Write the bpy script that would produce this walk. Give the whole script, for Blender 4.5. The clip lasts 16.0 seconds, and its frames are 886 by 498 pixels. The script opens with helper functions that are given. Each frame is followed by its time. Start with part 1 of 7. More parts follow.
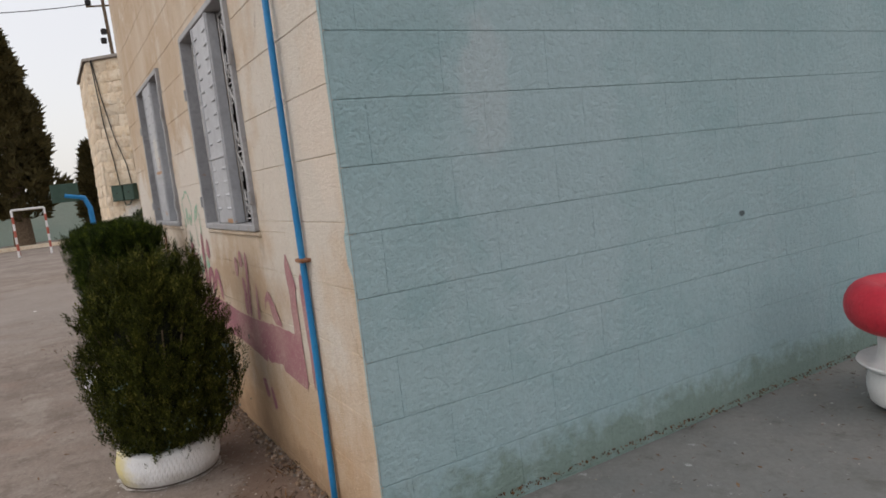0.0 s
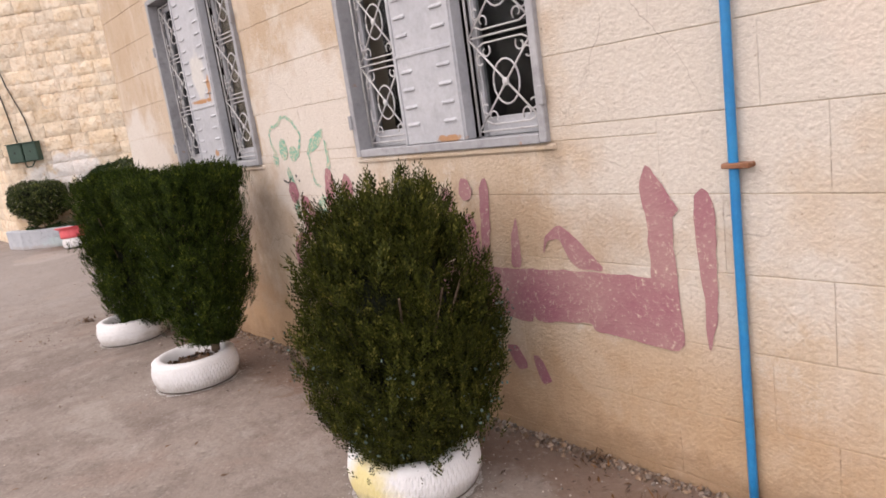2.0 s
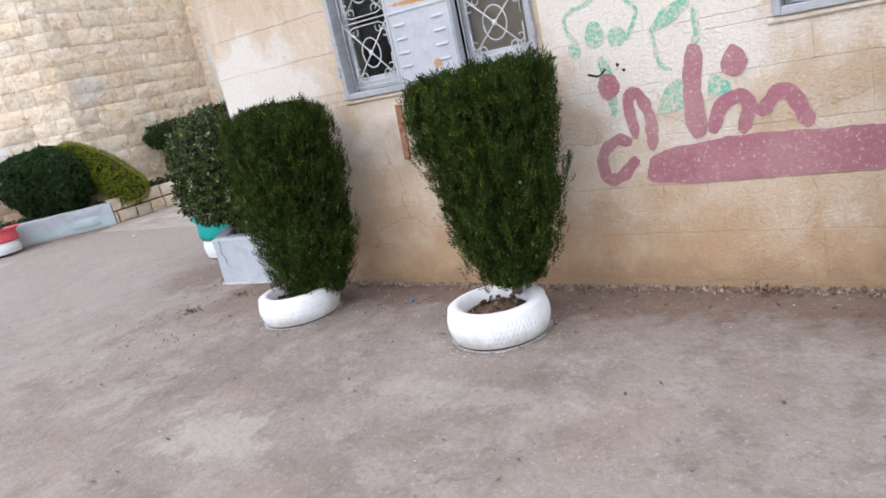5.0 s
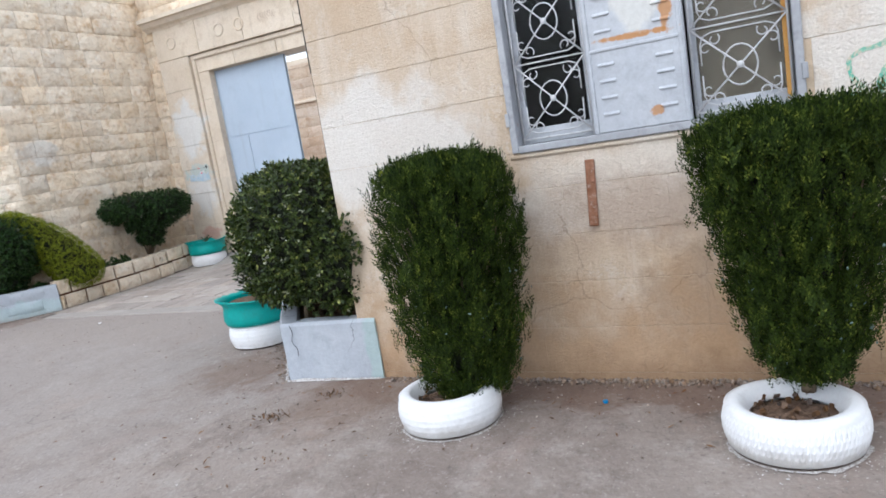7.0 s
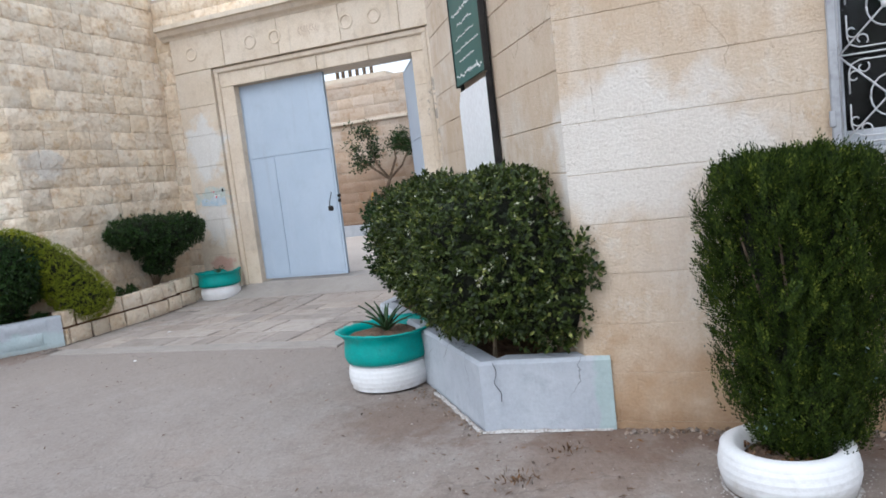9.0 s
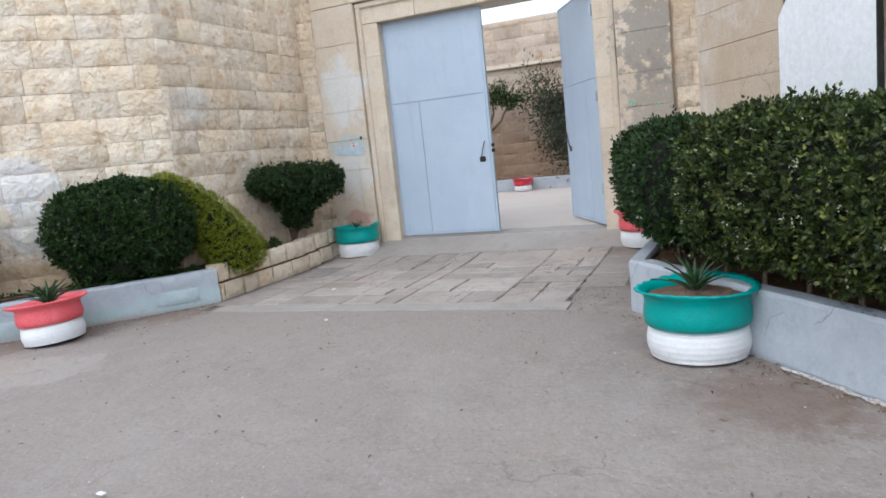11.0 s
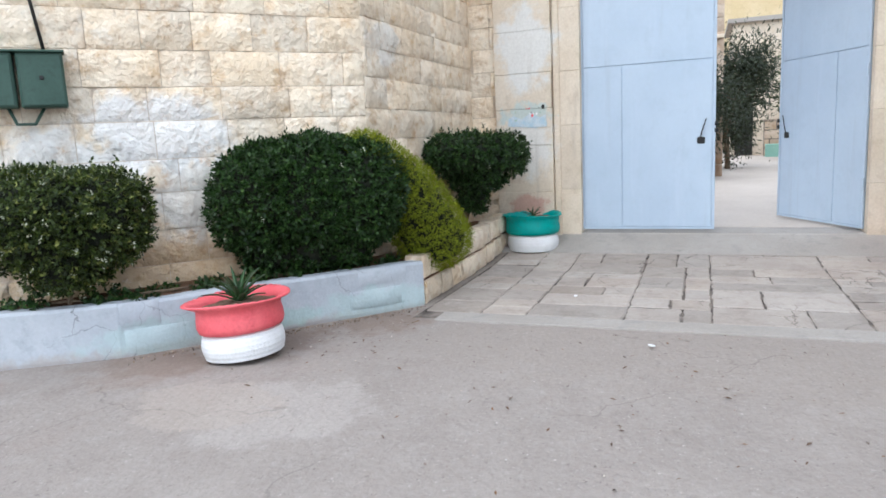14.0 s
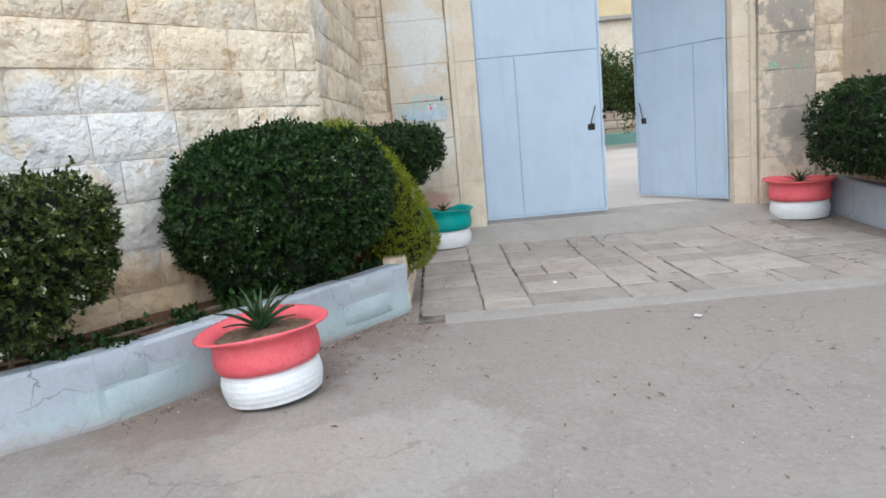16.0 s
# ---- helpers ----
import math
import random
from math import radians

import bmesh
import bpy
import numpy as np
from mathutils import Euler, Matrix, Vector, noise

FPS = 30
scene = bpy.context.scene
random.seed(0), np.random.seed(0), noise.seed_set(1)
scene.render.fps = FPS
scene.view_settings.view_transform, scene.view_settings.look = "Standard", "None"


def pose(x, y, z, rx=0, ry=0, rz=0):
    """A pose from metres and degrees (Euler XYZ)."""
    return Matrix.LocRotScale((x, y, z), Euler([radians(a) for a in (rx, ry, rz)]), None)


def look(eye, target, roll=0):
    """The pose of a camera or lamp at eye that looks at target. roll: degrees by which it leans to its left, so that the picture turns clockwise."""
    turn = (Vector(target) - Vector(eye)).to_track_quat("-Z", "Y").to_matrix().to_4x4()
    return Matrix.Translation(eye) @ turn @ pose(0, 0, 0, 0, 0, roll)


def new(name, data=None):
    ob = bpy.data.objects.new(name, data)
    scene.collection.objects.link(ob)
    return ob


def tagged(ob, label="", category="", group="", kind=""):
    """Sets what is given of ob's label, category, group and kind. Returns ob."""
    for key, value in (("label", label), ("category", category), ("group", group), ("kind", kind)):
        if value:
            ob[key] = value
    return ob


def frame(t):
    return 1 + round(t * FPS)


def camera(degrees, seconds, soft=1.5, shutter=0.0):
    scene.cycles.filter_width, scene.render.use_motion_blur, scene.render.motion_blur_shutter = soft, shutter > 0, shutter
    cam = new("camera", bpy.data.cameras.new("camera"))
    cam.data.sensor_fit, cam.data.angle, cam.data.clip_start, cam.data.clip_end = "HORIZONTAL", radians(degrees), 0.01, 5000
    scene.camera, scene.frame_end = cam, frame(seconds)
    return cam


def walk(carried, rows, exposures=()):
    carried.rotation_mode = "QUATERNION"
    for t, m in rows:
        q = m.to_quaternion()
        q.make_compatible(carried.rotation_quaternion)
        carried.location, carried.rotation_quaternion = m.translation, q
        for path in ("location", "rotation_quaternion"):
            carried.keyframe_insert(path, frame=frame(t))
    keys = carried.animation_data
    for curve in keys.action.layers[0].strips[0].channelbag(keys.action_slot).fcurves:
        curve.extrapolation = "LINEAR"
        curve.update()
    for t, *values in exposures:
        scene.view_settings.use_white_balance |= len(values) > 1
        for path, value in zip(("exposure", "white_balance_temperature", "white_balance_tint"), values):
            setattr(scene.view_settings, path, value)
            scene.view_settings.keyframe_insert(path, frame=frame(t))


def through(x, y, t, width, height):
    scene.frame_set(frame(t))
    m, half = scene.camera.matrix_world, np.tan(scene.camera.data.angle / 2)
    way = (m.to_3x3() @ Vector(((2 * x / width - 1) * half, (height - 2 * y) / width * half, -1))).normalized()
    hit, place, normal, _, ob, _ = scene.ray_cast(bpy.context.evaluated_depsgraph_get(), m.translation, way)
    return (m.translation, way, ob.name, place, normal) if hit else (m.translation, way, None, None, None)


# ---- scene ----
cam = camera(65.8, 16.0, soft=1.7)
METRES, EYE, TILT, LEAN, TURN = 15.2, 1.45, 0.0, 0.0, -29.4
ROWS = [
    (0.0, 0.0, 0.0, 0.0, -0.74, -6.5, 6.5),
    (0.5, -0.0325, 0.0163, 0.001, -6.6, -5.82, 5.27),
    (1.0, -0.0601, 0.032, 0.0005, -7.67, -7.45, 6.77),
    (1.5, -0.0879, 0.0547, 0.0003, -10.28, -6.78, 6.86),
    (2.0, -0.121, 0.0726, -0.0022, -11.83, -11.36, 8.12),
    (2.5, -0.1496, 0.0897, -0.0034, -14.82, -11.57, 6.52),
    (3.0, -0.1757, 0.1029, -0.0037, -19.02, -15.23, 7.71),
    (3.5, -0.2015, 0.1193, -0.005, -16.65, -14.47, 6.47),
    (4.0, -0.2302, 0.1328, -0.0051, -20.34, -16.29, 8.97),
    (6.5, -0.3269, 0.2378, -0.0047, -33.1, -10.47, 10.14),
    (7.0, -0.3397, 0.2661, -0.0049, -35.2, -8.95, 9.18),
    (7.5, -0.359, 0.291, -0.0048, -38.77, -8.86, 9.1),
    (8.0, -0.3724, 0.3206, -0.0057, -40.49, -9.38, 7.9),
    (8.5, -0.3901, 0.3435, -0.0066, -39.59, -8.16, 7.69),
    (9.0, -0.3996, 0.3719, -0.0057, -41.16, -5.81, 6.72),
    (9.5, -0.411, 0.4013, -0.0079, -39.82, -6.11, 4.42),
    (10.0, -0.4253, 0.4278, -0.008, -38.41, -8.83, 5.65),
    (12.5, -0.4746, 0.5754, -0.0112, -39.23, -6.56, 5.67),
    (13.0, -0.4818, 0.6056, -0.0115, -39.62, -6.36, 2.31),
    (13.5, -0.4954, 0.6371, -0.0119, -42.66, -8.44, 3.77),
    (14.0, -0.5044, 0.6698, -0.0115, -40.16, -9.04, 2.72),
    (14.5, -0.5181, 0.6938, -0.0114, -44.56, -9.33, 4.17),
    (15.0, -0.5288, 0.7225, -0.0121, -49.22, -9.23, 4.35),
    (15.5, -0.5454, 0.7487, -0.0136, -58.7, -10.94, 2.51),
    (16.0, -0.5555, 0.7746, -0.014, -61.59, -9.72, 5.08),
]
EXPOSURES = [(0.0, -0.14, 6450, 11), (0.5, -0.26, 6550, 13), (1.0, 0.25, 6600, 15), (1.5, 0.32, 6950, 20), (2.0, 0.62, 6650, 19), (2.5, 0.70, 6450, 16), (3.0, 0.81, 6200, 14), (3.5, 0.89, 6050, 13), (4.0, 0.88, 5900, 12), (7.0, 0.76, 5500, 7), (7.5, 0.60, 5500, 7), (8.0, 0.61, 5500, 7), (10.0, 0.50, 5500, 7), (12.5, 0.79, 5450, 4), (13.5, 0.75, 5450, 4), (14.0, 0.9, 5450, 5), (14.5, 0.68, 5450, 4), (15.5, 0.58, 5500, 3), (16.0, 0.72, 5500, 3)]
walk(cam, [(t, pose(0, 0, EYE, TILT, LEAN, TURN) @ pose(METRES * x, METRES * y, METRES * z, 90 + pitch, roll, yaw)) for t, x, y, z, yaw, pitch, roll in ROWS], EXPOSURES)

# ---- light ----
world = bpy.data.worlds.new("dusk_sky")
scene.world = world
world.use_nodes = True
wn = world.node_tree
sky = wn.nodes.new("ShaderNodeTexSky")
sky.sky_type, sky.sun_disc = "NISHITA", False
sky.sun_elevation, sky.sun_rotation = radians(52), radians(285)
sky.air_density, sky.dust_density, sky.ozone_density = 1.0, 4.0, 1.0
wn.nodes["Background"].inputs["Strength"].default_value = 0.15
haze = wn.nodes.new("ShaderNodeMix")
haze.data_type = "RGBA"
haze.inputs[0].default_value = 0.6
haze.inputs[7].default_value = (8.6, 8.3, 8.0, 1.0)
wn.links.new(sky.outputs["Color"], haze.inputs[6])
wn.links.new(haze.outputs[2], wn.nodes["Background"].inputs["Color"])
sun_data = bpy.data.lights.new("low_sun", "SUN")
sun_data.energy, sun_data.angle, sun_data.color = 0.5, radians(100), (1.0, 0.93, 0.84)
sun = new("low_sun", sun_data)
sun.matrix_world = look((-35, -4, 50), (0, 0, 0))

# ---- materials ----
def nodes_of(name):
    m = bpy.data.materials.new(name)
    m.use_nodes = True
    return m, m.node_tree, m.node_tree.nodes["Principled BSDF"]


def node(nt, kind, **sets):
    n = nt.nodes.new(kind)
    for key, value in sets.items():
        if key in n.inputs:
            n.inputs[key].default_value = value
    return n


def noise_of(nt, scale, detail=6.0, rough=0.6, local=False):
    n = node(nt, "ShaderNodeTexNoise", Scale=scale, Detail=detail, Roughness=rough)
    if local:
        nt.links.new(nt.nodes.new("ShaderNodeTexCoord").outputs["Object"], n.inputs["Vector"])
    else:
        nt.links.new(nt.nodes.new("ShaderNodeNewGeometry").outputs["Position"], n.inputs["Vector"])
    return n.outputs["Fac"]


def ranged(nt, fac, a, b, lo=0.0, hi=1.0):
    n = node(nt, "ShaderNodeMapRange")
    for i, v in enumerate((a, b, lo, hi)):
        n.inputs[i + 1].default_value = v
    nt.links.new(fac, n.inputs[0])
    return n.outputs[0]


def calc(nt, op, a, b):
    n = nt.nodes.new("ShaderNodeMath")
    n.operation = op
    for i, v in enumerate((a, b)):
        if isinstance(v, (int, float)):
            n.inputs[i].default_value = v
        else:
            nt.links.new(v, n.inputs[i])
    return n.outputs[0]


def blend(nt, fac, a, b, how="MIX"):
    n = nt.nodes.new("ShaderNodeMix")
    n.data_type, n.blend_type = "RGBA", how
    for i, v in ((0, fac), (6, a), (7, b)):
        if isinstance(v, (int, float)):
            n.inputs[i].default_value = v
        elif isinstance(v, tuple):
            n.inputs[i].default_value = (*v, 1.0)
        else:
            nt.links.new(v, n.inputs[i])
    return n.outputs[2]


def spot(nt, centre, radii, rough_scale=6.0, ragged=0.9, edge=0.18):
    """A ragged patch of the given half sizes round a place."""
    g = nt.nodes.new("ShaderNodeNewGeometry")
    sub = nt.nodes.new("ShaderNodeVectorMath")
    sub.operation = "SUBTRACT"
    sub.inputs[1].default_value = centre
    nt.links.new(g.outputs["Position"], sub.inputs[0])
    div = nt.nodes.new("ShaderNodeVectorMath")
    div.operation = "DIVIDE"
    div.inputs[1].default_value = radii
    nt.links.new(sub.outputs[0], div.inputs[0])
    ln = nt.nodes.new("ShaderNodeVectorMath")
    ln.operation = "LENGTH"
    nt.links.new(div.outputs[0], ln.inputs[0])
    d = calc(nt, "ADD", ln.outputs["Value"], calc(nt, "MULTIPLY", calc(nt, "SUBTRACT", noise_of(nt, rough_scale), 0.5), 2.0 * ragged))
    return ranged(nt, d, 1.0 + edge, 1.0 - edge)


def bumped(nt, bsdf, pairs):
    last = None
    for fac, strength, distance in pairs:
        b = node(nt, "ShaderNodeBump", Strength=strength, Distance=distance)
        nt.links.new(fac, b.inputs["Height"])
        if last:
            nt.links.new(last, b.inputs["Normal"])
        last = b.outputs["Normal"]
    nt.links.new(last, bsdf.inputs["Normal"])


def surface(name, base, other, third=None, big=1.5, small=40.0, rough=0.85, bump=0.4, depth=0.01, metal=0.0, per="", spread=0.2, patches=(), local=False, gloss=0.3, lump=1.0, grain=0.5):
    """A worn surface: two tones at a large scale, grain at a small one, patches of another paint, and a tone of its own for each piece."""
    m, nt, bsdf = nodes_of(name)
    a = noise_of(nt, big, 5, 0.6, local)
    b = noise_of(nt, small, 4, 0.65, local)
    col = blend(nt, ranged(nt, a, 0.38, 0.62), base, other)
    if third:
        col = blend(nt, ranged(nt, noise_of(nt, big * 3.7, 7, 0.7, local), 0.52, 0.72), col, third)
    if per:
        if per == "object":
            r = nt.nodes.new("ShaderNodeObjectInfo").outputs["Random"]
        else:
            r = nt.nodes.new("ShaderNodeNewGeometry").outputs["Random Per Island"]
        hs = node(nt, "ShaderNodeHueSaturation")
        nt.links.new(ranged(nt, r, 0, 1, 1 - spread, 1 + spread), hs.inputs["Value"])
        nt.links.new(ranged(nt, calc(nt, "FRACT", calc(nt, "MULTIPLY", r, 7.31), 0.0), 0, 1, 1 - spread * 0.8, 1 + spread * 0.8), hs.inputs["Saturation"])
        nt.links.new(col, hs.inputs["Color"])
        col = hs.outputs["Color"]
    for colour, amount, fac in (f(nt) for f in patches):
        col = blend(nt, calc(nt, "MULTIPLY", fac, amount), col, colour)
    col = blend(nt, ranged(nt, b, 0.3, 0.7, 0.0, grain), col, blend(nt, 1.0, col, (0.72, 0.7, 0.68), "MULTIPLY"))
    nt.links.new(col, bsdf.inputs["Base Color"])
    bsdf.inputs["Roughness"].default_value, bsdf.inputs["Metallic"].default_value = rough, metal
    bsdf.inputs["Specular IOR Level"].default_value = gloss
    if bump:
        bumped(nt, bsdf, [(b, bump, depth), (noise_of(nt, small * 0.22, 4, 0.6, local), bump * lump, depth * 2 * lump)])
    return m


def cracks(colour, amount, scale, width, seed=0.0):
    """A broken net of thin cracks."""
    def make(nt):
        g = nt.nodes.new("ShaderNodeNewGeometry")
        warp = nt.nodes.new("ShaderNodeVectorMath")
        warp.operation = "MULTIPLY_ADD"
        n = node(nt, "ShaderNodeTexNoise", Scale=2.5, Detail=6.0)
        nt.links.new(g.outputs["Position"], n.inputs["Vector"])
        nt.links.new(n.outputs["Color"], warp.inputs[0])
        warp.inputs[1].default_value = (0.5, 0.5, 0.5)
        nt.links.new(g.outputs["Position"], warp.inputs[2])
        v = nt.nodes.new("ShaderNodeTexVoronoi")
        v.feature = "DISTANCE_TO_EDGE"
        v.inputs["Scale"].default_value = scale
        nt.links.new(warp.outputs[0], v.inputs["Vector"])
        line = ranged(nt, v.outputs["Distance"], width, width * 0.3)
        return colour, amount, calc(nt, "MULTIPLY", line, ranged(nt, noise_of(nt, 0.9 + seed, 3), 0.5, 0.58))
    return make


def patch(colour, amount, centre, radii, rough_scale=6.0, ragged=0.9, edge=0.18):
    return lambda nt: (colour, amount, spot(nt, centre, radii, rough_scale, ragged, edge))


def streaks(colour, amount, lo, hi, zscale=0.12, scale=7.0):
    """Runs of dirt that hang down a wall."""
    def make(nt):
        g = nt.nodes.new("ShaderNodeNewGeometry")
        mp = nt.nodes.new("ShaderNodeMapping")
        mp.inputs["Scale"].default_value = (1, 1, zscale)
        nt.links.new(g.outputs["Position"], mp.inputs["Vector"])
        n = node(nt, "ShaderNodeTexNoise", Scale=scale, Detail=5.0, Roughness=0.65)
        nt.links.new(mp.outputs["Vector"], n.inputs["Vector"])
        return colour, amount, ranged(nt, n.outputs["Fac"], lo, hi)
    return make


WHITE = (0.82, 0.80, 0.77)
CREAM = surface("cream_paint", (0.575, 0.45, 0.32), (0.645, 0.54, 0.42), (0.53, 0.395, 0.265), big=0.9, small=75, bump=0.85, depth=0.011, lump=0.45, rough=0.92, patches=[
    lambda nt: ((0.46, 0.34, 0.22), 0.6, ranged(nt, noise_of(nt, 6.0, 8, 0.75), 0.60, 0.72)), lambda nt: ((0.70, 0.64, 0.55), 0.75, ranged(nt, noise_of(nt, 2.3, 9, 0.8), 0.545, 0.63)), lambda nt: ((0.36, 0.23, 0.13), 0.55, ranged(nt, noise_of(nt, 3.4, 9, 0.82), 0.60, 0.70)), lambda nt: ((0.20, 0.14, 0.10), 0.7, ranged(nt, noise_of(nt, 13.0, 3, 0.6), 0.73, 0.77)), streaks((0.50, 0.38, 0.25), 0.5, 0.5, 0.72), streaks((0.72, 0.65, 0.56), 0.7, 0.55, 0.75, 0.3, 3.0),
    patch((0.74, 0.70, 0.64), 0.85, (0.93, 8.1, 1.42), (0.5, 0.5, 0.33), 4.0), patch((0.68, 0.61, 0.53), 0.4, (0.93, 7.75, 1.1), (0.5, 0.4, 0.6), 4.0),
    patch((0.74, 0.69, 0.62), 0.85, (0.93, 5.35, 1.35), (0.5, 0.55, 0.55), 4.0), patch((0.36, 0.26, 0.18), 0.6, (0.93, 6.6, 0.12), (0.5, 2.2, 0.26), 4.0, 1.5, 0.5), patch((0.30, 0.22, 0.16), 0.45, (0.93, 6.75, 0.95), (0.5, 0.5, 0.12), 9.0, 1.6, 0.4), patch((0.74, 0.69, 0.61), 0.6, (0.93, 6.7, 1.0), (0.5, 0.7, 0.22), 4.0, 1.2, 0.3), patch((0.69, 0.655, 0.59), 0.8, (0.93, 2.95, 1.55), (0.5, 0.65, 0.85), 4.0, 1.0, 0.3), patch((0.30, 0.23, 0.17), 0.35, (0.93, 3.55, 1.18), (0.5, 0.05, 0.07), 20.0, 1.5, 0.3), lambda nt: ((0.30, 0.22, 0.15), 0.6, ranged(nt, noise_of(nt, 38.0, 4, 0.7), 0.66, 0.72)),
    patch((0.72, 0.64, 0.55), 0.7, (0.93, 2.45, 1.7), (0.5, 0.25, 0.3), 5.0), patch((0.36, 0.25, 0.16), 0.6, (0.93, 6.4, 0.35), (0.5, 0.3, 0.28), 5.0),
    patch((0.50, 0.32, 0.17), 0.6, (0.93, 5.0, 0.0), (0.5, 5.0, 0.42), 4.0, 1.4, 0.5), patch((0.30, 0.19, 0.11), 0.6, (0.93, 5.0, 0.0), (0.5, 5.0, 0.12), 7.0, 1.6, 0.5),
    patch((0.42, 0.29, 0.18), 0.5, (0.93, 4.05, 0.92), (0.5, 0.75, 0.16), 7.0, 1.5, 0.5), patch((0.36, 0.25, 0.17), 0.55, (0.93, 6.55, 0.88), (0.5, 0.7, 0.18), 7.0, 1.5, 0.5), cracks((0.17, 0.11, 0.07), 0.35, 1.1, 0.0045, 0.6)])
TEAL_WALL = surface("teal_wall_paint", (0.33, 0.462, 0.485), (0.38, 0.507, 0.53), (0.30, 0.438, 0.458), big=0.8, small=50, bump=0.7, depth=0.018, lump=0.45, rough=0.75, patches=[
    lambda nt: ((0.24, 0.34, 0.35), 0.55, calc(nt, "MULTIPLY", ranged(nt, noise_of(nt, 55.0, 4, 0.7), 0.55, 0.68), ranged(nt, noise_of(nt, 2.6, 5, 0.7), 0.46, 0.6))), lambda nt: ((0.46, 0.565, 0.585), 0.5, ranged(nt, noise_of(nt, 4.5, 9, 0.8), 0.58, 0.68)),
    patch((0.42, 0.53, 0.56), 0.6, (1.9, 2.33, 1.45), (0.5, 0.5, 0.9), 4.0), patch((0.46, 0.53, 0.55), 0.6, (1.6, 2.33, 1.75), (0.12, 0.5, 0.25), 4.0), patch((0.05, 0.06, 0.06), 0.85, (3.12, 2.33, 1.055), (0.022, 0.5, 0.016), 30.0, 0.6), lambda nt: ((0.30, 0.42, 0.42), 0.5, ranged(nt, noise_of(nt, 9.0, 7, 0.75), 0.58, 0.70)), patch((0.20, 0.27, 0.22), 0.8, (3.2, 2.33, 0.1), (3.0, 0.5, 0.13), 9.0, 1.5, 0.4),
    streaks((0.42, 0.52, 0.54), 0.35, 0.55, 0.75)])
MORTAR_CREAM = surface("painted_joint", (0.56, 0.44, 0.31), (0.64, 0.53, 0.40), big=3, small=60)
MORTAR_TEAL = surface("painted_teal_joint", (0.33, 0.44, 0.455), (0.38, 0.49, 0.505), big=3, small=60)
ROCK_PATCH = [patch((0.46, 0.31, 0.17), 0.65, (2.3, 16.1, 0.42), (1.6, 1.6, 0.26), 5.0, 1.3, 0.4), patch(WHITE, 0.9, (2.15, 16.2, 1.42), (0.5, 0.5, 0.26), 5.0), patch(WHITE, 0.85, (1.75, 16.55, 1.12), (0.45, 0.45, 0.35), 5.0), patch((0.62, 0.62, 0.6), 0.7, (2.35, 16.05, 0.95), (0.3, 0.3, 0.3), 5.0),
    patch((0.66, 0.64, 0.6), 0.6, (3.75, 15.12, 2.1), (0.28, 0.4, 0.16), 6.0), streaks((0.40, 0.27, 0.15), 0.4, 0.56, 0.72, 0.3, 4.0), lambda nt: ((0.50, 0.32, 0.17), 0.6, ranged(nt, noise_of(nt, 6.0, 7, 0.75), 0.55, 0.66)), lambda nt: ((0.27, 0.21, 0.16), 0.55, ranged(nt, noise_of(nt, 11.0, 6, 0.75), 0.62, 0.70)), lambda nt: ((0.86, 0.82, 0.74), 0.5, ranged(nt, noise_of(nt, 4.0, 8, 0.78), 0.56, 0.66))]
STONE = surface("quarry_stone", (0.78, 0.645, 0.475), (0.84, 0.735, 0.585), (0.62, 0.44, 0.26), big=2.4, small=17, bump=0.75, depth=0.028, lump=1.3, rough=0.92, per="object", spread=0.10, patches=ROCK_PATCH)
# Browner stone, its tone also lowered for the courtyard wall's shade.
COURT_STONE = surface("brown_court_stone", (0.50, 0.39, 0.29), (0.58, 0.48, 0.38), (0.40, 0.27, 0.17), big=1.2, small=20, bump=0.7, depth=0.025, rough=0.92, per="object", spread=0.12, patches=[patch((0.30, 0.17, 0.09), 0.6, (14.8, 16.0, 0.5), (2.0, 6.0, 1.3), 2.0, 0.8, 0.5)])
MORTAR = surface("grey_mortar", (0.56, 0.46, 0.35), (0.64, 0.54, 0.43), big=4, small=70)
DRESSED = surface("dressed_stone", (0.66, 0.56, 0.43), (0.73, 0.64, 0.52), (0.57, 0.47, 0.35), big=1.6, small=45, bump=0.35, rough=0.88, per="object", spread=0.05, patches=[
    patch((0.72, 0.72, 0.70), 0.85, (5.85, 14.45, 2.2), (0.4, 0.3, 0.45), 5.0, 1.0), patch((0.72, 0.72, 0.70), 0.7, (5.85, 14.45, 1.15), (0.4, 0.28, 0.3), 5.0, 1.1), patch((0.45, 0.60, 0.62), 0.6, (5.85, 14.45, 1.5), (0.4, 0.27, 0.13), 9.0, 1.2),
    patch((0.52, 0.28, 0.22), 0.7, (5.85, 14.45, 0.5), (0.4, 0.2, 0.13), 7.0),
    patch((0.30, 0.28, 0.255), 0.75, (5.85, 10.5, 2.35), (0.4, 0.35, 0.5), 9.0, 1.5, 0.12), patch((0.25, 0.23, 0.21), 0.8, (5.85, 10.42, 1.0), (0.4, 0.22, 0.18), 6.0),
    patch((0.32, 0.29, 0.26), 0.6, (5.85, 10.45, 1.3), (0.4, 0.35, 0.7), 9.0, 1.6, 0.15), streaks((0.36, 0.31, 0.25), 0.4, 0.56, 0.74)])
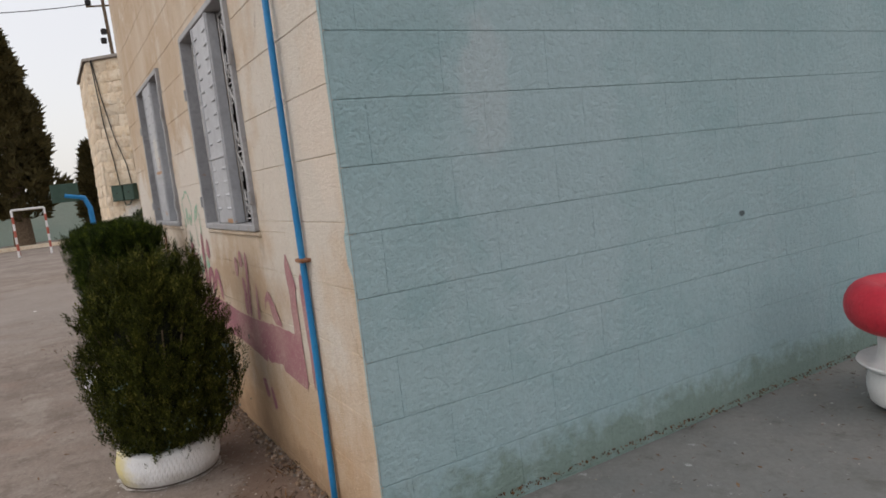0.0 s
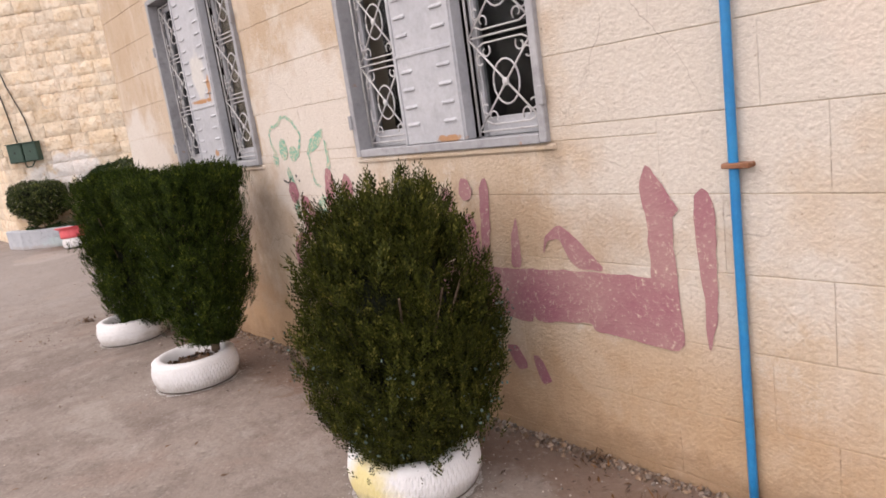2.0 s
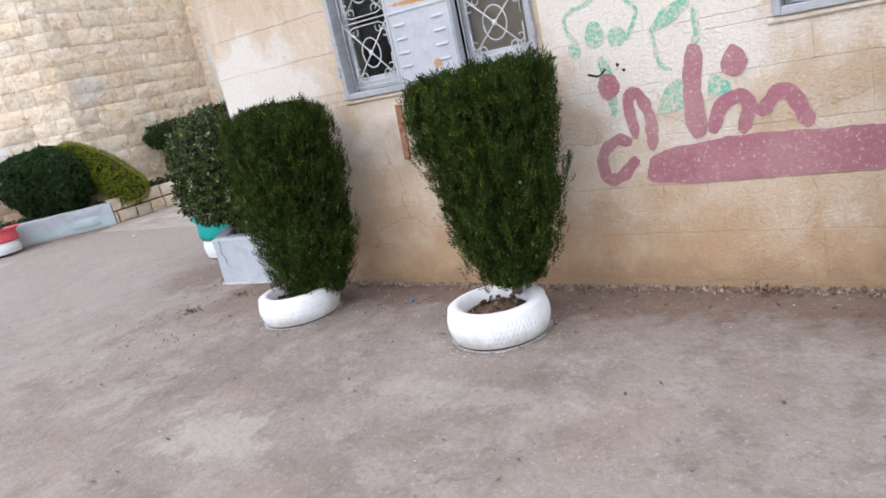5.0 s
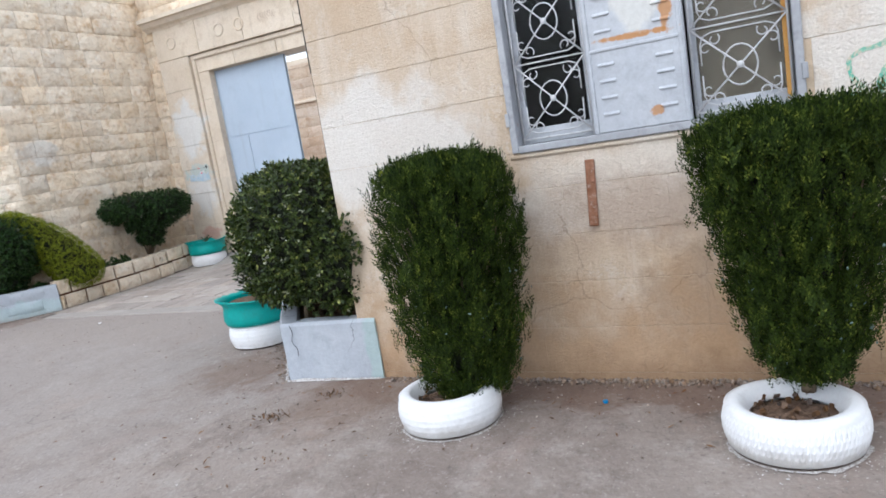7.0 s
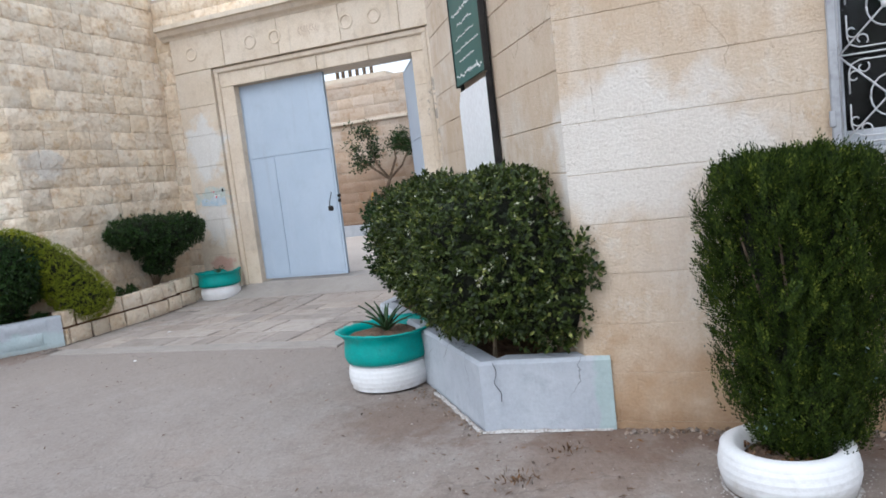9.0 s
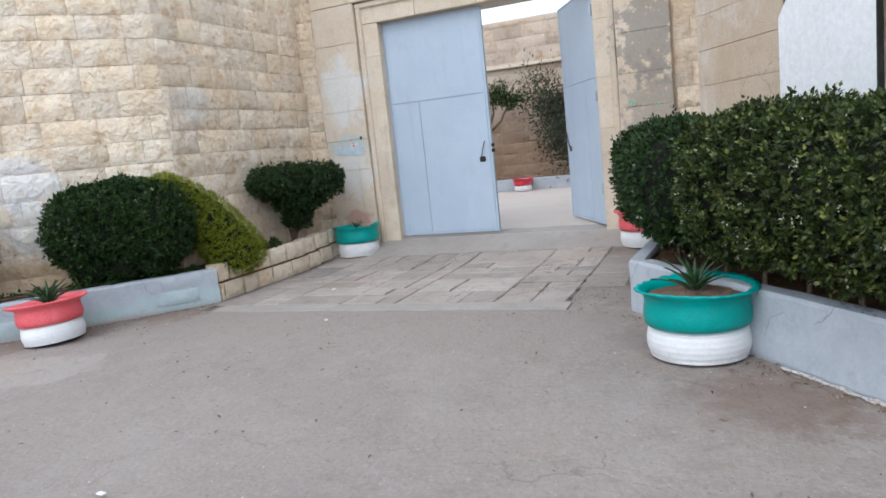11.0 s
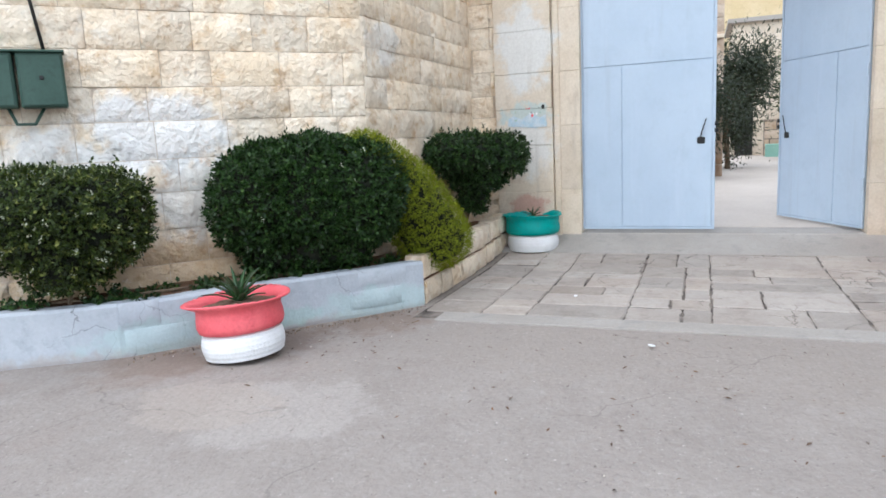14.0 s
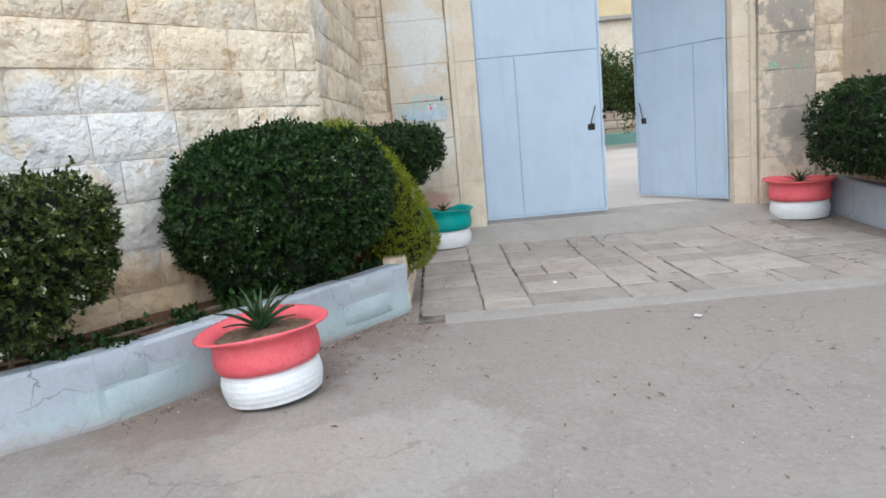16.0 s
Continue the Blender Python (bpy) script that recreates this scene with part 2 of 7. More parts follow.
KERB_PAINT = surface("pale_grey_blue_paint", (0.41, 0.435, 0.475), (0.47, 0.495, 0.53), (0.36, 0.385, 0.42), big=2.5, small=50, bump=0.4, rough=0.8, grain=0.3, patches=[
    lambda nt: ((0.60, 0.61, 0.62), 0.3, ranged(nt, noise_of(nt, 7.0, 9, 0.8), 0.58, 0.66)), lambda nt: ((0.27, 0.27, 0.27), 0.5, ranged(nt, noise_of(nt, 10.0, 8, 0.8), 0.66, 0.74)), streaks((0.36, 0.40, 0.43), 0.4, 0.55, 0.72),
    patch((0.38, 0.31, 0.25), 0.5, (1.9, 15.6, 0.0), (2.0, 2.0, 0.05), 14.0, 1.5, 0.5), patch((0.36, 0.54, 0.50), 0.45, (2.35, 15.35, 0.08), (0.25, 0.25, 0.07), 10.0), cracks((0.16, 0.16, 0.16), 0.7, 1.6, 0.006, 0.3),
    patch((0.36, 0.50, 0.46), 0.5, (0.9, 8.36, 0.25), (0.3, 0.06, 0.4), 8.0), patch((0.42, 0.55, 0.54), 0.5, (1.7, 15.9, 0.1), (0.4, 0.4, 0.12), 8.0), patch((0.42, 0.55, 0.54), 0.5, (2.9, 14.85, 0.08), (0.5, 0.5, 0.12), 8.0)])
GROUND = surface("dusty_asphalt", (0.222, 0.183, 0.157), (0.295, 0.251, 0.218), (0.174, 0.137, 0.117), big=0.75, small=36, bump=0.7, depth=0.010, rough=0.95, patches=[
    lambda nt: ((0.36, 0.315, 0.28), 0.5, ranged(nt, noise_of(nt, 1.7, 8, 0.74), 0.53, 0.62)), lambda nt: ((0.155, 0.120, 0.100), 0.5, ranged(nt, noise_of(nt, 2.3, 8, 0.76), 0.55, 0.66)), lambda nt: ((0.37, 0.335, 0.30), 0.45, ranged(nt, noise_of(nt, 3.1, 8, 0.76), 0.53, 0.64)), lambda nt: ((0.135, 0.112, 0.098), 0.75, ranged(nt, noise_of(nt, 6.3, 9, 0.8), 0.56, 0.69)), lambda nt: ((0.30, 0.22, 0.18), 0.5, ranged(nt, noise_of(nt, 1.3, 6, 0.7), 0.55, 0.7)),
    patch((0.315, 0.282, 0.258), 0.6, (1.0, 13.6, 0), (3.6, 3.8, 1.0), 1.2, 1.1, 0.3), patch((0.40, 0.36, 0.33), 0.55, (1.0, 14.55, 0), (0.4, 0.4, 0.5), 3.5, 1.2, 0.15), patch((0.36, 0.31, 0.27), 0.7, (1.0, 15.0, 0), (0.3, 0.4, 0.5), 5.0, 0.9, 0.08), patch((0.42, 0.38, 0.34), 0.5, (-0.9, 6.9, 0), (0.16, 0.28, 0.5), 7.0, 2.2, 0.25),
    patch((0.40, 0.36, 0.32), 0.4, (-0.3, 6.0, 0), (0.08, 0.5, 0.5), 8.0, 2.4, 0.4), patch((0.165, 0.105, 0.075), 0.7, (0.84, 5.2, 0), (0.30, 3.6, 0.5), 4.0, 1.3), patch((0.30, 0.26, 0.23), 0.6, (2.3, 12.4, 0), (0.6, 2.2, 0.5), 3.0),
    lambda nt: ((0.46, 0.42, 0.38), 0.6, ranged(nt, noise_of(nt, 50.0, 3, 0.6), 0.65, 0.70)), lambda nt: ((0.075, 0.062, 0.055), 0.65, ranged(nt, noise_of(nt, 48.0, 4, 0.7), 0.65, 0.70)),
    lambda nt: ((0.12, 0.10, 0.088), 0.55, ranged(nt, noise_of(nt, 22.0, 6, 0.75), 0.60, 0.68)), lambda nt: ((0.40, 0.365, 0.33), 0.45, ranged(nt, noise_of(nt, 17.0, 7, 0.78), 0.58, 0.66)),
    *[patch((0.20, 0.140, 0.105), 0.6, (x, y, 0), (0.35, 0.35, 0.5), 6.0, 1.3, 0.4) for x, y in ((1.5, 15.75), (2.1, 15.35), (2.7, 14.85), (0.5, 3.0), (0.55, 8.4), (1.1, 9.6))],
    cracks((0.08, 0.065, 0.057), 0.28, 0.6, 0.005), cracks((0.10, 0.085, 0.075), 0.12, 1.9, 0.009, 0.4)])
SLAB = surface("old_concrete", (0.185, 0.19, 0.185), (0.235, 0.232, 0.22), (0.14, 0.14, 0.13), big=1.2, small=40, bump=0.5, rough=0.9, patches=[
    lambda nt: ((0.55, 0.56, 0.55), 0.7, ranged(nt, noise_of(nt, 14.0, 6, 0.7), 0.63, 0.70)), lambda nt: ((0.09, 0.085, 0.075), 0.6, ranged(nt, noise_of(nt, 7.0, 8, 0.78), 0.58, 0.68))])
FLAG = surface("worn_flagstone", (0.34, 0.295, 0.26), (0.40, 0.355, 0.315), (0.27, 0.23, 0.20), big=1.8, small=45, bump=0.5, rough=0.85, per="object", spread=0.17, patches=[
    lambda nt: ((0.13, 0.09, 0.07), 0.65, ranged(nt, noise_of(nt, 5.0, 9, 0.8), 0.60, 0.70)), lambda nt: ((0.46, 0.42, 0.38), 0.5, ranged(nt, noise_of(nt, 3.0, 8, 0.75), 0.56, 0.68)), cracks((0.07, 0.055, 0.045), 0.7, 2.2, 0.012, 0.2)])
CEMENT = surface("smooth_cement", (0.33, 0.30, 0.27), (0.38, 0.35, 0.32), (0.28, 0.26, 0.24), big=1.5, small=60, bump=0.25, rough=0.85)
COURT = surface("pale_court_concrete", (0.48, 0.415, 0.36), (0.53, 0.465, 0.405), big=0.7, small=25, bump=0.2, rough=0.85)
GATE = surface("pale_blue_gate_paint", (0.425, 0.507, 0.61), (0.46, 0.542, 0.64), (0.405, 0.482, 0.575), big=0.9, small=25, bump=0.02, rough=0.42, gloss=0.5, grain=0.12, patches=[
    streaks((0.53, 0.60, 0.70), 0.4, 0.55, 0.75), streaks((0.36, 0.40, 0.47), 0.35, 0.58, 0.72, 0.06, 9.0), lambda nt: ((0.20, 0.22, 0.27), 0.5, ranged(nt, noise_of(nt, 5.0, 7, 0.7), 0.70, 0.78))])
STEEL = surface("grey_window_paint", (0.33, 0.335, 0.35), (0.40, 0.405, 0.42), (0.25, 0.25, 0.26), big=3, small=40, bump=0.2, rough=0.55, gloss=0.45, patches=[
    lambda nt: ((0.38, 0.17, 0.05), 0.85, ranged(nt, noise_of(nt, 7.0, 6, 0.7), 0.66, 0.72))])
SHUTTER = surface("grey_shutter_paint", (0.43, 0.445, 0.475), (0.49, 0.505, 0.53), (0.38, 0.39, 0.415), big=3, small=40, bump=0.15, rough=0.5, gloss=0.45, patches=[
    patch((0.45, 0.20, 0.04), 0.9, (0.9, 6.62, 1.72), (0.2, 0.17, 0.014), 18.0, 1.4), patch((0.45, 0.20, 0.04), 0.85, (0.9, 6.47, 1.79), (0.2, 0.025, 0.07), 18.0, 1.4), patch((0.45, 0.20, 0.04), 0.8, (0.9, 6.55, 1.36), (0.2, 0.03, 0.02), 22.0, 1.4),
    patch((0.66, 0.64, 0.58), 0.7, (0.9, 6.6, 1.9), (0.2, 0.1, 0.16), 9.0, 0.8), patch((0.45, 0.20, 0.04), 0.8, (0.9, 4.1, 1.3), (0.2, 0.07, 0.014), 22.0, 1.4)])
IRON = surface("white_painted_iron", (0.52, 0.52, 0.53), (0.60, 0.60, 0.60), (0.36, 0.33, 0.31), big=8, small=60, bump=0.1, rough=0.5, gloss=0.45)
RUST = surface("rusted_steel", (0.20, 0.085, 0.04), (0.30, 0.15, 0.09), (0.44, 0.34, 0.28), big=12, small=60, bump=0.5, rough=0.85)
BLACK = surface("black_metal", (0.012, 0.012, 0.013), (0.03, 0.028, 0.026), big=8, small=60, bump=0.2, rough=0.5)
BLUE_PIPE = surface("blue_pipe_plastic", (0.010, 0.19, 0.47), (0.014, 0.23, 0.52), (0.03, 0.25, 0.5), big=5, small=50, bump=0.1, rough=0.4, gloss=0.45)
TYRE_WHITE = surface("white_painted_rubber", (0.71, 0.71, 0.71), (0.76, 0.76, 0.76), (0.66, 0.65, 0.64), big=6, small=70, bump=0.2, rough=0.6, grain=0.2, patches=[
    patch((0.68, 0.58, 0.20), 0.8, (0.10, 3.93, 0.06), (0.13, 0.15, 0.13), 7.0, 1.2, 0.4), patch((0.40, 0.36, 0.31), 0.5, (0.4, 6.0, 0.0), (1.2, 12.0, 0.05), 12.0, 1.5, 0.5)])
PINK = surface("pink_painted_rubber", (0.74, 0.11, 0.13), (0.80, 0.15, 0.17), (0.66, 0.09, 0.11), big=5, small=60, bump=0.25, rough=0.55, gloss=0.4)
RED = surface("red_painted_rubber", (0.55, 0.025, 0.05), (0.62, 0.04, 0.06), (0.45, 0.02, 0.04), big=5, small=60, bump=0.25, rough=0.5, gloss=0.4)
TEAL = surface("teal_painted_rubber", (0.01, 0.30, 0.27), (0.015, 0.36, 0.32), (0.02, 0.25, 0.22), big=5, small=60, bump=0.25, rough=0.5, gloss=0.4)
SOIL = surface("dry_soil", (0.16, 0.10, 0.065), (0.24, 0.16, 0.11), (0.09, 0.06, 0.04), big=9, small=60, bump=1.0, depth=0.02, rough=0.97)
RED_SOIL = surface("brown_soil", (0.13, 0.07, 0.04), (0.20, 0.11, 0.06), (0.08, 0.05, 0.03), big=6, small=50, bump=1.0, depth=0.02, rough=0.97)
JOINT = surface("dirt_joint", (0.035, 0.028, 0.023), (0.26, 0.22, 0.19), big=6, small=60, bump=0.6, rough=0.97)
BARK = surface("grey_brown_bark", (0.13, 0.09, 0.06), (0.20, 0.15, 0.10), (0.08, 0.055, 0.04), big=12, small=60, bump=0.9, depth=0.012, rough=0.95)
GREEN_BOX = surface("dark_green_box_paint", (0.035, 0.075, 0.055), (0.045, 0.09, 0.068), (0.03, 0.06, 0.045), big=5, small=50, bump=0.1, rough=0.5, gloss=0.4)
SIGN_GREEN = surface("sign_green", (0.03, 0.10, 0.085), (0.04, 0.12, 0.10), big=3, small=40, bump=0.05, rough=0.45)
SIGN_WHITE = surface("sign_white", (0.80, 0.80, 0.80), (0.84, 0.84, 0.84), big=2, small=30, bump=0.03, rough=0.4)
BOARD = surface("beige_board", (0.33, 0.28, 0.21), (0.38, 0.32, 0.25), big=2, small=40, bump=0.1, rough=0.8)
ORANGE = surface("orange_wood", (0.48, 0.24, 0.05), (0.55, 0.30, 0.08), big=6, small=60, bump=0.2, rough=0.6)
# Indoor dimness put into the colour of the box behind the windows.
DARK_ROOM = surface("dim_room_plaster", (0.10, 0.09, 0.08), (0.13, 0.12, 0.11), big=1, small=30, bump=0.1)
YELLOW_WALL = surface("yellow_stone_facade", (0.60, 0.48, 0.28), (0.66, 0.54, 0.34), (0.54, 0.42, 0.25), big=1.2, small=20, bump=0.3)
MINT = surface("mint_paint", (0.25, 0.45, 0.37), (0.30, 0.50, 0.42), big=2, small=30, bump=0.2)
FAR_TEAL = surface("far_pale_green_wall", (0.38, 0.48, 0.42), (0.44, 0.52, 0.45), big=0.5, small=8, bump=0.2)
RED_WHITE = surface("faded_red_paint", (0.45, 0.10, 0.06), (0.5, 0.14, 0.1), big=3, small=30, bump=0.1, rough=0.5)
POSTER_BLUE = surface("faded_poster_blue", (0.42, 0.56, 0.66), (0.60, 0.66, 0.70), (0.50, 0.48, 0.44), big=14, small=60, bump=0.2)
DIRT = surface("dirt_crumbs", (0.20, 0.14, 0.10), (0.30, 0.24, 0.19), big=20, small=90, bump=0.3, per="island", spread=0.45)
LITTER = surface("dead_leaf", (0.09, 0.055, 0.035), (0.16, 0.10, 0.06), big=20, small=90, bump=0.2, per="island", spread=0.5)
PEBBLE = surface("pebble", (0.30, 0.26, 0.22), (0.45, 0.41, 0.37), big=30, small=90, bump=0.2, per="island", spread=0.5)


def leaf_material(name, dark, mid, tip, rough=0.45, gloss=0.4, through=0.25, clump=17.0):
    m, nt, bsdf = nodes_of(name)
    r = nt.nodes.new("ShaderNodeNewGeometry").outputs["Random Per Island"]
    r = calc(nt, "ADD", calc(nt, "MULTIPLY", r, 0.5), calc(nt, "MULTIPLY", ranged(nt, noise_of(nt, clump, 3), 0.32, 0.70), 0.5))
    col = blend(nt, ranged(nt, r, 0.1, 0.7), dark, mid)
    col = blend(nt, ranged(nt, r, 0.68, 0.95), col, tip)
    col = blend(nt, ranged(nt, noise_of(nt, 5.0, 3), 0.35, 0.7, 0.0, 0.55), col, blend(nt, 1.0, col, (0.55, 0.6, 0.5), "MULTIPLY"))
    nt.links.new(col, bsdf.inputs["Base Color"])
    bsdf.inputs["Roughness"].default_value = rough
    bsdf.inputs["Specular IOR Level"].default_value = gloss
    tr = nt.nodes.new("ShaderNodeBsdfTranslucent")
    nt.links.new(col, tr.inputs["Color"])
    mx = nt.nodes.new("ShaderNodeMixShader")
    mx.inputs[0].default_value = through
    nt.links.new(bsdf.outputs[0], mx.inputs[1])
    nt.links.new(tr.outputs[0], mx.inputs[2])
    nt.links.new(mx.outputs[0], nt.nodes["Material Output"].inputs["Surface"])
    return m


THUJA = leaf_material("thuja_foliage", (0.006, 0.013, 0.003), (0.044, 0.070, 0.009), (0.20, 0.225, 0.032), 0.65, 0.12, 0.18)
THUJA_OLIVE = leaf_material("olive_thuja_foliage", (0.008, 0.012, 0.003), (0.066, 0.075, 0.012), (0.24, 0.215, 0.05), 0.65, 0.12, 0.18)
HEDGE = leaf_material("glossy_hedge_leaf", (0.005, 0.014, 0.003), (0.029, 0.066, 0.012), (0.085, 0.14, 0.032), 0.46, 0.26, 0.12)
HEDGE_LIGHT = leaf_material("variegated_hedge_leaf", (0.007, 0.015, 0.004), (0.060, 0.086, 0.015), (0.36, 0.37, 0.10), 0.46, 0.28, 0.12)
LIME = leaf_material("lime_cypress_foliage", (0.14, 0.17, 0.006), (0.26, 0.29, 0.010), (0.37, 0.39, 0.035), 0.6, 0.25)
CYPRESS = leaf_material("dark_cypress_foliage", (0.05, 0.042, 0.016), (0.10, 0.08, 0.03), (0.17, 0.13, 0.052), 0.7, 0.2)
OLIVE = leaf_material("grey_olive_leaf", (0.022, 0.030, 0.016), (0.05, 0.062, 0.034), (0.11, 0.13, 0.07), 0.5, 0.4)
SPRING = leaf_material("yellow_green_leaf", (0.02, 0.035, 0.008), (0.07, 0.11, 0.02), (0.22, 0.26, 0.06), 0.5, 0.4)
ALOE = leaf_material("aloe_leaf", (0.025, 0.055, 0.018), (0.045, 0.095, 0.032), (0.09, 0.16, 0.06), 0.4, 0.45, 0.05)
CONE = leaf_material("blue_grey_cone", (0.08, 0.12, 0.10), (0.13, 0.18, 0.16), (0.24, 0.30, 0.28), 0.6, 0.2, 0.0)
BLOSSOM = leaf_material("cream_blossom", (0.45, 0.45, 0.30), (0.60, 0.60, 0.48), (0.70, 0.70, 0.62), 0.6, 0.2)
# Near-black colour of the solid plant hearts stands in for shade between leaves.
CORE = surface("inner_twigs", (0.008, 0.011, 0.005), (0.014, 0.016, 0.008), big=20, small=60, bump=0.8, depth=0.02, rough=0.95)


def worn_paint(name, colour, lo, hi, under=(0.62, 0.52, 0.40)):
    m, nt, bsdf = nodes_of(name)
    n = noise_of(nt, 60.0, 8, 0.8)
    col = blend(nt, ranged(nt, n, lo, hi), colour, under)
    col = blend(nt, ranged(nt, noise_of(nt, 3.0), 0.4, 0.7, 0.0, 0.5), col, blend(nt, 0.5, col, under))
    nt.links.new(col, bsdf.inputs["Base Color"])
    bsdf.inputs["Roughness"].default_value = 0.85
    bumped(nt, bsdf, [(noise_of(nt, 60.0), 0.5, 0.01)])
    return m


MAUVE = worn_paint("mauve_wall_paint", (0.31, 0.125, 0.155), 0.55, 0.66)
MINT_PAINT = worn_paint("green_wall_paint", (0.12, 0.40, 0.29), 0.46, 0.57)
LIMEWASH = worn_paint("white_splash", (0.56, 0.54, 0.52), 0.45, 0.57, (0.27, 0.235, 0.205))


def glass_material():
    m, nt, bsdf = nodes_of("dusty_window_glass")
    bsdf.inputs["Base Color"].default_value = (0.6, 0.62, 0.62, 1)
    bsdf.inputs["Roughness"].default_value = 0.10
    bsdf.inputs["Transmission Weight"].default_value = 1.0
    bsdf.inputs["IOR"].default_value = 1.2
    return m


GLASS = glass_material()

# ---- building blocks ----
def part(name, bm, material, parent=None, label="", smooth=False):
    me = bpy.data.meshes.new(name)
    bm.normal_update()
    bm.to_mesh(me)
    bm.free()
    me.materials.append(material)
    if smooth:
        me.polygons.foreach_set("use_smooth", [True] * len(me.polygons))
    ob = new(name, me)
    ob.parent = parent
    if label:
        tagged(ob, label)
    return ob


def empty(name, m, label, category, group="", kind=""):
    ob = new(name)
    ob.matrix_basis = m
    return tagged(ob, label, category, group, kind)


def box(bm, x0, x1, y0, y1, z0, z1, m=None, bevel=0.0):
    got = bmesh.ops.create_cube(bm, size=1.0)["verts"]
    for v in got:
        v.co = Vector((x0 + (v.co.x + 0.5) * (x1 - x0), y0 + (v.co.y + 0.5) * (y1 - y0), z0 + (v.co.z + 0.5) * (z1 - z0)))
    if bevel:
        edges = list({e for v in got for e in v.link_edges})
        got = list({v for f in bmesh.ops.bevel(bm, geom=edges, offset=bevel, segments=1, affect="EDGES")["faces"] for v in f.verts} | {v for v in got if v.is_valid})
    if m is not None:
        for v in got:
            v.co = m @ v.co
    return bm


def boxed(name, dims, material, parent=None, label="", m=None, bevel=0.004):
    return part(name, box(bmesh.new(), *dims, m=m, bevel=bevel), material, parent, label)


def tube(bm, pts, r, sides=6, taper=None):
    pts = [Vector(p) for p in pts]
    rings, up = [], Vector((0.31, 0.17, 0.93))
    for i, p in enumerate(pts):
        t = (pts[min(i + 1, len(pts) - 1)] - pts[max(i - 1, 0)]).normalized()
        a = t.cross(up if abs(t.dot(up)) < 0.95 else Vector((1, 0, 0))).normalized()
        b = t.cross(a)
        rr = r if taper is None else r + (taper - r) * i / (len(pts) - 1)
        rings.append([bm.verts.new(p + rr * (math.cos(k * math.tau / sides) * a + math.sin(k * math.tau / sides) * b)) for k in range(sides)])
    for u, v in zip(rings, rings[1:]):
        for k in range(sides):
            bm.faces.new((u[k], u[(k + 1) % sides], v[(k + 1) % sides], v[k]))
    bm.faces.new(rings[0][::-1])
    bm.faces.new(rings[-1])
    return bm


def lathe(bm, profile, segs=48, centre=(0, 0, 0), shape=None, close=False):
    """A turned body. shape(r, z, angle, row) may change a point's radius and height."""
    rings = []
    for row, (r, z) in enumerate(profile):
        ring = []
        for k in range(segs):
            a = k * math.tau / segs
            rr, zz = shape(r, z, a, row) if shape else (r, z)
            ring.append(bm.verts.new((centre[0] + rr * math.cos(a), centre[1] + rr * math.sin(a), centre[2] + zz)))
        rings.append(ring)
    pairs = list(zip(rings, rings[1:])) + ([(rings[-1], rings[0])] if close else [])
    for u, v in pairs:
        for k in range(segs):
            bm.faces.new((u[k], u[(k + 1) % segs], v[(k + 1) % segs], v[k]))
    return bm


def prism(bm, outline, place, depth):
    """A flat shape of that outline, with a small thickness. place(a, b, d) gives the point d out of the surface."""
    low = [bm.verts.new(place(a, b, 0.0)) for a, b in outline]
    top = [bm.verts.new(place(a, b, depth)) for a, b in outline]
    bm.faces.new(top)
    n = len(outline)
    for i in range(n):
        bm.faces.new((low[i], low[(i + 1) % n], top[(i + 1) % n], top[i]))
    bmesh.ops.recalc_face_normals(bm, faces=bm.faces)
    return bm


def ribbon(points, width):
    """The outline of a brush stroke along the points."""
    p = [Vector(q) for q in points]
    if len(p) > 2:
        ends = [2 * p[0] - p[1]] + p + [2 * p[-1] - p[-2]]
        curve = []
        for a, b, c, d in zip(ends, ends[1:], ends[2:], ends[3:]):
            curve += [0.5 * (2 * b + (c - a) * t + (2 * a - 5 * b + 4 * c - d) * t * t + (3 * b - a - 3 * c + d) * t ** 3) for t in (0.0, 0.25, 0.5, 0.75)]
        p = curve + [p[-1]]
    left, right = [], []
    for i, q in enumerate(p):
        t = (p[min(i + 1, len(p) - 1)] - p[max(i - 1, 0)]).normalized()
        w = width * (0.5 if i in (0, len(p) - 1) else 1.0) * (0.85 + 0.3 * random.random()) / 2
        s = Vector((-t.y, t.x)) * w
        left.append(q + s)
        right.append(q - s)
    return [tuple(v) for v in left + right[::-1]]


def cut(rects, hole):
    out = []
    a0, a1, b0, b1 = hole
    for x0, x1, z0, z1 in rects:
        if x1 <= a0 or x0 >= a1 or z1 <= b0 or z0 >= b1:
            out.append((x0, x1, z0, z1))
            continue
        if z0 < b0:
            out.append((x0, x1, z0, b0))
        if z1 > b1:
            out.append((x0, x1, b1, z1))
        lo, hi = max(z0, b0), min(z1, b1)
        if x0 < a0:
            out.append((x0, a0, lo, hi))
        if x1 > a1:
            out.append((a1, x1, lo, hi))
    return out


def facing(a, b):
    """The frame of a wall from a to b: x along it, y out of its face, z up."""
    u = (Vector((*b, 0)) - Vector((*a, 0))).normalized()
    n = Vector((-u.y, u.x, 0))
    return Matrix(((u.x, n.x, 0, a[0]), (u.y, n.y, 0, a[1]), (0, 0, 1, 0), (0, 0, 0, 1))), (Vector(b) - Vector(a)).length


def wall(name, a, b, z0, z1, material, label, holes=(), thick=0.25, back=0.012):
    m, length = facing(a, b)
    bm = bmesh.new()
    rects = [(0.014, length, z0, z1)]
    for h in holes:
        rects = cut(rects, h)
    for x0, x1, p, q in rects:
        box(bm, x0, x1, -thick, -back, p, q, m=m)
    return tagged(part(name, bm, material), label, "wall", kind="structure"), m, length


BLOCKS = {}


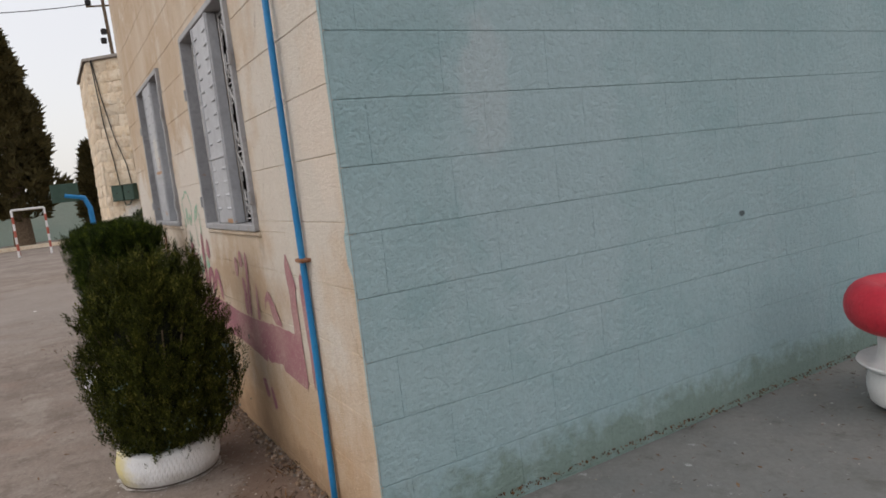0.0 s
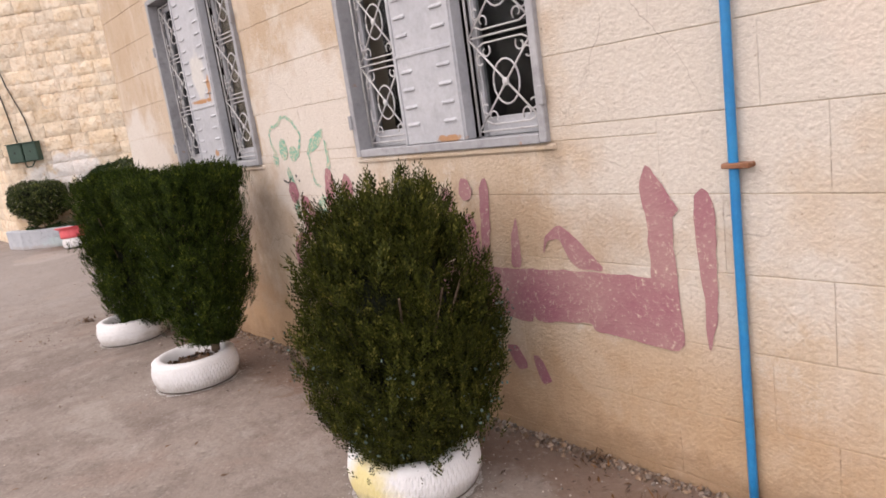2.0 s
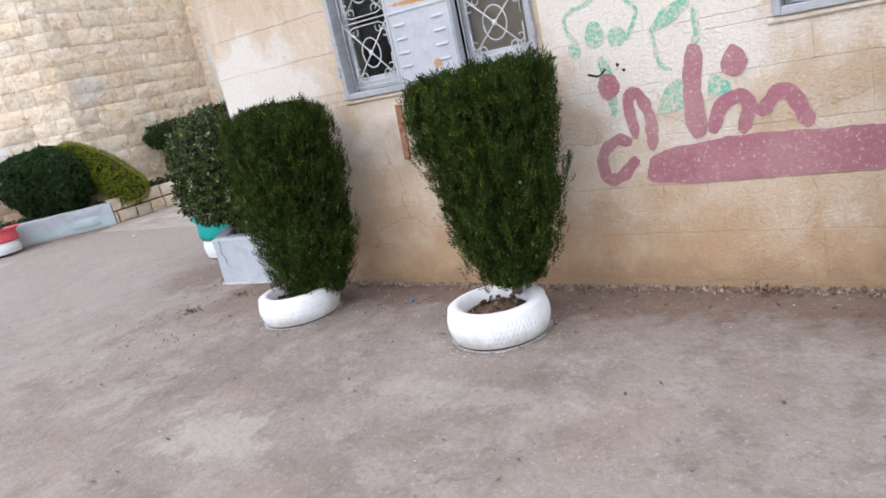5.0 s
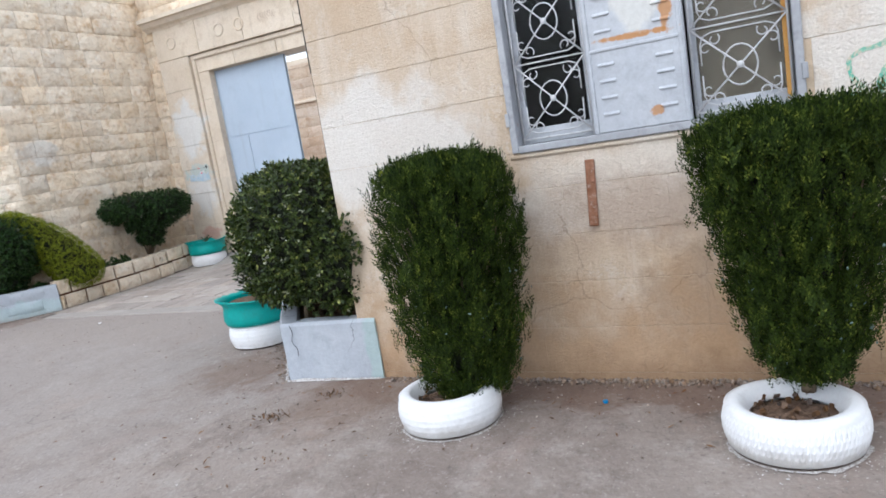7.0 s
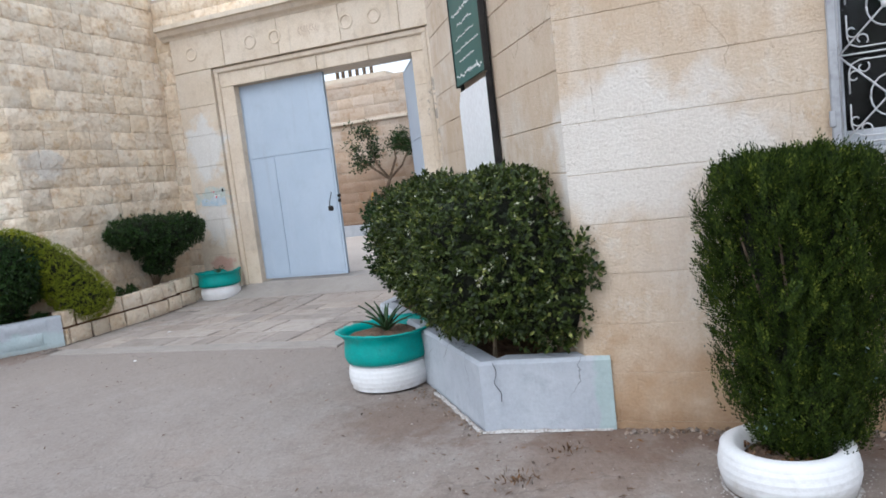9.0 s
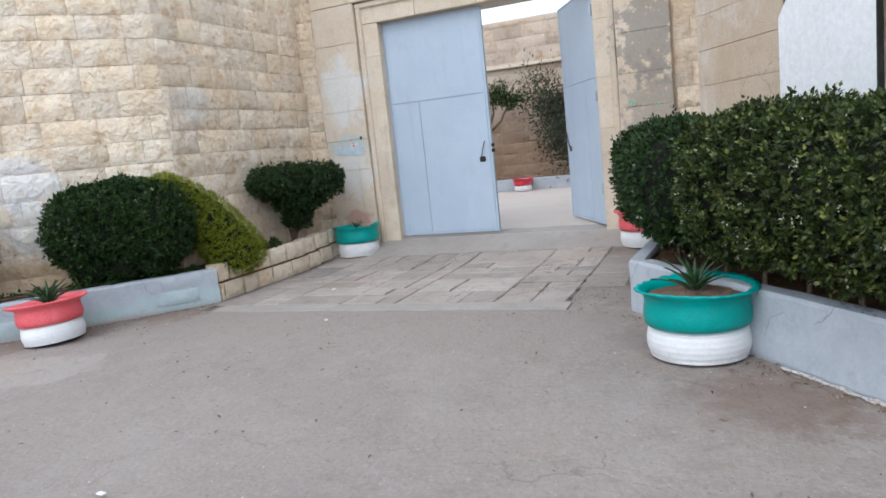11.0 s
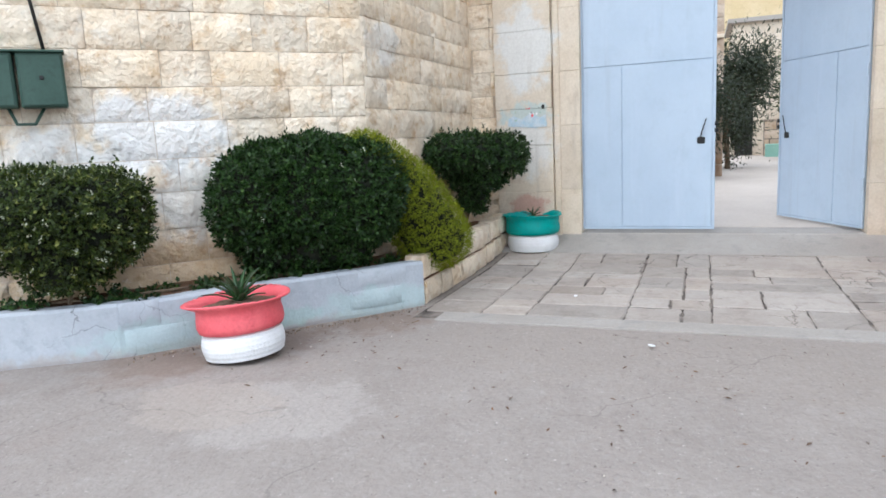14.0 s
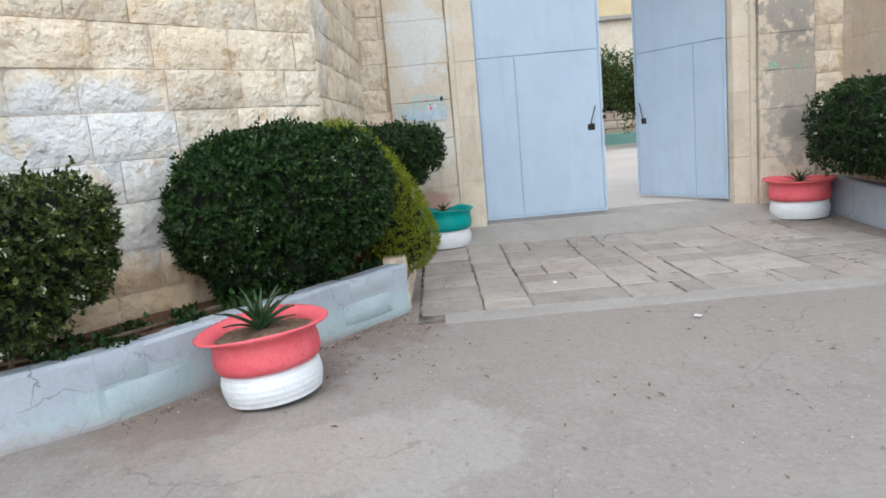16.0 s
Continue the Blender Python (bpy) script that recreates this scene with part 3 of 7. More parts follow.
def block_mesh(kind, w, h, variant, deep, material):
    """A block with its face at y = 0: smooth, or rough with a hewn, bulging face."""
    key = (kind, round(w, 3), round(h, 3), variant, material.name)
    if key in BLOCKS:
        return BLOCKS[key]
    rnd = random.Random(repr(key))
    bm = bmesh.new()
    if kind == "smooth":
        c, d = 0.0022, 0.0008
        rim = [bm.verts.new(p) for p in ((0, -c, 0), (w, -c, 0), (w, -c, h), (0, -c, h))]
        face = [bm.verts.new(p) for p in ((d, 0, c), (w - d, 0, c), (w - d, 0, h - c), (d, 0, h - c))]
    else:
        us, vs, c = (0.0, 0.05, 0.28, 0.52, 0.76, 0.95, 1.0), (0.0, 0.12, 0.5, 0.88, 1.0), 0.005
        nx, nz = len(us) - 1, len(vs) - 1
        grid = []
        for j in range(nz + 1):
            for i in range(nx + 1):
                edge = i in (0, nx) or j in (0, nz)
                ring = i in (1, nx - 1) or j in (1, nz - 1)
                y = -c + rnd.uniform(-0.004, 0.004) if edge else (rnd.choice((-0.006, 0.001, 0.005, 0.009)) if ring else rnd.choice((0.0, 0.006, 0.012, 0.019)))
                jit = 0 if edge else (0.006 if ring else 0.02)
                grid.append(bm.verts.new((w * us[i] + rnd.uniform(-jit, jit), y, h * vs[j] + rnd.uniform(-jit, jit))))
        for j in range(nz):
            for i in range(nx):
                q = [grid[j * (nx + 1) + i], grid[j * (nx + 1) + i + 1], grid[(j + 1) * (nx + 1) + i + 1], grid[(j + 1) * (nx + 1) + i]]
                bm.faces.new(q[::-1])
        for f in bm.faces:
            f.smooth = True
        loop = [i for i in range(nx)] + [nx + j * (nx + 1) for j in range(nz)] + [nz * (nx + 1) + i for i in range(nx, 0, -1)] + [j * (nx + 1) for j in range(nz, 0, -1)]
        rim = [bm.verts.new(grid[i].co) for i in loop]
    base = [bm.verts.new((v.co.x, -deep, v.co.z)) for v in rim]
    m = len(rim)
    for k in range(m):
        if kind == "smooth":
            bm.faces.new((face[k], rim[k], rim[(k + 1) % m], face[(k + 1) % m]))
        bm.faces.new((rim[k], base[k], base[(k + 1) % m], rim[(k + 1) % m]))
    if kind == "smooth":
        bm.faces.new(face[::-1])
    if kind == "smooth":
        bmesh.ops.recalc_face_normals(bm, faces=bm.faces)
    me = bpy.data.meshes.new("block")
    bm.to_mesh(me)
    bm.free()
    me.materials.append(material)
    BLOCKS[key] = me
    return me


def courses(parent, m, length, z0, z1, height, sizes, gap, material, name="block", kind="smooth", holes=(), deep=0.03, jut=0.0, seed=1, start=0.0, top=None, side_gap=None):
    """Lays blocks in courses on a wall's face, each an object of its own under the wall; those above top are joined into one."""
    rnd = random.Random(seed)
    z, row, rest = z0, 0, bmesh.new()
    while z < z1 - 0.04:
        h = min(height * (1 + (rnd.choice((-0.06, 0, 0.06)) if kind == "rough" else 0)), z1 - z)
        x = start - rnd.choice(sizes) * (0.5 if row % 2 else rnd.choice((0.15, 0.9)))
        while x < length:
            w = rnd.choice(sizes)
            rects = [(max(x, start), min(x + w, length), z, z + h)]
            for hole in holes:
                rects = cut(rects, hole)
            for x0, x1, p, q in rects:
                if x1 - x0 < 0.05 or q - p < 0.04:
                    continue
                me = block_mesh(kind, x1 - x0 - (gap if side_gap is None else side_gap), q - p - gap, rnd.randrange(4), deep, material)
                place = m @ Matrix.Translation((x0 + gap / 2, rnd.uniform(-jut, jut), p + gap / 2))
                if top is not None and z > top:
                    part_bm = bmesh.new()
                    part_bm.from_mesh(me)
                    part_bm.transform(place)
                    tmp = bpy.data.meshes.new("tmp")
                    part_bm.to_mesh(tmp)
                    part_bm.free()
                    rest.from_mesh(tmp)
                    bpy.data.meshes.remove(tmp)
                else:
                    ob = new(name, me)
                    ob.parent = parent
                    ob.matrix_basis = place
            x += w
        z += h
        row += 1
    if len(rest.verts):
        tagged(part(name + "_rows", rest, material, parent), kind="stuff")
    else:
        rest.free()


# ---- ground ----
def ground_z(x, y):
    s = min(max((x - 4.6) / 1.3, 0.0), 1.0)
    return 0.05 * s * s * (3 - 2 * s)


def make_ground():
    def axis(lo, hi, step, far):
        near = list(np.arange(lo, hi + 1e-6, step))
        return [lo - d for d in far[::-1]] + near + [hi + d for d in far]
    xs, ys = axis(-7, 7, 0.14, (1, 3, 8, 20, 60, 200, 700, 2000)), axis(-5, 20, 0.14, (1, 3, 8, 20, 60, 200, 700, 2000))
    verts = [(x, y, ground_z(x, y) + (0.006 * noise.noise((x * 1.7, y * 1.7, 0)) + 0.003 * noise.noise((x * 6, y * 6, 3)) if -7 <= x <= 7 and -5 <= y <= 20 else 0) - 0.004) for y in ys for x in xs]
    n = len(xs)
    faces = [(j * n + i, j * n + i + 1, (j + 1) * n + i + 1, (j + 1) * n + i) for j in range(len(ys) - 1) for i in range(n - 1)]
    me = bpy.data.meshes.new("ground")
    me.from_pydata(verts, [], faces)
    me.polygons.foreach_set("use_smooth", [True] * len(faces))
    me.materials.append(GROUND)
    tagged(new("ground", me), "dusty grey-brown worn asphalt yard", "ground", kind="structure")


make_ground()


def make_slab():
    bm = bmesh.new()
    box(bm, 0.975, 9.0, -9.0, 2.34, -0.1, 0.085, bevel=0.0)
    for v in bm.verts:
        if v.co.x < 1 and v.co.z > 0:
            v.co.z = 0.03
            v.co.x += 0.05
    tagged(part("pavement_slab", bm, SLAB), "old stained concrete slab beside the teal wall", "pavement", kind="structure")


make_slab()

# ---- school building: cream and teal walls, splayed entrance ----
W1, W2 = (3.56, 4.81, 1.25, 2.50), (5.93, 7.29, 1.25, 2.52)
HOLES = [(w[0] - 2.33, w[1] - 2.33, w[2], w[3]) for w in (W1, W2)]
CORNER, SPLAY, BACK = (0.93, 8.47), (3.28, 9.93), (5.98, 9.93)
wall_cream, m_cream, l_cream = wall("wall_cream", (0.93, 2.33), CORNER, -0.2, 4.9, MORTAR_CREAM, "cream-painted block wall with patches and worn graffiti", HOLES, back=0.005)
wall_teal, m_teal, l_teal = wall("wall_teal", (8.0, 2.33), (0.965, 2.33), -0.2, 4.9, MORTAR_TEAL, "pale teal painted block wall", back=0.005)
wall_splay, m_splay, l_splay = wall("wall_splayed", CORNER, SPLAY, -0.2, 4.9, MORTAR_CREAM, "splayed cream block wall beside the entrance", back=0.006)
wall_recess, m_recess, l_recess = wall("wall_recess", SPLAY, BACK, -0.2, 4.9, MORTAR_CREAM, "cream block wall of the entrance recess", back=0.006)

# Closed box added behind the windows so that the panes look unlit.
tagged(boxed("room_floor", (1.2, 5.6, 2.6, 8.3, -0.05, 0.12), DARK_ROOM), "added room box floor, coloured dark for an unlit interior", "floor", kind="structure")
tagged(boxed("ceiling", (1.19, 5.7, 2.6, 8.4, 2.95, 3.05), DARK_ROOM), "added room box ceiling, coloured dark for an unlit interior", "ceiling", kind="structure")
tagged(boxed("wall_room_back", (5.6, 5.75, 2.6, 9.6, -0.1, 3.2), DARK_ROOM), "added room box back wall, coloured dark for an unlit interior", "wall", kind="structure")
tagged(boxed("wall_room_side", (1.19, 5.6, 8.2, 8.32, -0.1, 3.2), DARK_ROOM), "added room box side wall, coloured dark for an unlit interior", "wall", kind="structure")
tagged(boxed("roof_slab", (0.80, 8.0, 2.2, 9.8, 4.9, 5.05), CEMENT), "flat concrete roof slab", "roof", kind="structure")

# ---- stone building: splayed wall and recess ----
TURN_A, TURN_B = (3.36, 15.16), (1.20, 17.10)
wall_stone_recess, m_b, l_b = wall("wall_stone_recess", (5.98, 15.10), TURN_A, -0.2, 4.7, MORTAR, "warm cream hewn stone wall", thick=0.4)
wall_stone_splay, m_a, l_a = wall("wall_stone_splayed", TURN_A, TURN_B, -0.2, 4.7, MORTAR, "warm cream hewn stone wall with white paint smears", thick=0.4)
wall_stone_side, m_s, l_s = wall("wall_stone_side", TURN_B, (1.20, 20.0), -0.2, 4.7, MORTAR, "warm cream hewn stone wall", thick=0.4)
bm = bmesh.new()
prism(bm, [(5.95, 15.05), (5.95, 20.1), (1.15, 20.1), (1.15, 17.08), (3.34, 15.10)], lambda a, b, d: (a, b, 4.70 + d), 0.06)
tagged(part("roof_stone_building", bm, CEMENT), "flat grey coping and roof of the stone building", "roof", kind="structure")

# ---- gate wall ----
GATE_L, GATE_R, GATE_TOP, SILL = 13.87, 11.12, 3.03, 0.19
wall_gate, m_g, l_g = wall("wall_gate", (5.93, 9.92), (5.93, 15.2), -0.2, 4.45, MORTAR, "pale dressed stone gate wall", [(GATE_R - 9.96, GATE_L - 9.88, -0.3, GATE_TOP + 0.04)], thick=0.42, back=0.012)


def band(name, parent, profile, y0, y1, material, label=""):
    """A moulding along y with that profile of x and z."""
    bm = bmesh.new()
    ends = [[bm.verts.new((x, y, z)) for x, z in profile] for y in (y0, y1)]
    n = len(profile)
    for i in range(n):
        bm.faces.new((ends[0][i], ends[0][(i + 1) % n], ends[1][(i + 1) % n], ends[1][i]))
    bm.faces.new(ends[0])
    bm.faces.new(ends[1][::-1])
    bmesh.ops.recalc_face_normals(bm, faces=bm.faces)
    return part(name, bm, material, parent, label)


def make_gate_surround():
    g = empty("trim_gate_surround", Matrix(), "pale dressed stone gate surround with frieze and cornice", "trim", kind="structure")
    rnd = random.Random(8)
    for y0, y1 in ((14.16, 14.80), (10.27, 10.87)):
        z = -0.05
        for h in (0.36, 0.34, 0.52, 0.40, 0.38, 0.45, 0.42, 0.50):
            top = min(z + h, 3.31)
            d = 5.86 + rnd.uniform(-0.006, 0.006)
            boxed("pier_stone", (d, 6.02, y0 + rnd.uniform(0, 0.01), y1 - rnd.uniform(0, 0.01), z + 0.0012, top - 0.0012), DRESSED, g, bevel=0.004)
            z = top
    for y0, y1, s in ((GATE_L, 14.155, 1), (10.875, GATE_R, -1)):
        z = 0.05
        for h in (0.62, 0.70, 0.58, 0.66, 0.75):
            top = min(z + h, 3.03)
            boxed("jamb_stone", (5.93, 6.40, y0, y1, z + 0.0012, top - 0.0012), DRESSED, g, bevel=0.004)
            z = top
        outer = (y1 - 0.07, y1) if s > 0 else (y0, y0 + 0.07)
        boxed("jamb_moulding", (5.895, 5.94, outer[0], outer[1], 0.06, 3.30), DRESSED, g, bevel=0.012)
    rest = 10.875
    for y1 in (11.72, 12.5, 13.32, 14.155):
        boxed("lintel_stone", (5.925, 6.40, rest + 0.003, y1 - 0.003, 3.034, 3.30), DRESSED, g, bevel=0.006)
        rest = y1
    boxed("lintel_moulding", (5.89, 5.94, 10.87, 14.16, 3.235, 3.305), DRESSED, g, bevel=0.014)
    rest = 10.27
    for y1 in (11.2, 12.05, 13.0, 13.9, 14.80):
        boxed("frieze_stone", (5.85, 6.02, rest + 0.003, y1 - 0.003, 3.315, 3.80), DRESSED, g, bevel=0.006)
        rest = y1
    band("cornice", g, [(6.02, 3.80), (5.85, 3.80), (5.83, 3.83), (5.78, 3.86), (5.74, 3.92), (5.70, 3.93), (5.70, 3.99), (6.02, 4.01)], 10.15, 14.92, DRESSED, "weathered projecting stone cornice")
    for y in (11.55, 11.95, 13.05, 13.45, 14.45):
        bm = bmesh.new()
        lathe(bm, [(0.085 + 0.018 * math.cos(a), 0.012 * math.sin(a)) for a in np.arange(8) * math.tau / 8], 24, close=True)
        bm.transform(pose(5.848, y, 3.56, 0, -90, 0))
        part("roundel", bm, DRESSED, g, "faint carved ring")
    bm = bmesh.new()
    for k in range(7):
        a = 12.36 + 0.045 * k
        prism(bm, ribbon([(a, 3.50 + 0.02 * (k % 3)), (a + 0.04, 3.56 + 0.03 * (k % 2)), (a + 0.02, 3.62)], 0.012), lambda p, q, d: (5.849 - d, p, q), 0.004)
    part("carved_mark", bm, MORTAR, g, "small dark carved lettering, not readable")
    return g


gate_surround = make_gate_surround()


def gate_leaf(name, length, hinge, angle, label, flip=1):
    """A steel leaf; x runs from the hinge to the free edge, y is its thickness, the outer face at y = 0."""
    g = empty(name, pose(*hinge, 0, 0, angle), label, "gate", group="gate leaves")
    z0, z1, bar, seam = 0.02, 2.83, 1.78, 0.32 * length

    def boxed(name, d, material, parent, label="", bevel=0.003):
        y = sorted((d[2] * flip, d[3] * flip))
        return part(name, box(bmesh.new(), d[0], d[1], y[0], y[1], d[4], d[5], bevel=bevel), material, parent, label)
    boxed("panel", (0.0, length, 0.010, 0.028, z0, z1), GATE, g, bevel=0.002)
    boxed("top_panel", (0.032, length - 0.032, -0.001, 0.011, bar + 0.006, z1 - 0.024), GATE, g, bevel=0.002)
    boxed("wicket_panel", (seam + 0.005, length - 0.034, -0.002, 0.011, z0 + 0.03, bar - 0.005), GATE, g, bevel=0.002)
    boxed("side_panel", (0.032, seam - 0.005, -0.001, 0.011, z0 + 0.03, bar - 0.005), GATE, g, bevel=0.002)
    for d in ((0.0, 0.028, -0.004, 0.05, z0, z1), (length - 0.028, length, -0.006, 0.05, z0, z1), (0.0, length, -0.005, 0.05, z1 - 0.02, z1), (0.0, length, -0.002, 0.05, z0, z0 + 0.025)):
        boxed("frame_bar", d, GATE, g, bevel=0.003)
    return g


leaf_left = gate_leaf("gate_leaf", 1.385, (6.05, 13.885, SILL), -90, "pale blue sheet steel gate leaf, shut, with a wicket panel")
leaf_right = gate_leaf("gate_leaf", 1.36, (6.06, 11.14, SILL), 28.5, "pale blue sheet steel gate leaf, standing open inward", -1)

tagged(boxed("threshold", (5.93, 6.45, GATE_R - 0.25, GATE_L + 0.28, -0.05, SILL - 0.012), CEMENT, bevel=0.01), "worn cement gate threshold", "threshold", kind="structure")
bm = bmesh.new()
box(bm, 5.42, 5.935, 10.32, 14.68, -0.1, 0.17)
for v in bm.verts:
    if v.co.x < 5.6 and v.co.z > 0:
        v.co.z = 0.046
tagged(part("apron", bm, CEMENT), "grey cement ramp before the gate", "ramp", kind="structure")

# ---- courtyard behind the gate ----
tagged(boxed("court_floor", (6.41, 34, 0.0, 26, 0.0, SILL - 0.006), COURT), "pale swept concrete courtyard", "floor", kind="structure")
wall_court, m_c, l_c = wall("wall_court", (14.8, 12.2), (14.8, 24.0), 0.0, 4.33, MORTAR, "cream stone courtyard wall with a ledge", thick=0.3)
tagged(boxed("wall_court_north", (6.4, 14.8, 23.8, 24.1, 0.0, 4.3), CREAM), "plain cream courtyard side wall", "wall", kind="structure")
tagged(boxed("ledge", (14.70, 14.83, 12.2, 24.0, 3.16, 3.24), DRESSED, bevel=0.01), "pale stone ledge along the courtyard wall", "trim", kind="structure")

# ---- windows ----
def grille_cell(bm, y0, y1, z0, z1, x):
    """One field of wrought-iron scrollwork: diagonals, a ring, a rounded frame and corner scrolls."""
    cy, cz, w, h = (y0 + y1) / 2, (z0 + z1) / 2, y1 - y0, z1 - z0
    ring = 0.19 * min(w, h)
    at = lambda a, b: (x, cy + a, cz + b)
    tube(bm, [at(ring * math.cos(k * math.tau / 18), 1.25 * ring * math.sin(k * math.tau / 18)) for k in range(19)], 0.0042, 5)
    for sy in (-1, 1):
        tube(bm, [at(sy * w / 2, h / 2), at(0, 0), at(-sy * w / 2, -h / 2)], 0.0045, 5)
    for sz in (-1, 1):
        tube(bm, [at(a * w, sz * b * h) for a, b in ((-0.40, 0.06), (-0.40, 0.30), (-0.37, 0.39), (-0.28, 0.43), (0.0, 0.43), (0.28, 0.43), (0.37, 0.39), (0.40, 0.30), (0.40, 0.06))], 0.0038, 5)
        for sy in (-1, 1):
            for ox, oy, turn in ((0.255, 0.345, 1), (0.345, 0.245, -1)):
                pts = []
                for k in range(11):
                    a = k / 10 * 5.0
                    r = 0.075 * min(w, h) * (1 - 0.6 * k / 10)
                    pts.append(at(sy * (w * ox + r * math.cos(turn * a + 2.4)), sz * (h * oy + r * math.sin(turn * a + 2.4))))
                tube(bm, pts, 0.0036, 5)


def make_window(name, w, curtain, label):
    y0, y1, z0, z1 = w
    g = empty(name, Matrix(), label, "window", kind="structure")
    x = 0.925
    for d in ((x - 0.02, x + 0.15, y0 - 0.006, y0 + 0.03, z0, z1), (x - 0.02, x + 0.15, y1 - 0.03, y1 + 0.006, z0, z1), (x - 0.017, x + 0.15, y0 + 0.03, y1 - 0.03, z1 - 0.03, z1 + 0.006), (x - 0.017, x + 0.15, y0 + 0.03, y1 - 0.03, z0 - 0.003, z0 + 0.035)):
        boxed("window_frame", d, STEEL, g, "grey-blue painted steel frame", bevel=0.004)
    for zz in (z0 + 0.14, z1 - 0.4):
        for y in (y0 - 0.005, y1 + 0.005):
            boxed("hinge", (x - 0.03, x - 0.012, y - 0.012, y + 0.012, zz, zz + 0.07), STEEL, g, bevel=0.003)
    boxed("window_sill", (0.917, 1.0, y0 - 0.03, y1 + 0.03, z0 - 0.032, z0 - 0.006), CREAM, g, "cracked cream plaster sill", bevel=0.008)
    a, b = y1 - 0.032, y0 + 0.032
    left, right = a - 0.36 * (a - b) * 0.85, b + 0.37 * (a - b) * 0.9
    for k, (lo, hi) in enumerate(((left, a), (b, right))):
        for d in ((lo, lo + 0.035, z0 + 0.036, z1 - 0.05), (hi - 0.035, hi, z0 + 0.036, z1 - 0.05), (lo + 0.035, hi - 0.035, z0 + 0.037, z0 + 0.115), (lo + 0.035, hi - 0.035, z1 - 0.09, z1 - 0.052)):
            boxed("sash", (x + 0.085, x + 0.12, *d), SHUTTER, g, bevel=0.003)
        pane = boxed("pane", (x + 0.099, x + 0.103, lo + 0.03, hi - 0.03, z0 + 0.1, z1 - 0.085), GLASS, g, "dark dusty glass", bevel=0.0)
        pane.visible_shadow = False
        bm = bmesh.new()
        n = 3
        step = (z1 - z0 - 0.12) / n
        for i in range(n):
            grille_cell(bm, lo + 0.012, hi - 0.012, z0 + 0.06 + i * step, z0 + 0.06 + (i + 1) * step, x + 0.055)
        for y in (lo + 0.012, hi - 0.012):
            tube(bm, [(x + 0.055, y, z0 + 0.04), (x + 0.055, y, z1 - 0.04)], 0.006, 5)
        for i in range(n + 1):
            tube(bm, [(x + 0.055, lo + 0.01, z0 + 0.06 + i * step), (x + 0.055, hi - 0.01, z0 + 0.06 + i * step)], 0.0045, 5)
        gr = part("grille", bm, IRON, g, "white-painted wrought-iron scroll grille", smooth=True)
        for i in range(n):
            hb = bmesh.new()
            bmesh.ops.create_uvsphere(hb, u_segments=10, v_segments=6, radius=0.017)
            hb.transform(Matrix.Translation((x + 0.051, (lo + hi) / 2, z0 + 0.06 + (i + 0.5) * step)) @ Matrix.Diagonal((0.6, 1, 1, 1)))
            part("hub", hb, IRON, gr, smooth=True)
    sh = boxed("shutter", (x - 0.010, x + 0.05, right + 0.004, left - 0.004, z0 + 0.037, z1 - 0.033), SHUTTER, g, "grey pressed-steel shutter with louvres and rust", bevel=0.004)
    seam = z0 + 0.43
    boxed("seam", (x - 0.016, x + 0.0, right + 0.01, left - 0.01, seam - 0.008, seam + 0.008), SHUTTER, sh, bevel=0.003)
    for yy in (right + 0.012, left - 0.03):
        boxed("edge_bar", (x - 0.017, x + 0.0, yy, yy + 0.018, z0 + 0.035, z1 - 0.035), SHUTTER, sh, bevel=0.003)
    lm = bmesh.new()
    box(lm, -0.006, 0.008, -0.040, 0.040, -0.010, 0.010, bevel=0.004)
    for v in lm.verts:
        if v.co.x < 0:
            v.co.z = v.co.z * 0.5 - 0.006
    mesh = bpy.data.meshes.new("louvre")
    lm.to_mesh(mesh)
    lm.free()
    mesh.materials.append(SHUTTER)
    mid, half = (left + right) / 2, (left - right) / 2
    for s in (-1, 1):
        for i in range(14):
            z = z0 + 0.13 + i * 0.078
            if abs(z - seam) < 0.03 or z > z1 - 0.09:
                continue
            ob = new("louvre", mesh)
            ob.parent = sh
            ob.location = (x - 0.012, mid + s * half * 0.58, z)
    if curtain:
        boxed("curtain_board", (x + 0.122, x + 0.128, b, right, z0 + 0.06, z1 - 0.06), BOARD, g, "beige board behind the grille", bevel=0.0)
        boxed("wood_strip", (x + 0.066, x + 0.084, b + 0.005, b + 0.035, z0 + 0.06, z1 - 0.06), ORANGE, g, "orange-brown wooden strip", bevel=0.003)
    return g


make_window("window_1", W1, False, "grey steel window with scroll grilles and a middle shutter")
make_window("window_2", W2, True, "grey steel window with scroll grilles and rusty shutter")

# ---- things on the cream wall ----
def make_pipe():
    g = empty("water_pipe", pose(0.908, 2.84, 0), "bright blue plastic pipe clipped to the wall", "pipe")
    pts = [(0.006 * math.sin(z * 2.1) - 0.002, 0.012 * math.sin(z * 1.3 + 0.4), z) for z in np.linspace(0.0, 4.85, 40)]
    part("tube", tube(bmesh.new(), pts, 0.0145, 12), BLUE_PIPE, g, smooth=True)
    for z in (1.14, 3.0):
        boxed("clip", (-0.022, 0.03, -0.045, 0.04, z - 0.008, z + 0.008), RUST, g, "small rusty pipe clip", bevel=0.003)


make_pipe()


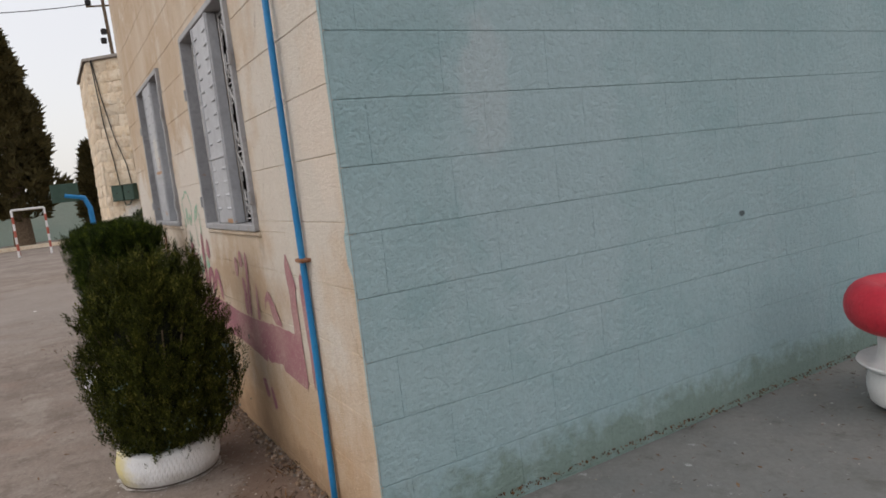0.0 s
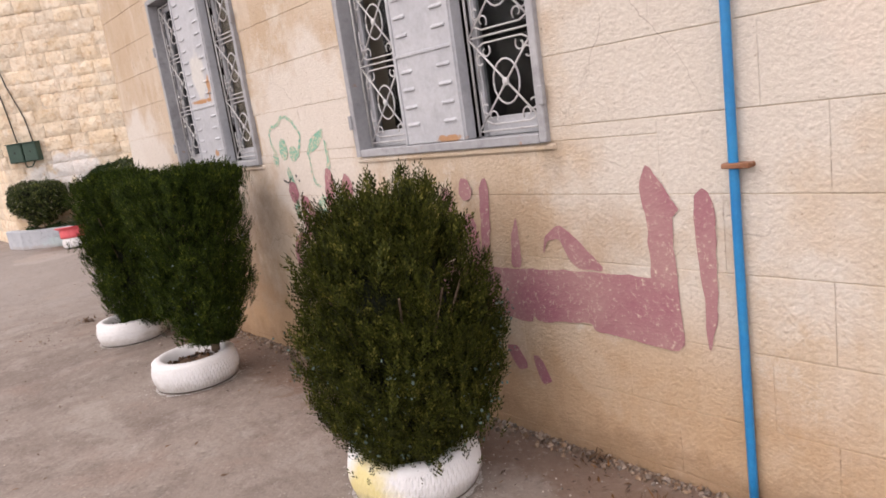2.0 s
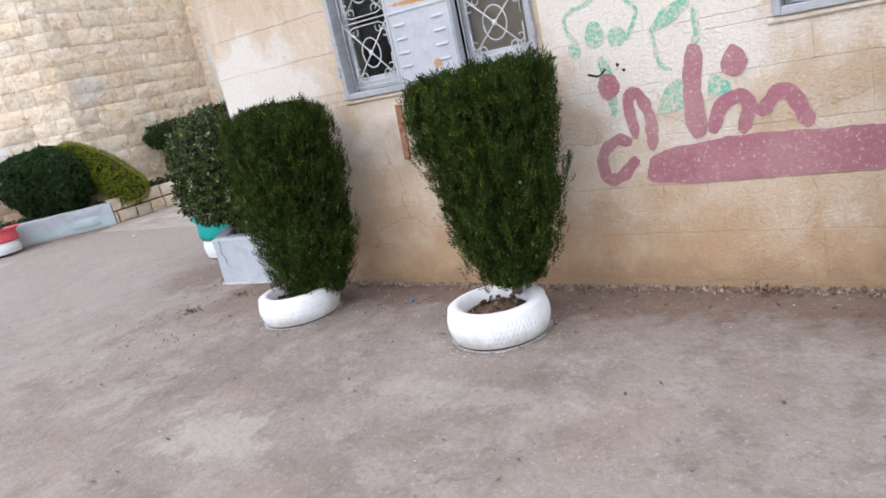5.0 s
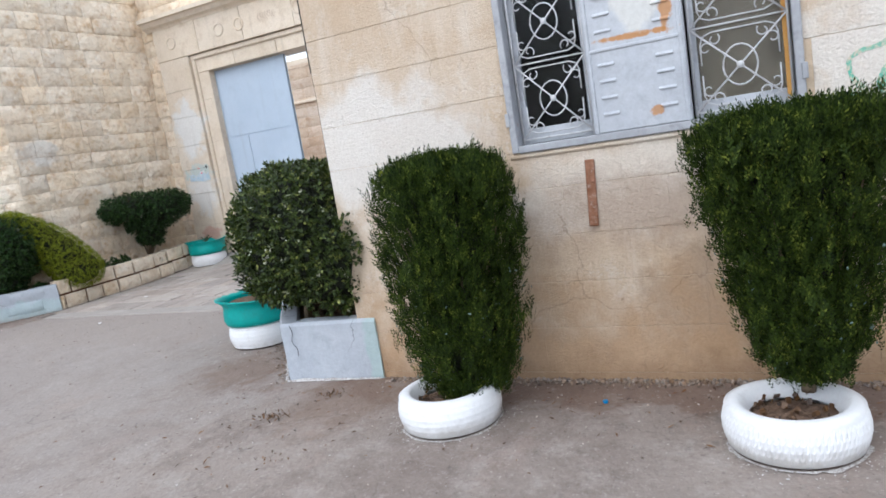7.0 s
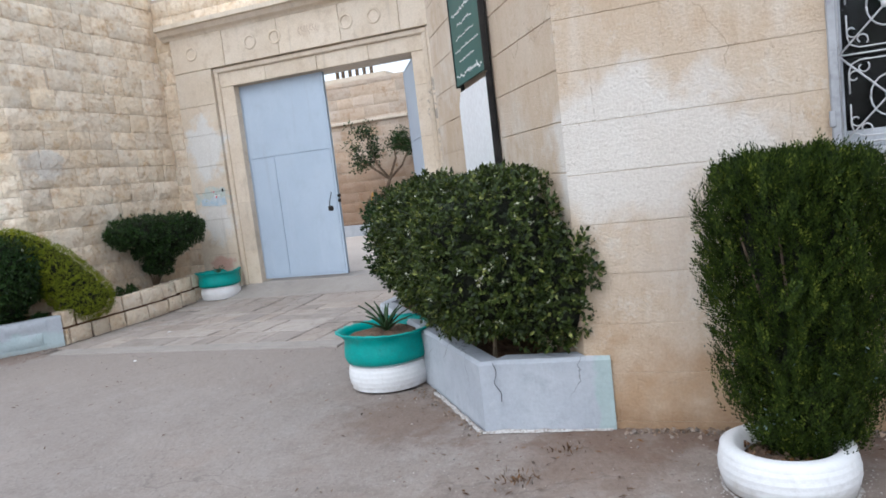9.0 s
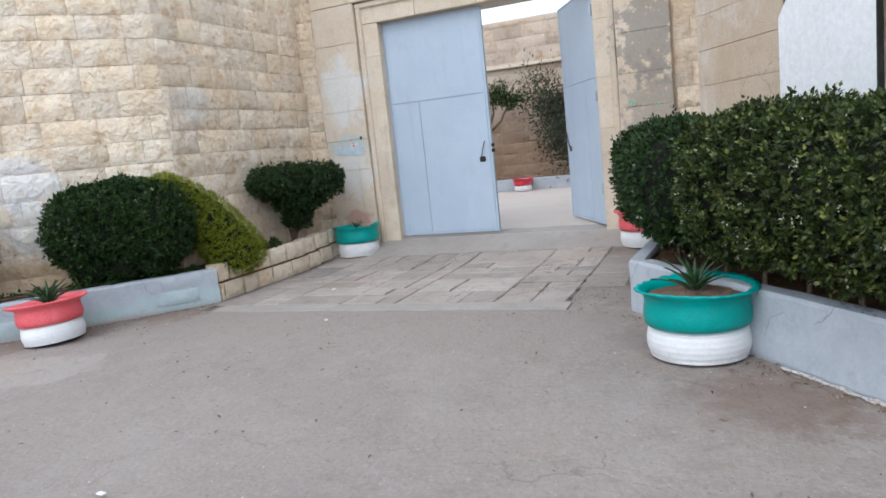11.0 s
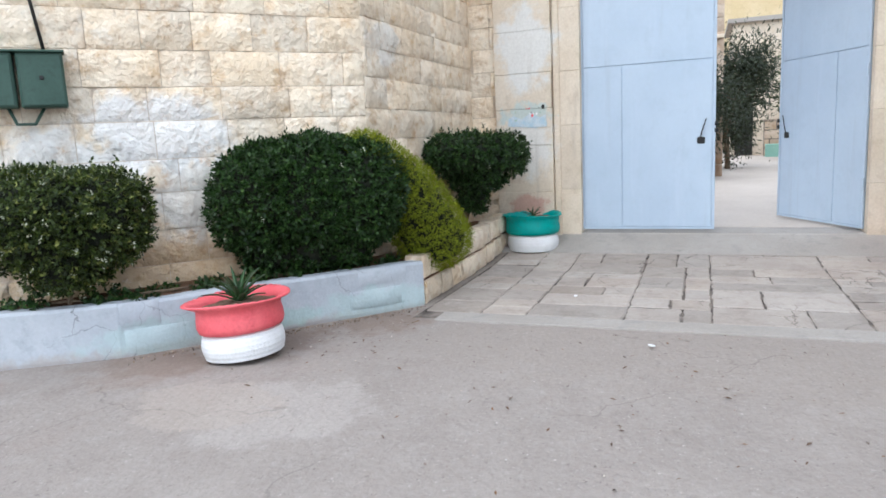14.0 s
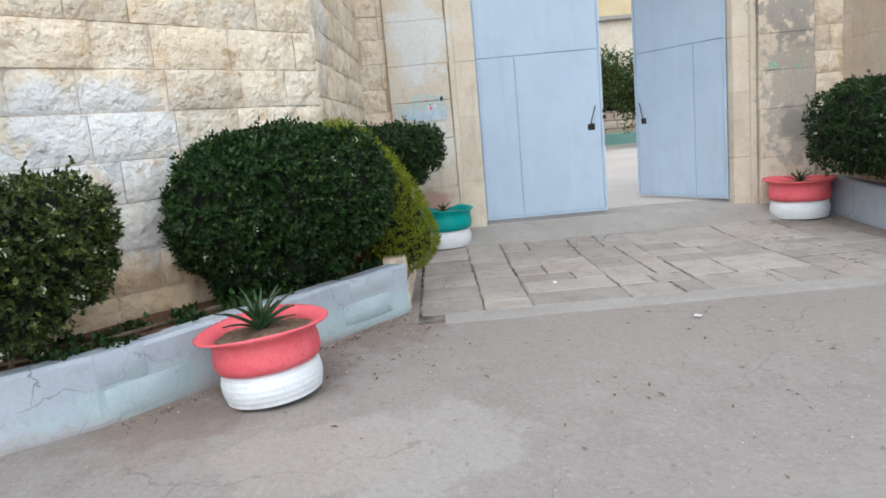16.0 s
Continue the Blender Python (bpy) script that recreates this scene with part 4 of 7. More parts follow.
def make_rust_bar():
    g = empty("rusty_bracket", pose(0.925, 6.92, 0.83), "short rusted flat steel bar fixed to the wall", "bracket")
    bm = bmesh.new()
    box(bm, -0.012, 0.0, -0.024, 0.024, 0.0, 0.34, bevel=0.003)
    bm.transform(pose(0, 0, 0, 3, 0, 0))
    part("bar", bm, RUST, g)
    for z in (0.05, 0.22):
        boxed("bolt", (-0.022, -0.008, -0.03, -0.018, z, z + 0.014), RUST, g, bevel=0.003)


make_rust_bar()


def on_cream(a, b, d):
    return (0.9285 - d, a, b)


def brushed(outline):
    """Rounds an outline and roughens it like a brush edge."""
    pts = [Vector(p) for p in outline]
    for _ in range(2):
        pts = [q for a, b in zip(pts, pts[1:] + pts[:1]) for q in (a.lerp(b, 0.16), a.lerp(b, 0.84))]
    fine = []
    for a, b in zip(pts, pts[1:] + pts[:1]):
        n = max(1, int((b - a).length / 0.03))
        fine += [a.lerp(b, i / n) for i in range(n)]
    return [(p.x + 0.007 * noise.noise((p.x * 23, p.y * 23, 0.3)) + 0.003 * noise.noise((p.x * 80, p.y * 80, 2)), p.y + 0.007 * noise.noise((p.x * 23, p.y * 23, 7.3)) + 0.003 * noise.noise((p.x * 80, p.y * 80, 9))) for p in fine]


def painting(name, shapes, material, label, layer=0.0):
    g = empty(name, Matrix(), label, "graffiti")
    for k, (kind, outline) in enumerate(shapes):
        lift = layer + 0.0001 * k
        part(kind, prism(bmesh.new(), brushed(outline), lambda a, b, d: on_cream(a, b, d + lift), 0.0003), material, g)
    return g


def disc(cy, cz, r, n=10, stretch=1.0):
    return [(cy + r * math.cos(k * math.tau / n) * random.uniform(0.85, 1.1), cz + stretch * r * math.sin(k * math.tau / n) * random.uniform(0.85, 1.1)) for k in range(n)]


painting("painted_lettering", [
    ("letter", [(3.195, 1.08), (3.16, 1.16), (3.05, 1.0), (3.085, 0.96), (3.06, 0.515), (3.16, 0.54), (3.175, 0.75), (3.175, 0.98)]),
    ("letter", [(3.0, 1.04), (2.96, 1.075), (2.925, 1.0), (2.935, 0.76), (2.94, 0.64), (2.98, 0.505), (2.985, 0.73), (3.0, 0.91)]),
    ("letter", [(3.075, 0.755), (3.38, 0.76), (3.93, 0.735), (4.3, 0.735), (4.68, 0.752), (5.0, 0.762), (5.40, 0.72), (5.46, 0.57), (5.19, 0.54), (4.75, 0.55), (4.3, 0.55), (3.97, 0.53), (3.76, 0.51), (3.74, 0.545), (3.72, 0.52), (3.45, 0.555), (3.43, 0.52), (3.25, 0.515), (3.06, 0.495)]),
    ("letter", [(3.66, 0.81), (3.64, 0.88), (3.57, 0.935), (3.50, 0.90), (3.35, 0.763), (3.50, 0.763), (3.57, 0.88), (3.62, 0.87)]),
    ("letter", [(3.82, 0.88), (3.775, 0.97), (3.775, 0.748), (3.835, 0.745)]),
    ("letter", ribbon([(3.94, 1.12), (3.96, 0.95), (3.985, 0.74)], 0.055)), ("letter", ribbon([(4.07, 0.96), (4.05, 0.86), (4.06, 0.74)], 0.075)),
    ("letter", ribbon([(5.15, 1.20), (5.18, 1.0), (5.17, 0.767)], 0.085)), ("letter", ribbon([(5.11, 0.78), (5.06, 0.90), (4.97, 0.94), (4.94, 0.88), (4.98, 0.768)], 0.06)),
    ("letter", ribbon([(4.90, 0.84), (4.82, 0.93), (4.76, 0.91), (4.70, 0.765)], 0.07)),
    ("letter", ribbon([(5.40, 0.73), (5.39, 0.88), (5.44, 1.02), (5.49, 0.98), (5.475, 0.80)], 0.06)), ("letter", ribbon([(5.50, 0.78), (5.58, 0.80), (5.66, 0.72), (5.65, 0.60), (5.56, 0.62), (5.48, 0.70)], 0.06)),
    ("dot", disc(5.58, 1.07, 0.06, 8, 1.2)), ("dot", disc(4.99, 1.09, 0.06, 8, 1.2)), ("dot", disc(4.06, 1.07, 0.045, 6, 1.3)), ("dot", disc(4.19, 1.02, 0.045, 6, 1.5)),
    ("dot", [(3.93, 0.385), (3.86, 0.40), (3.80, 0.30), (3.87, 0.28)]), ("dot", [(3.78, 0.36), (3.74, 0.37), (3.675, 0.265), (3.74, 0.235)])], MAUVE, "faded mauve painted lettering on the cream wall", 0.0016)
painting("painted_flower", [("stroke", ribbon([(5.58 + 0.17 * math.cos(a) * (1 + 0.16 * math.sin(3 * a)), 1.36 + 0.15 * math.sin(a) * (1 + 0.12 * math.sin(4 * a))) for a in np.linspace(-0.5, 3.7, 24)], 0.02))]
    + [("stroke", disc(5.62, 1.33, 0.055, 9, 1.3)), ("stroke", disc(5.50, 1.30, 0.05, 9)), ("stroke", disc(5.73, 1.27, 0.04, 9))]
    + [("stroke", ribbon([(5.60, 1.22), (5.575, 1.1), (5.57, 0.92)], 0.05))], MINT_PAINT, "faded green painted flower on the cream wall", 0.0002)
painting("painted_leaf_shape", [("stroke", [(5.36, 1.28), (5.28, 1.38), (5.14, 1.43), (5.16, 1.36), (5.24, 1.31)]), ("stroke", ribbon([(5.33, 1.30), (5.32, 1.15), (5.26, 1.10)], 0.02)), ("stroke", ribbon([(5.14, 1.36), (5.13, 1.24), (5.16, 1.2)], 0.03)),
    ("stroke", [(5.37, 0.90), (5.30, 1.03), (5.22, 1.06), (5.215, 0.91)]), ("stroke", [(5.10, 1.06), (5.01, 1.01), (5.0, 0.95), (5.11, 0.95)])], MINT_PAINT, "faded green painted shape on the cream wall", 0.0002)
painting("black_scrawl", [("stroke", ribbon([(5.68, 1.15), (5.62, 1.13), (5.58, 1.16)], 0.012)), ("stroke", disc(5.52, 1.17, 0.010, 7)), ("stroke", disc(5.49, 1.14, 0.008, 7))], BLACK, "small black scrawl on the cream wall", 0.0012)

# ---- foliage ----
def leaf_cards(name, pos, along, side, length, width, material, parent, label="", fan=1, fold=0.25, feather=False):
    """Small folded leaves, one diamond each, as one mesh."""
    if feather:
        step = np.tile(np.arange(fan), len(pos))[:, None]
        pos, along, side, length, width = (np.repeat(v, fan, axis=0) for v in (pos, along, side, length, width))
        turn = np.where(step == fan - 1, 0.0, np.where(step % 2, 0.55, -0.55))
        pos = pos + along * (length[:, None] * 0.55 * step)
        along, side = along * np.cos(turn) + side * np.sin(turn), side * np.cos(turn) - along * np.sin(turn)
    elif fan > 1:
        turn = np.tile(np.linspace(-0.45, 0.45, fan), len(pos))[:, None]
        pos, along, side, length, width = (np.repeat(v, fan, axis=0) for v in (pos, along, side, length, width))
        along, side = along * np.cos(turn) + side * np.sin(turn), side * np.cos(turn) - along * np.sin(turn)
        pos = pos + along * (length * 0.15)[:, None]
    up = np.cross(along, side)
    l, w = length[:, None], width[:, None]
    mid = pos + along * l * 0.45
    quad = np.stack([pos, mid + side * w / 2 + up * w * fold, pos + along * l, mid - side * w / 2 + up * w * fold], 1)
    n = len(pos)
    me = bpy.data.meshes.new(name)
    me.vertices.add(4 * n)
    me.vertices.foreach_set("co", quad.reshape(-1))
    me.loops.add(4 * n)
    me.loops.foreach_set("vertex_index", np.arange(4 * n))
    me.polygons.add(n)
    me.polygons.foreach_set("loop_start", np.arange(n) * 4)
    me.update(calc_edges=True)
    me.materials.append(material)
    ob = new(name, me)
    ob.parent = parent
    return tagged(ob, label) if label else ob


def unit(v):
    return v / np.maximum(np.linalg.norm(v, axis=1, keepdims=True), 1e-9)


def spread_dirs(rng, out, upward, loose):
    along = unit(out * (1 - upward) + np.array([0, 0, 1.0]) * upward + rng.normal(0, loose, out.shape))
    side = unit(np.cross(along, out + rng.normal(0, 0.5, out.shape)))
    return along, side


def thuja(name, centre, profile, tufts, seed, material, label, spikes=0.0, rough=1.0, cones=0):
    """A clipped thuja: a stem, solid shade-dark heart and hundreds of upright tufts of flat sprays within that profile
    of height and radius.
    """
    rng = np.random.default_rng(seed)
    g = empty(name, pose(*centre), label, "shrub", group="shrubs in tyres")
    hs, rs = np.array(profile).T
    pts = [(0.01 * math.sin(5 * z), 0.008 * math.cos(4 * z), z) for z in np.linspace(0.04, hs[-1] * 0.7, 8)]
    part("stem", tube(bmesh.new(), pts, 0.028, 8, 0.012), BARK, g, smooth=True)
    for k in range(9):
        a = k * 2.4 + seed
        r = float(np.interp(hs[-1] * 0.6, hs, rs)) * 0.7
        part("branch", tube(bmesh.new(), [(0, 0, 0.1), (0.35 * r * math.cos(a), 0.35 * r * math.sin(a), hs[-1] * 0.3), (r * math.cos(a), r * math.sin(a), hs[-1] * 0.72)], 0.012, 5, 0.004), BARK, g)
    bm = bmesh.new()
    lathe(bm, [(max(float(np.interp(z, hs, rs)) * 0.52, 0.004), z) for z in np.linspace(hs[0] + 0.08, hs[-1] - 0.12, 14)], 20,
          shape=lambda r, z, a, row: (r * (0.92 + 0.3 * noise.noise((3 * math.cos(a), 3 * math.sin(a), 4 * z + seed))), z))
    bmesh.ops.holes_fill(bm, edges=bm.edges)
    part("heart", bm, CORE, g, "solid core coloured near-black for inner shade")
    n = tufts
    share = rng.random(n) ** 0.9
    z = hs[0] + (hs[-1] - hs[0]) * share
    ang = rng.random(n) * math.tau
    lump = np.array([0.95 + 0.10 * rough * noise.noise((2.2 * math.cos(a), 2.2 * math.sin(a), 1.6 * b + seed)) + 0.16 * rough * noise.noise((6 * math.cos(a), 6 * math.sin(a), 4.5 * b + seed)) for a, b in zip(ang, z)])
    plume = np.array([noise.noise((9 * math.cos(a) + 3 * seed, 9 * math.sin(a), 2.2 * b)) + 0.5 * noise.noise((17 * math.cos(a), 17 * math.sin(a) + seed, 6 * b)) for a, b in zip(ang, z)])
    lump *= 1 - 0.40 * np.clip(-plume - 0.05, 0, 0.6) + 0.08 * np.clip(plume, 0, 1)
    r = np.interp(z, hs, rs) * lump * np.where(rng.random(n) < 0.28, rng.uniform(0.55, 0.85, n), 1 - 0.22 * rng.random(n) ** 2.0)
    topped = rng.random(n) < 0.15
    r[topped] = rs[-2] * np.sqrt(rng.random(topped.sum())) * 0.98
    z[topped] = hs[-1] - 0.02 - 0.06 * (r[topped] / rs[-2]) ** 3
    out = np.stack([np.cos(ang), np.sin(ang), np.zeros(n)], 1)
    tip = np.stack([r * np.cos(ang), r * np.sin(ang), z], 1)
    if spikes:
        high = z > hs[-1] * 0.72
        lift = np.array([max(noise.noise((9 * p[0], 9 * p[1], seed)), 0) for p in tip])
        tip[high, 2] += spikes * lift[high] * 2.0
    axis = unit(out * np.where(topped, 0.15, 0.36)[:, None] + np.array([0, 0, 0.85]) + rng.normal(0, 0.17, (n, 3)))
    long = rng.uniform(0.07, 0.135, n)
    per = 14
    own = np.repeat(np.arange(n), per)
    t = rng.random(n * per)
    jit = rng.normal(0, 1, (n * per, 3)) * (0.016 * (1.05 - 0.8 * t))[:, None]
    pos = tip[own] - axis[own] * (long[own] * (1.05 - t) + 0.05)[:, None] + jit
    pos[:, 2] = np.maximum(pos[:, 2], hs[0] - 0.02)
    along = unit(axis[own] + unit(jit) * 0.32 + rng.normal(0, 0.12, jit.shape))
    side = unit(np.cross(along, out[own] + rng.normal(0, 0.7, jit.shape)))
    leaf_cards("foliage", pos, along, side, rng.uniform(0.013, 0.021, n * per), rng.uniform(0.0052, 0.0084, n * per), material, g, fan=5, fold=0.1, feather=True)
    if cones:
        near = np.array([noise.noise((9 * p[0], 9 * p[1], 5 * p[2])) > 0.02 for p in tip])
        pick = rng.choice(np.flatnonzero((z < hs[-1] * 0.62) & (z > hs[0] + 0.12) & near & (r > 0.8 * np.interp(z, hs, rs))), cones)
        at = tip[pick] - axis[pick] * rng.uniform(0.0, 0.10, cones)[:, None] + out[pick] * 0.022 + rng.normal(0, 0.018, (cones, 3))
        a2, s2 = spread_dirs(rng, out[pick], 0.2, 0.6)
        tagged(leaf_cards("cones", at, a2, s2, rng.uniform(0.007, 0.013, cones), rng.uniform(0.005, 0.010, cones), CONE, g, "tiny blue-grey cones", fan=3), kind="stuff")
    return g


def bush(name, blobs, count, seed, material, label, category, stems=(), size=(0.022, 0.042), wide=0.52, p=2.7, flowers=0, loose=0.6, upward=0.15, group="", heart=True, lumpy=1.0):
    """A clipped broad-leaved bush grown over blobs of (x, y, z, half width, half depth, half height)."""
    rng = np.random.default_rng(seed)
    o = np.array(blobs)
    home = Vector((o[:, 0].mean(), o[:, 1].mean(), stems[0][0][2] if stems else 0.3))
    g = empty(name, Matrix.Translation(home), label, category, group=group)
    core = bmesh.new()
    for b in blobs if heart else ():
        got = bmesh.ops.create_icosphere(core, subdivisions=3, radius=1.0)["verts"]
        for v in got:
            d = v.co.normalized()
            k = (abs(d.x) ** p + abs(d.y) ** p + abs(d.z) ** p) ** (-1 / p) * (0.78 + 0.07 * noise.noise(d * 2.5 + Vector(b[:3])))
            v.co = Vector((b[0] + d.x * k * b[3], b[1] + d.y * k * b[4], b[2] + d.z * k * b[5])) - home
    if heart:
        part("heart", core, CORE, g, "solid core coloured near-black for inner shade")
    area = o[:, 3] * o[:, 5]
    pick = rng.choice(len(blobs), count * 3, p=area / area.sum())
    d = unit(rng.normal(size=(count * 3, 3)))
    k = (np.abs(d) ** p).sum(1) ** (-1 / p)
    b = o[pick]
    out_n = unit(np.sign(d) * np.abs(d) ** (p - 1) / b[:, 3:6])
    pos = b[:, :3] + d * k[:, None] * b[:, 3:6]
    keep = np.ones(len(pos), bool)
    for i, c in enumerate(o):
        f = (np.abs((pos - c[:3]) / c[3:6]) ** p).sum(1)
        keep &= (f > 0.9) | (pick == i)
    pos, out_n = pos[keep][:count], out_n[keep][:count]
    shoots = max(1, count // 8)
    pos, out_n = pos[:shoots], out_n[:shoots]
    lump = np.array([noise.noise(Vector(q) * 3.0) * 0.05 + noise.noise(Vector(q) * 8.0) * 0.035 for q in pos])
    stray = rng.random(len(pos)) > 0.975
    pos = pos + out_n * lumpy * (lump - 0.085 * rng.random(len(pos)) ** 1.6 + np.where(stray, rng.uniform(0.015, 0.06, len(pos)), 0))[:, None] - np.array(home)
    axis = unit(out_n * (1 - upward) + np.array([0, 0, 1.0]) * upward + rng.normal(0, loose * 0.55, out_n.shape))
    own = np.repeat(np.arange(len(pos)), 8)
    turn = np.tile(np.arange(8) * 2.4, len(pos)) + rng.random(len(own)) * 0.8
    tilt = np.tile(np.linspace(0.45, 1.55, 8), len(pos)) + rng.normal(0, 0.2, len(own))
    first = unit(np.cross(axis, rng.normal(0, 1, axis.shape)))
    second = np.cross(axis, first)
    radial = first[own] * np.cos(turn)[:, None] + second[own] * np.sin(turn)[:, None]
    along = axis[own] * np.cos(tilt)[:, None] + radial * np.sin(tilt)[:, None]
    side = unit(np.cross(along, axis[own] + rng.normal(0, 0.25, along.shape)))
    length = rng.uniform(*size, len(own))
    spread = pos[own] - axis[own] * (0.022 * (tilt - 0.45))[:, None] + rng.normal(0, 0.006, along.shape)
    leaf_cards("foliage", spread, along, side, length, length * wide, material, g)
    n = len(pos)
    if flowers:
        at = rng.choice(n, flowers)
        fp = np.repeat(pos[at] + out_n[at] * 0.015, 5, axis=0) + rng.normal(0, 0.008, (flowers * 5, 3))
        fa, fs = spread_dirs(rng, np.repeat(out_n[at], 5, axis=0), 0.2, 0.9)
        leaf_cards("blossoms", fp, fa, fs, rng.uniform(0.012, 0.02, len(fp)), rng.uniform(0.008, 0.013, len(fp)), BLOSSOM, g, "small cream blossoms")
    if stems:
        for s in stems:
            part("stem", tube(bmesh.new(), [Vector(q) - home for q in s], 0.016, 6, 0.007), BARK, g)
    return g


# ---- tyres, pots and their plants ----
def tyre_mesh(bm, R=0.29, r_in=0.165, h=0.178, z=0.0, tread=True):
    """A tyre lying flat: tread blocks, or plain ribs where the tread is worn."""
    prof = [(r_in, 0.03), (r_in + 0.03, 0.004), (R - 0.05, 0.0), (R - 0.015, 0.012)]
    prof += [(R + (0.0007 if k % 2 else -0.0007) - 0.012 * ((k - 4) / 4.0) ** 2, 0.03 + k * (h - 0.06) / 8) for k in range(9)]
    prof += [(R - 0.012, h - 0.014), (R - 0.035, h - 0.002), (R - 0.060, h + 0.002), (R - 0.070, h - 0.004), (r_in + 0.02, h - 0.010), (r_in, h - 0.035), (r_in - 0.008, h - 0.06)]
    n = 216

    def shape(r, zz, a, row):
        k = round(a / math.tau * n)
        if tread and 4 <= row <= 12:
            r += 0.001 if (k + row // 2 % 3) % 3 else -0.0025
        return r * (1 + 0.008 * math.sin(2 * a + 1)), zz
    return lathe(bm, prof, n, (0, 0, z), shape)


def soil_disc(bm, r, z, seed):
    rings = 6
    centre = bm.verts.new((0, 0, z + 0.02))
    prev = None
    for i in range(1, rings + 1):
        rr = r * i / rings
        ring = [bm.verts.new((rr * math.cos(k * math.tau / 28), rr * math.sin(k * math.tau / 28), z + 0.018 * (1 - i / rings) + 0.018 * noise.noise((rr * 14 * math.cos(k * math.tau / 28), rr * 14 * math.sin(k * math.tau / 28), seed)))) for k in range(28)]
        for k in range(28):
            if prev:
                bm.faces.new((prev[k], ring[k], ring[(k + 1) % 28], prev[(k + 1) % 28]))
            else:
                bm.faces.new((centre, ring[k], ring[(k + 1) % 28]))
        prev = ring
    return bm


def tyre_planter(centre, seed, R, label):
    g = empty("tyre_planter", pose(*centre, 0, 0, seed * 40), label, "planter", group="white tyre planters")
    tyre = part("tyre", tyre_mesh(bmesh.new(), R, tread=seed < 3), TYRE_WHITE, g, "white-painted car tyre", smooth=True)
    for f in tyre.data.polygons:
        f.use_smooth = not (0.025 < f.center.z < 0.155 and f.center.xy.length > R - 0.025)
    part("soil", soil_disc(bmesh.new(), 0.180, 0.10, seed), SOIL, g, "dry soil with dead leaves")
    bm = bmesh.new()
    rnd = random.Random(seed)
    for k in range(46):
        a, rr = rnd.random() * math.tau, 0.16 * math.sqrt(rnd.random())
        m = Matrix.Translation((rr * math.cos(a), rr * math.sin(a), 0.128 + rnd.uniform(-0.01, 0.012))) @ Euler((rnd.random() * 3, rnd.random() * 3, rnd.random() * 6)).to_matrix().to_4x4()
        s = rnd.uniform(0.006, 0.014)
        box(bm, -s, s, -s * 0.7, s * 0.7, -s * 0.3, s * 0.3, m=m)
    tagged(part("litter", bm, LITTER, g, "bits of dead leaves and gravel"), kind="stuff")
    return g


def splash(x, y, r, seed):
    rnd = random.Random(seed)
    bm = bmesh.new()
    n = 56
    inner = [(x + r * 0.93 * math.cos(k * math.tau / n), y + r * 0.93 * math.sin(k * math.tau / n)) for k in range(n)]
    outer = [(x + r * (0.94 + 0.14 * abs(noise.noise((3 * math.cos(k * math.tau / n), 3 * math.sin(k * math.tau / n), seed))) + 0.04 * rnd.random()) * math.cos(k * math.tau / n),
              y + r * (0.94 + 0.14 * abs(noise.noise((3 * math.cos(k * math.tau / n), 3 * math.sin(k * math.tau / n), seed))) + 0.04 * rnd.random()) * math.sin(k * math.tau / n)) for k in range(n)]
    a, b = ([bm.verts.new((p, q, ground_z(p, q) + 0.0015)) for p, q in ring] for ring in (inner, outer))
    for k in range(n):
        bm.faces.new((a[k], b[k], b[(k + 1) % n], a[(k + 1) % n]))
    for k in range(130):
        ang, rr, s = rnd.random() * math.tau, r * (1.0 + 0.16 * abs(rnd.gauss(0, 1))), rnd.uniform(0.0015, 0.0045)
        px, py = x + rr * math.cos(ang), y + rr * math.sin(ang)
        bm.faces.new([bm.verts.new((px + s * math.cos(t) * 1.4, py + s * math.sin(t), ground_z(px, py) + 0.0065)) for t in np.arange(6) * math.tau / 6])
    tagged(part("paint_splash", bm, LIMEWASH), "splashes of white paint on the ground round a tyre", "paint stain", kind="stuff")


for (x, y, R), seed, label in (((0.37, 3.96, 0.268), 1, "white-painted tyre with a yellow stain holding a thuja"), ((0.30, 6.08, 0.262), 2, "white-painted tyre with deep tread holding a clipped thuja"), ((0.375, 7.62, 0.26), 3, "smooth white-painted tyre holding a clipped thuja")):
    tyre_planter((x, y, 0.0), seed, R, label)
    splash(x, y, R, seed)
thuja("thuja_shrub", (0.40, 3.96, 0.10), [(0.02, 0.13), (0.11, 0.24), (0.28, 0.38), (0.45, 0.43), (0.65, 0.42), (0.80, 0.37), (0.92, 0.30), (1.00, 0.20)], 2500, 11, THUJA_OLIVE, "bushy egg-shaped thuja with a ragged top in a tyre", spikes=0.17, rough=1.3, cones=520)
thuja("thuja_shrub", (0.42, 6.01, 0.12), [(0.13, 0.08), (0.22, 0.17), (0.36, 0.255), (0.56, 0.32), (0.85, 0.365), (1.05, 0.39), (1.18, 0.385), (1.23, 0.34)], 2100, 12, THUJA, "tall flat-topped clipped thuja on a short trunk", spikes=0.02, cones=120)
thuja("thuja_shrub", (0.48, 7.53, 0.10), [(0.03, 0.13), (0.15, 0.23), (0.32, 0.315), (0.55, 0.365), (0.85, 0.385), (1.08, 0.37), (1.20, 0.33), (1.26, 0.24)], 2100, 13, THUJA, "tall rounded clipped thuja in a white tyre", spikes=0.02, cones=170)


